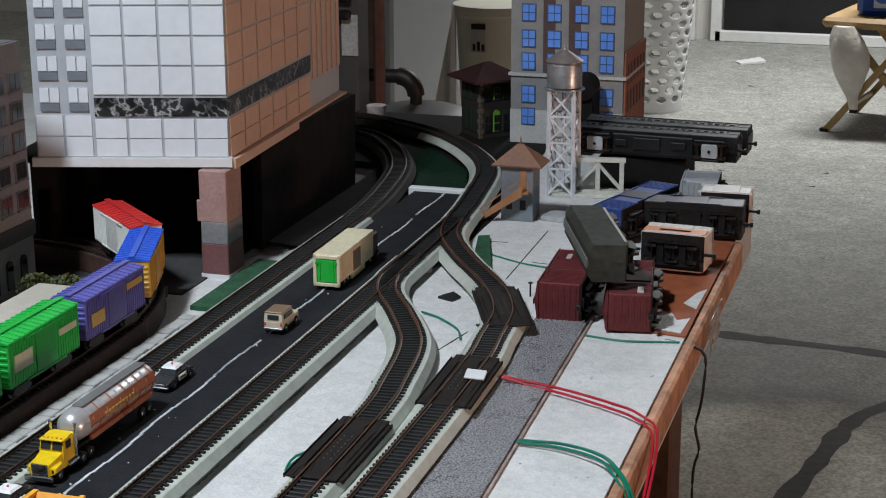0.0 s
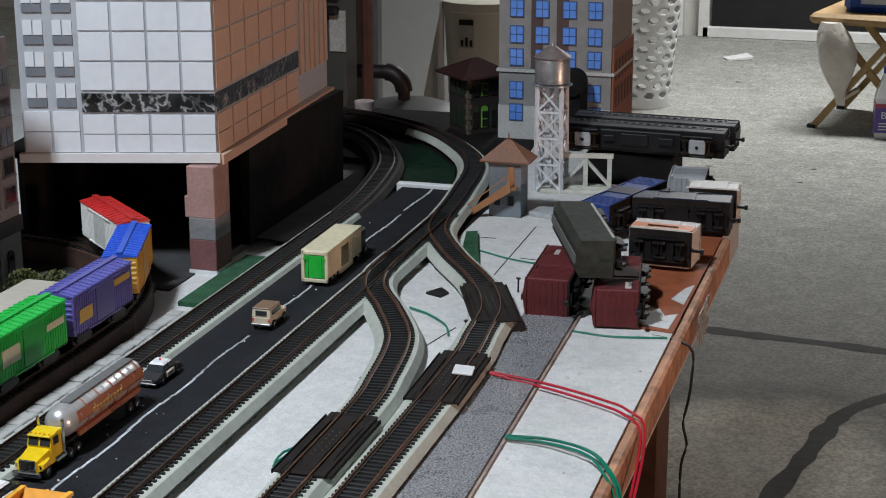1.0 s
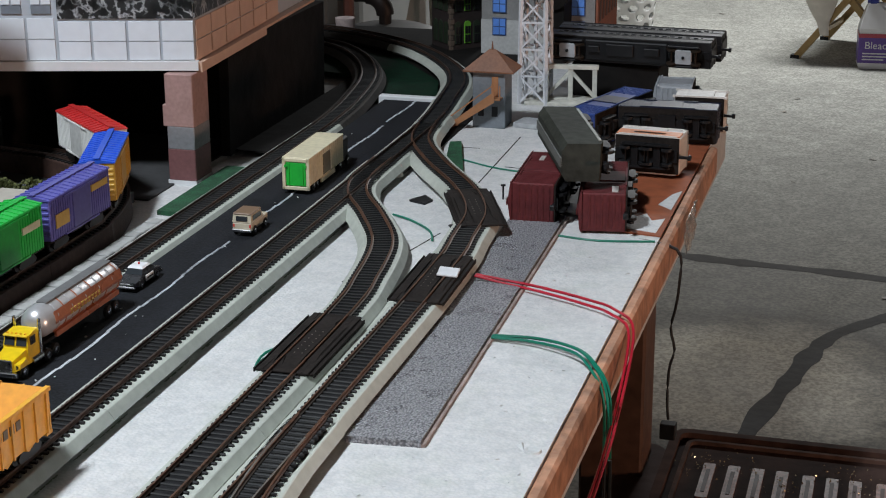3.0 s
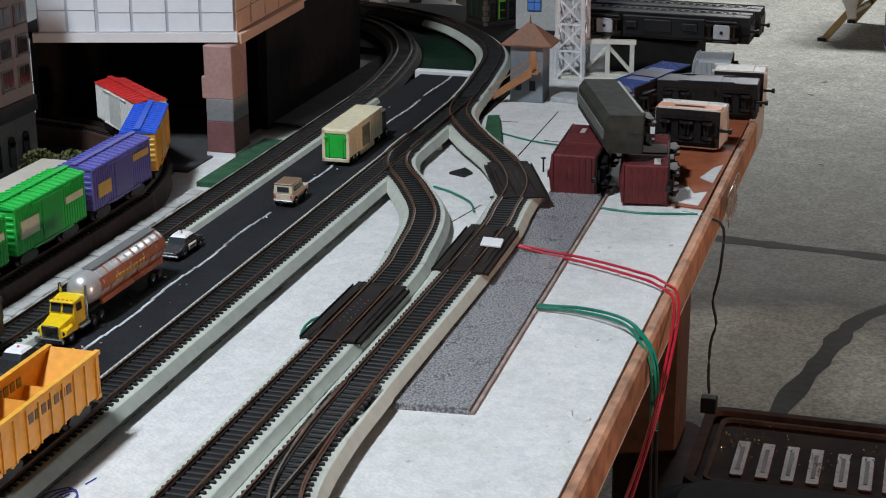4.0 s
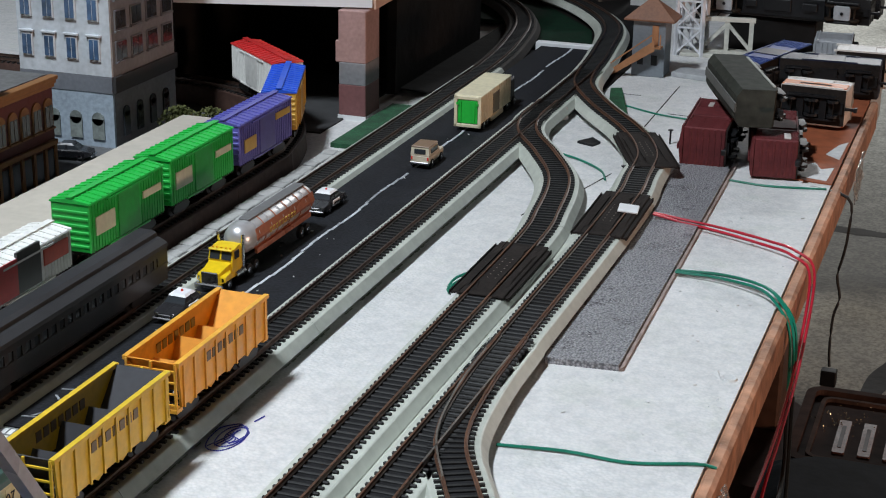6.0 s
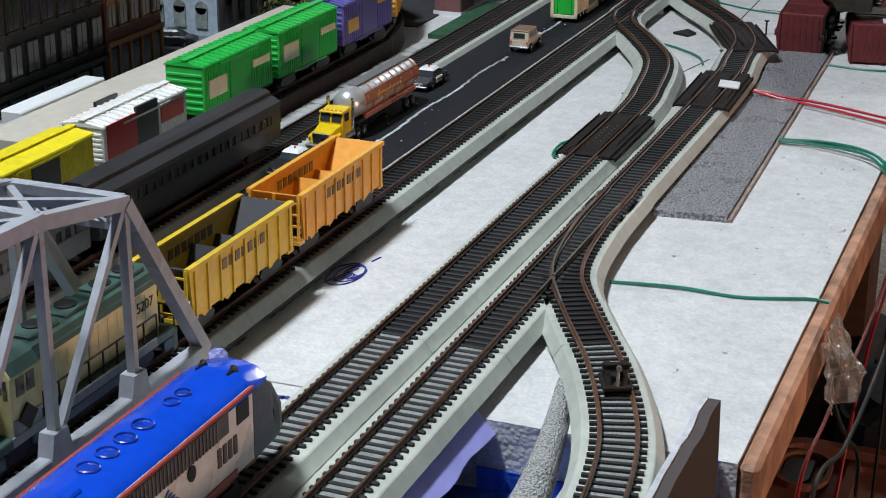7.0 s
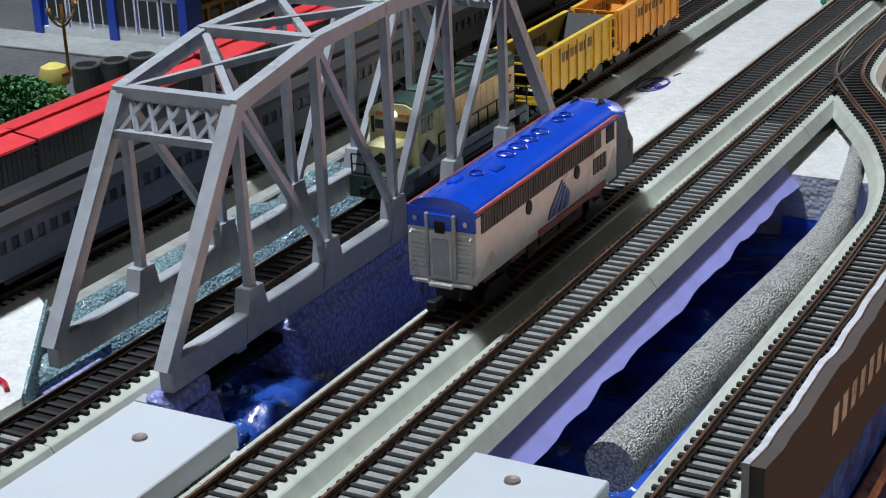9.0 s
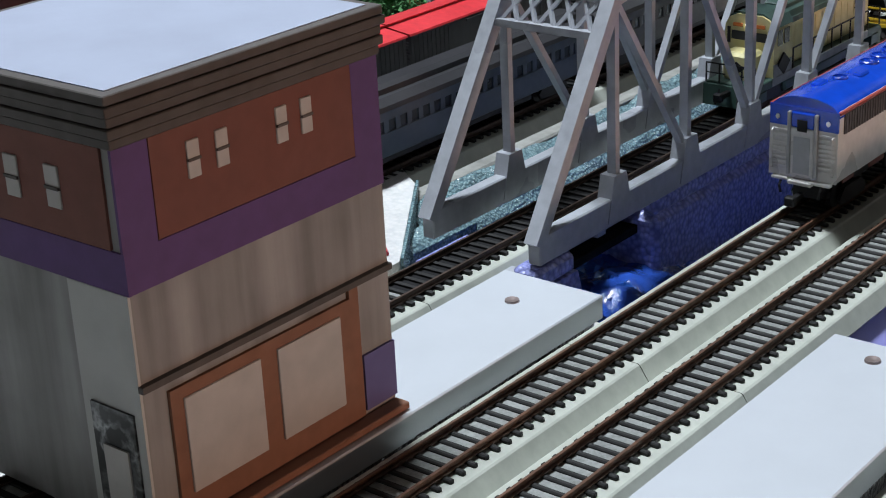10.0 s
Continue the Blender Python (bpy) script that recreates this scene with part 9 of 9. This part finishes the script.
floor_strip([(-0.35, 3.12), (0.0, 3.03), (0.3, 3.0), (0.7, 2.94), (1.2, 2.9)], 0.030, "dark tarred crack across the concrete floor", CK)
floor_strip([(0.22, 2.10), (0.235, 2.2), (0.27, 2.36), (0.31, 2.55), (0.36, 2.66), (0.5, 2.8), (0.8, 2.93)], 0.026, "dark tarred crack across the concrete floor", CK)
pp2 = mat("scrap_paper", (0.66, 0.66, 0.64), 0.7, 0, 0.05, 60, 0.1)
whole("paper_scrap", MB().hull([(-0.05, -0.03, 0), (0.06, -0.02, 0.004), (0.05, 0.05, 0.012), (-0.06, 0.04, 0.006), (-0.05, -0.03, 0.006), (0.06, -0.02, 0.016), (0.05, 0.05, 0.02)]), pp2, "crumpled white paper scrap on the floor", "paper", pose(-0.36, 6.65, -0.75, 0, 0, 20))
bits = MB()
for k in range(40):
    x, y, r = random.uniform(-0.4, 1.0), random.uniform(2.4, 6.8), random.uniform(0.004, 0.013)
    bits.hull([(x + r * random.uniform(-1.5, 1.5), y + r * random.uniform(-1, 1), -0.75 + r * random.uniform(0, 0.35)) for _ in range(7)])
whole("floor_litter", bits, mat("litter_mix", (0.3, 0.28, 0.25), 0.8, 0, 0.5, 15, 0.1), "small crumbs of litter on the concrete", "litter", kind="stuff")

# storage boxes beside the table
def rounded(x0, x1, y0, y1, r):
    """Corner points of a rectangle with rounded corners."""
    out = []
    for cx, cy, q in ((x1 - r, y1 - r, 0), (x0 + r, y1 - r, 1), (x0 + r, y0 + r, 2), (x1 - r, y0 + r, 3)):
        out += [(cx + r * math.cos((q + k / 5) * math.pi / 2), cy + r * math.sin((q + k / 5) * math.pi / 2)) for k in range(6)]
    return out


def tapered(lower, upper, z0, z1):
    return MB().hull([(*p, z0) for p in lower] + [(*p, z1) for p in upper])


def rim(x0, x1, y0, y1, r, w, z0, z1):
    """A raised lip that follows a lid's outline."""
    mb = MB()
    o, i = rounded(x0, x1, y0, y1, r), rounded(x0 + w, x1 - w, y0 + w, y1 - w, max(r - w, 0.004))
    n = len(o)
    v = [(*p, z0) for p in o] + [(*p, z1) for p in o] + [(*p, z1) for p in i] + [(*p, z0) for p in i]
    return mb.add(v, [(r_ * n + k, r_ * n + (k + 1) % n, ((r_ + 1) % 4) * n + (k + 1) % n, ((r_ + 1) % 4) * n + k) for r_ in range(4) for k in range(n)])


bx = thing("clear_storage_box", "smoky clear plastic storage box with orange strips and glitter", "storage box", pose(0.36, 1.235, -0.75))
CL = mat("smoky_box_plastic", (0.085, 0.05, 0.04), 0.75, 0, 0.3, 40, 0.1, spec=0.06)
part("box_body", tapered(rounded(-0.13, 0.16, -0.08, 0.08, 0.02), rounded(-0.15, 0.18, -0.095, 0.095, 0.02), 0.0, 0.334), CL, bx)
part("box_lid", tapered(rounded(-0.152, 0.182, -0.098, 0.098, 0.02), rounded(-0.155, 0.185, -0.1, 0.1, 0.02), 0.3345, 0.342), mat("smoky_lid_plastic", (0.06, 0.036, 0.03), 0.75, 0, 0.35, 30, 0.1, spec=0.06), bx)
part("lid_rim", rim(-0.157, 0.187, -0.102, 0.102, 0.022, 0.011, 0.338, 0.350), CL, bx)
part("lid_step", rim(-0.138, 0.168, -0.083, 0.083, 0.014, 0.005, 0.338, 0.3465), mat("smoky_lid_edge", (0.12, 0.075, 0.06), 0.75, 0, 0.3, 60, 0.1, spec=0.06), bx)
SALM = mat("salmon_strip", (0.19, 0.085, 0.062), 0.5, 0, 0.4, 160, 0.2)
for k in range(8):
    x = -0.105 + k * 0.0265 + random.uniform(-0.002, 0.002)
    strip = part("strip", tapered(rounded(x - 0.0068, x + 0.0068, -0.058, 0.028 - 0.004 * (k > 3), 0.002), rounded(x - 0.0066, x + 0.0066, -0.058, 0.0278 - 0.004 * (k > 3), 0.002), 0.3422, 0.3442), SALM, bx, "salmon card strip")
    part("slot", MB().box(x - 0.0022, x + 0.0022, -0.045, 0.012, 0.3442, 0.3447), mat("slot_brown", (0.06, 0.03, 0.025), 0.6), strip)
fl = MB()
for k in range(150):
    g = random.choice(((-0.120, 0.02), (-0.1, 0.045), (-0.055, 0.03), (0.04, 0.03), (0.06, 0.0), (-0.02, -0.01)))
    x, y, q = g[0] + random.gauss(0, 0.014), g[1] + random.gauss(0, 0.016), random.uniform(0.0006, 0.0017)
    a_ = random.uniform(0, 3.14)
    fl.hull([(x + q * math.cos(a_ + w), y + q * math.sin(a_ + w), 0.3445 + random.uniform(0, 0.0012)) for w in (0, 2, 4)] + [(x, y, 0.3462)])
tagged(part("glitter", fl, mat("gold_glitter", (0.85, 0.72, 0.5), 0.2, 0.8, 0.1, 200, 0), bx, "scattered gold glitter"), kind="stuff")
tt = thing("storage_tote", "dark slate-blue storage tote with a rounded lid", "storage tote", pose(0.375, 1.012, -0.75))
TT = mat("tote_slate", (0.045, 0.055, 0.065), 0.75, 0, 0.15, 40, 0.1, spec=0.06)
part("tote_body", tapered(rounded(-0.15, 0.15, -0.06, 0.06, 0.03), rounded(-0.17, 0.17, -0.072, 0.072, 0.035), 0.0, 0.335), TT, tt)
lid = part("tote_lid", tapered(rounded(-0.185, 0.18, -0.083, 0.083, 0.045), rounded(-0.183, 0.178, -0.081, 0.081, 0.045), 0.3352, 0.372), TT, tt)
part("lid_crown", tapered(rounded(-0.178, 0.174, -0.077, 0.077, 0.043), rounded(-0.160, 0.160, -0.062, 0.062, 0.04), 0.3722, 0.386), mat("tote_slate_top", (0.055, 0.066, 0.078), 0.75, 0, 0.15, 40, 0.1, spec=0.06), lid)
bn = thing("brown_bin", "mauve-brown translucent bin with a rounded rim on the floor", "bin", pose(0.19, 1.19, -0.75))
BB = mat("mauve_brown_plastic", (0.15, 0.10, 0.09), 0.75, 0, 0.2, 40, 0.1, spec=0.06)
part("bin_body", tapered(rounded(-0.025, 0.012, -0.10, 0.10, 0.012), rounded(-0.032, 0.012, -0.115, 0.115, 0.012), 0.0, 0.325), mat("dark_bin_plastic", (0.05, 0.028, 0.024), 0.75, 0, 0.2, 40, 0.1, spec=0.06), bn)
part("bin_rim", tapered(rounded(-0.040, 0.012, -0.125, 0.125, 0.024), rounded(-0.034, 0.012, -0.118, 0.118, 0.024), 0.3255, 0.340), BB, bn)
tub = thing("brown_tub", "terracotta-brown plastic tub with a moulded lid", "storage tub", pose(0.245, 0.842, -0.75))
TB = mat("terracotta_plastic", (0.30, 0.13, 0.09), 0.75, 0, 0.15, 30, 0.08, spec=0.06)
part("tub_body", tapered(rounded(-0.085, 0.085, -0.07, 0.07, 0.03), rounded(-0.10, 0.10, -0.08, 0.08, 0.035), 0.0, 0.33), TB, tub)
lid = part("tub_lid", tapered(rounded(-0.108, 0.108, -0.088, 0.084, 0.04), rounded(-0.105, 0.105, -0.085, 0.082, 0.04), 0.3302, 0.345), TB, tub)
part("lid_lip", rim(-0.106, 0.106, -0.086, 0.083, 0.04, 0.012, 0.343, 0.355), TB, lid)
part("lid_panel", rim(-0.030, 0.088, -0.07, 0.060, 0.015, 0.010, 0.343, 0.351), mat("terracotta_shade", (0.24, 0.10, 0.07), 0.75, 0, 0.15, 30, 0.08, spec=0.06), lid)
part("handle_ring", rim(-0.092, -0.042, -0.01, 0.064, 0.024, 0.004, 0.344, 0.352), TB, lid)
part("lid_window", tapered(rounded(-0.088, -0.058, 0.0, 0.06, 0.014), rounded(-0.086, -0.060, 0.002, 0.058, 0.013), 0.3452, 0.3482), mat("smoky_window", (0.035, 0.04, 0.036), 0.3), lid, "smoky grey lid window")
# clinging plastic wrap at the table's edge
wrap = MB()
v, f = [], []
for i in range(18):
    for j in range(10):
        y, z = 0.205 + 0.0026 * i, -0.004 * j
        x = 0.2725 + 0.006 * noise.noise(Vector((y * 120, z * 90, 5))) + 0.0016 * j * (1 if i > 4 else 0.4)
        v.append((x + 0.001, y - 0.012, 0.9 * z + 0.014 + 0.01 * noise.noise(Vector((y * 80, 3, j)))))
for i in range(17):
    for j in range(9):
        a = i * 10 + j
        f.append((a, a + 10, a + 11, a + 1))
wr = whole("plastic_wrap", wrap.add(v, f), mat("wrap_amber", (0.92, 0.86, 0.8), 0.1, 0, 0.06, 60, 0.4, trans=0.9), "crumpled clear plastic wrap at the table's edge", "plastic wrap")
so = wr.modifiers.new("thickness", "SOLIDIFY")
so.thickness = 0.0006
wrap = MB()
v, f = [], []
for i in range(18):
    for j in range(8):
        y, z = 0.845 + 0.0034 * i, -0.0042 * j
        v.append((0.2735 + 0.003 * noise.noise(Vector((y * 140, z * 120, 9))), y - 0.03, z + 0.012))
for i in range(17):
    for j in range(7):
        a = i * 8 + j
        f.append((a, a + 8, a + 9, a + 1))
wr = whole("plastic_wrap", wrap.add(v, f), mat("wrap_amber", (0.45, 0.30, 0.2), 0.12), "crumpled clear plastic wrap at the table's edge", "plastic wrap")
so = wr.modifiers.new("thickness", "SOLIDIFY")
so.thickness = 0.0006
PLAN[0] = YARD
whole("orange_paper", MB().prism([(0.19, 0.81), (0.256, 0.80), (0.257, 1.1), (0.2, 1.1)], 0.0002, 0.0014, axis="z"), mat("orange_card", (0.27, 0.072, 0.028), 0.7, 0, 0.15, 90, 0.1), "orange-brown card under the tipped cars", "card", kind="structure")
for pts in ([(0.218, 0.815), (0.251, 0.806), (0.2525, 0.846), (0.243, 0.838), (0.236, 0.856), (0.226, 0.842)], [(0.241, 0.885), (0.2535, 0.872), (0.2545, 0.93), (0.248, 0.918)], [(0.196, 0.816), (0.207, 0.814), (0.203, 0.829)]):
    whole("paper_tear", MB().prism(pts, 0.0014, 0.0018, axis="z"), M_FOAM, "torn bare patch in the orange card", "tear", kind="structure")
PLAN[0] = Matrix.Identity(4)
for fx in ((-0.34, -0.2), (0.2, 5.75), (0.35, -1.7)):
    fxt = thing("shop_light", "long white ceiling shop light", "ceiling light", group="shop lights")
    part("housing", MB().box(fx[0] - 0.62, fx[0] + 0.62, fx[1] - 0.09, fx[1] + 0.09, 1.72, 1.7995, 0.01), M_WALL, fxt)
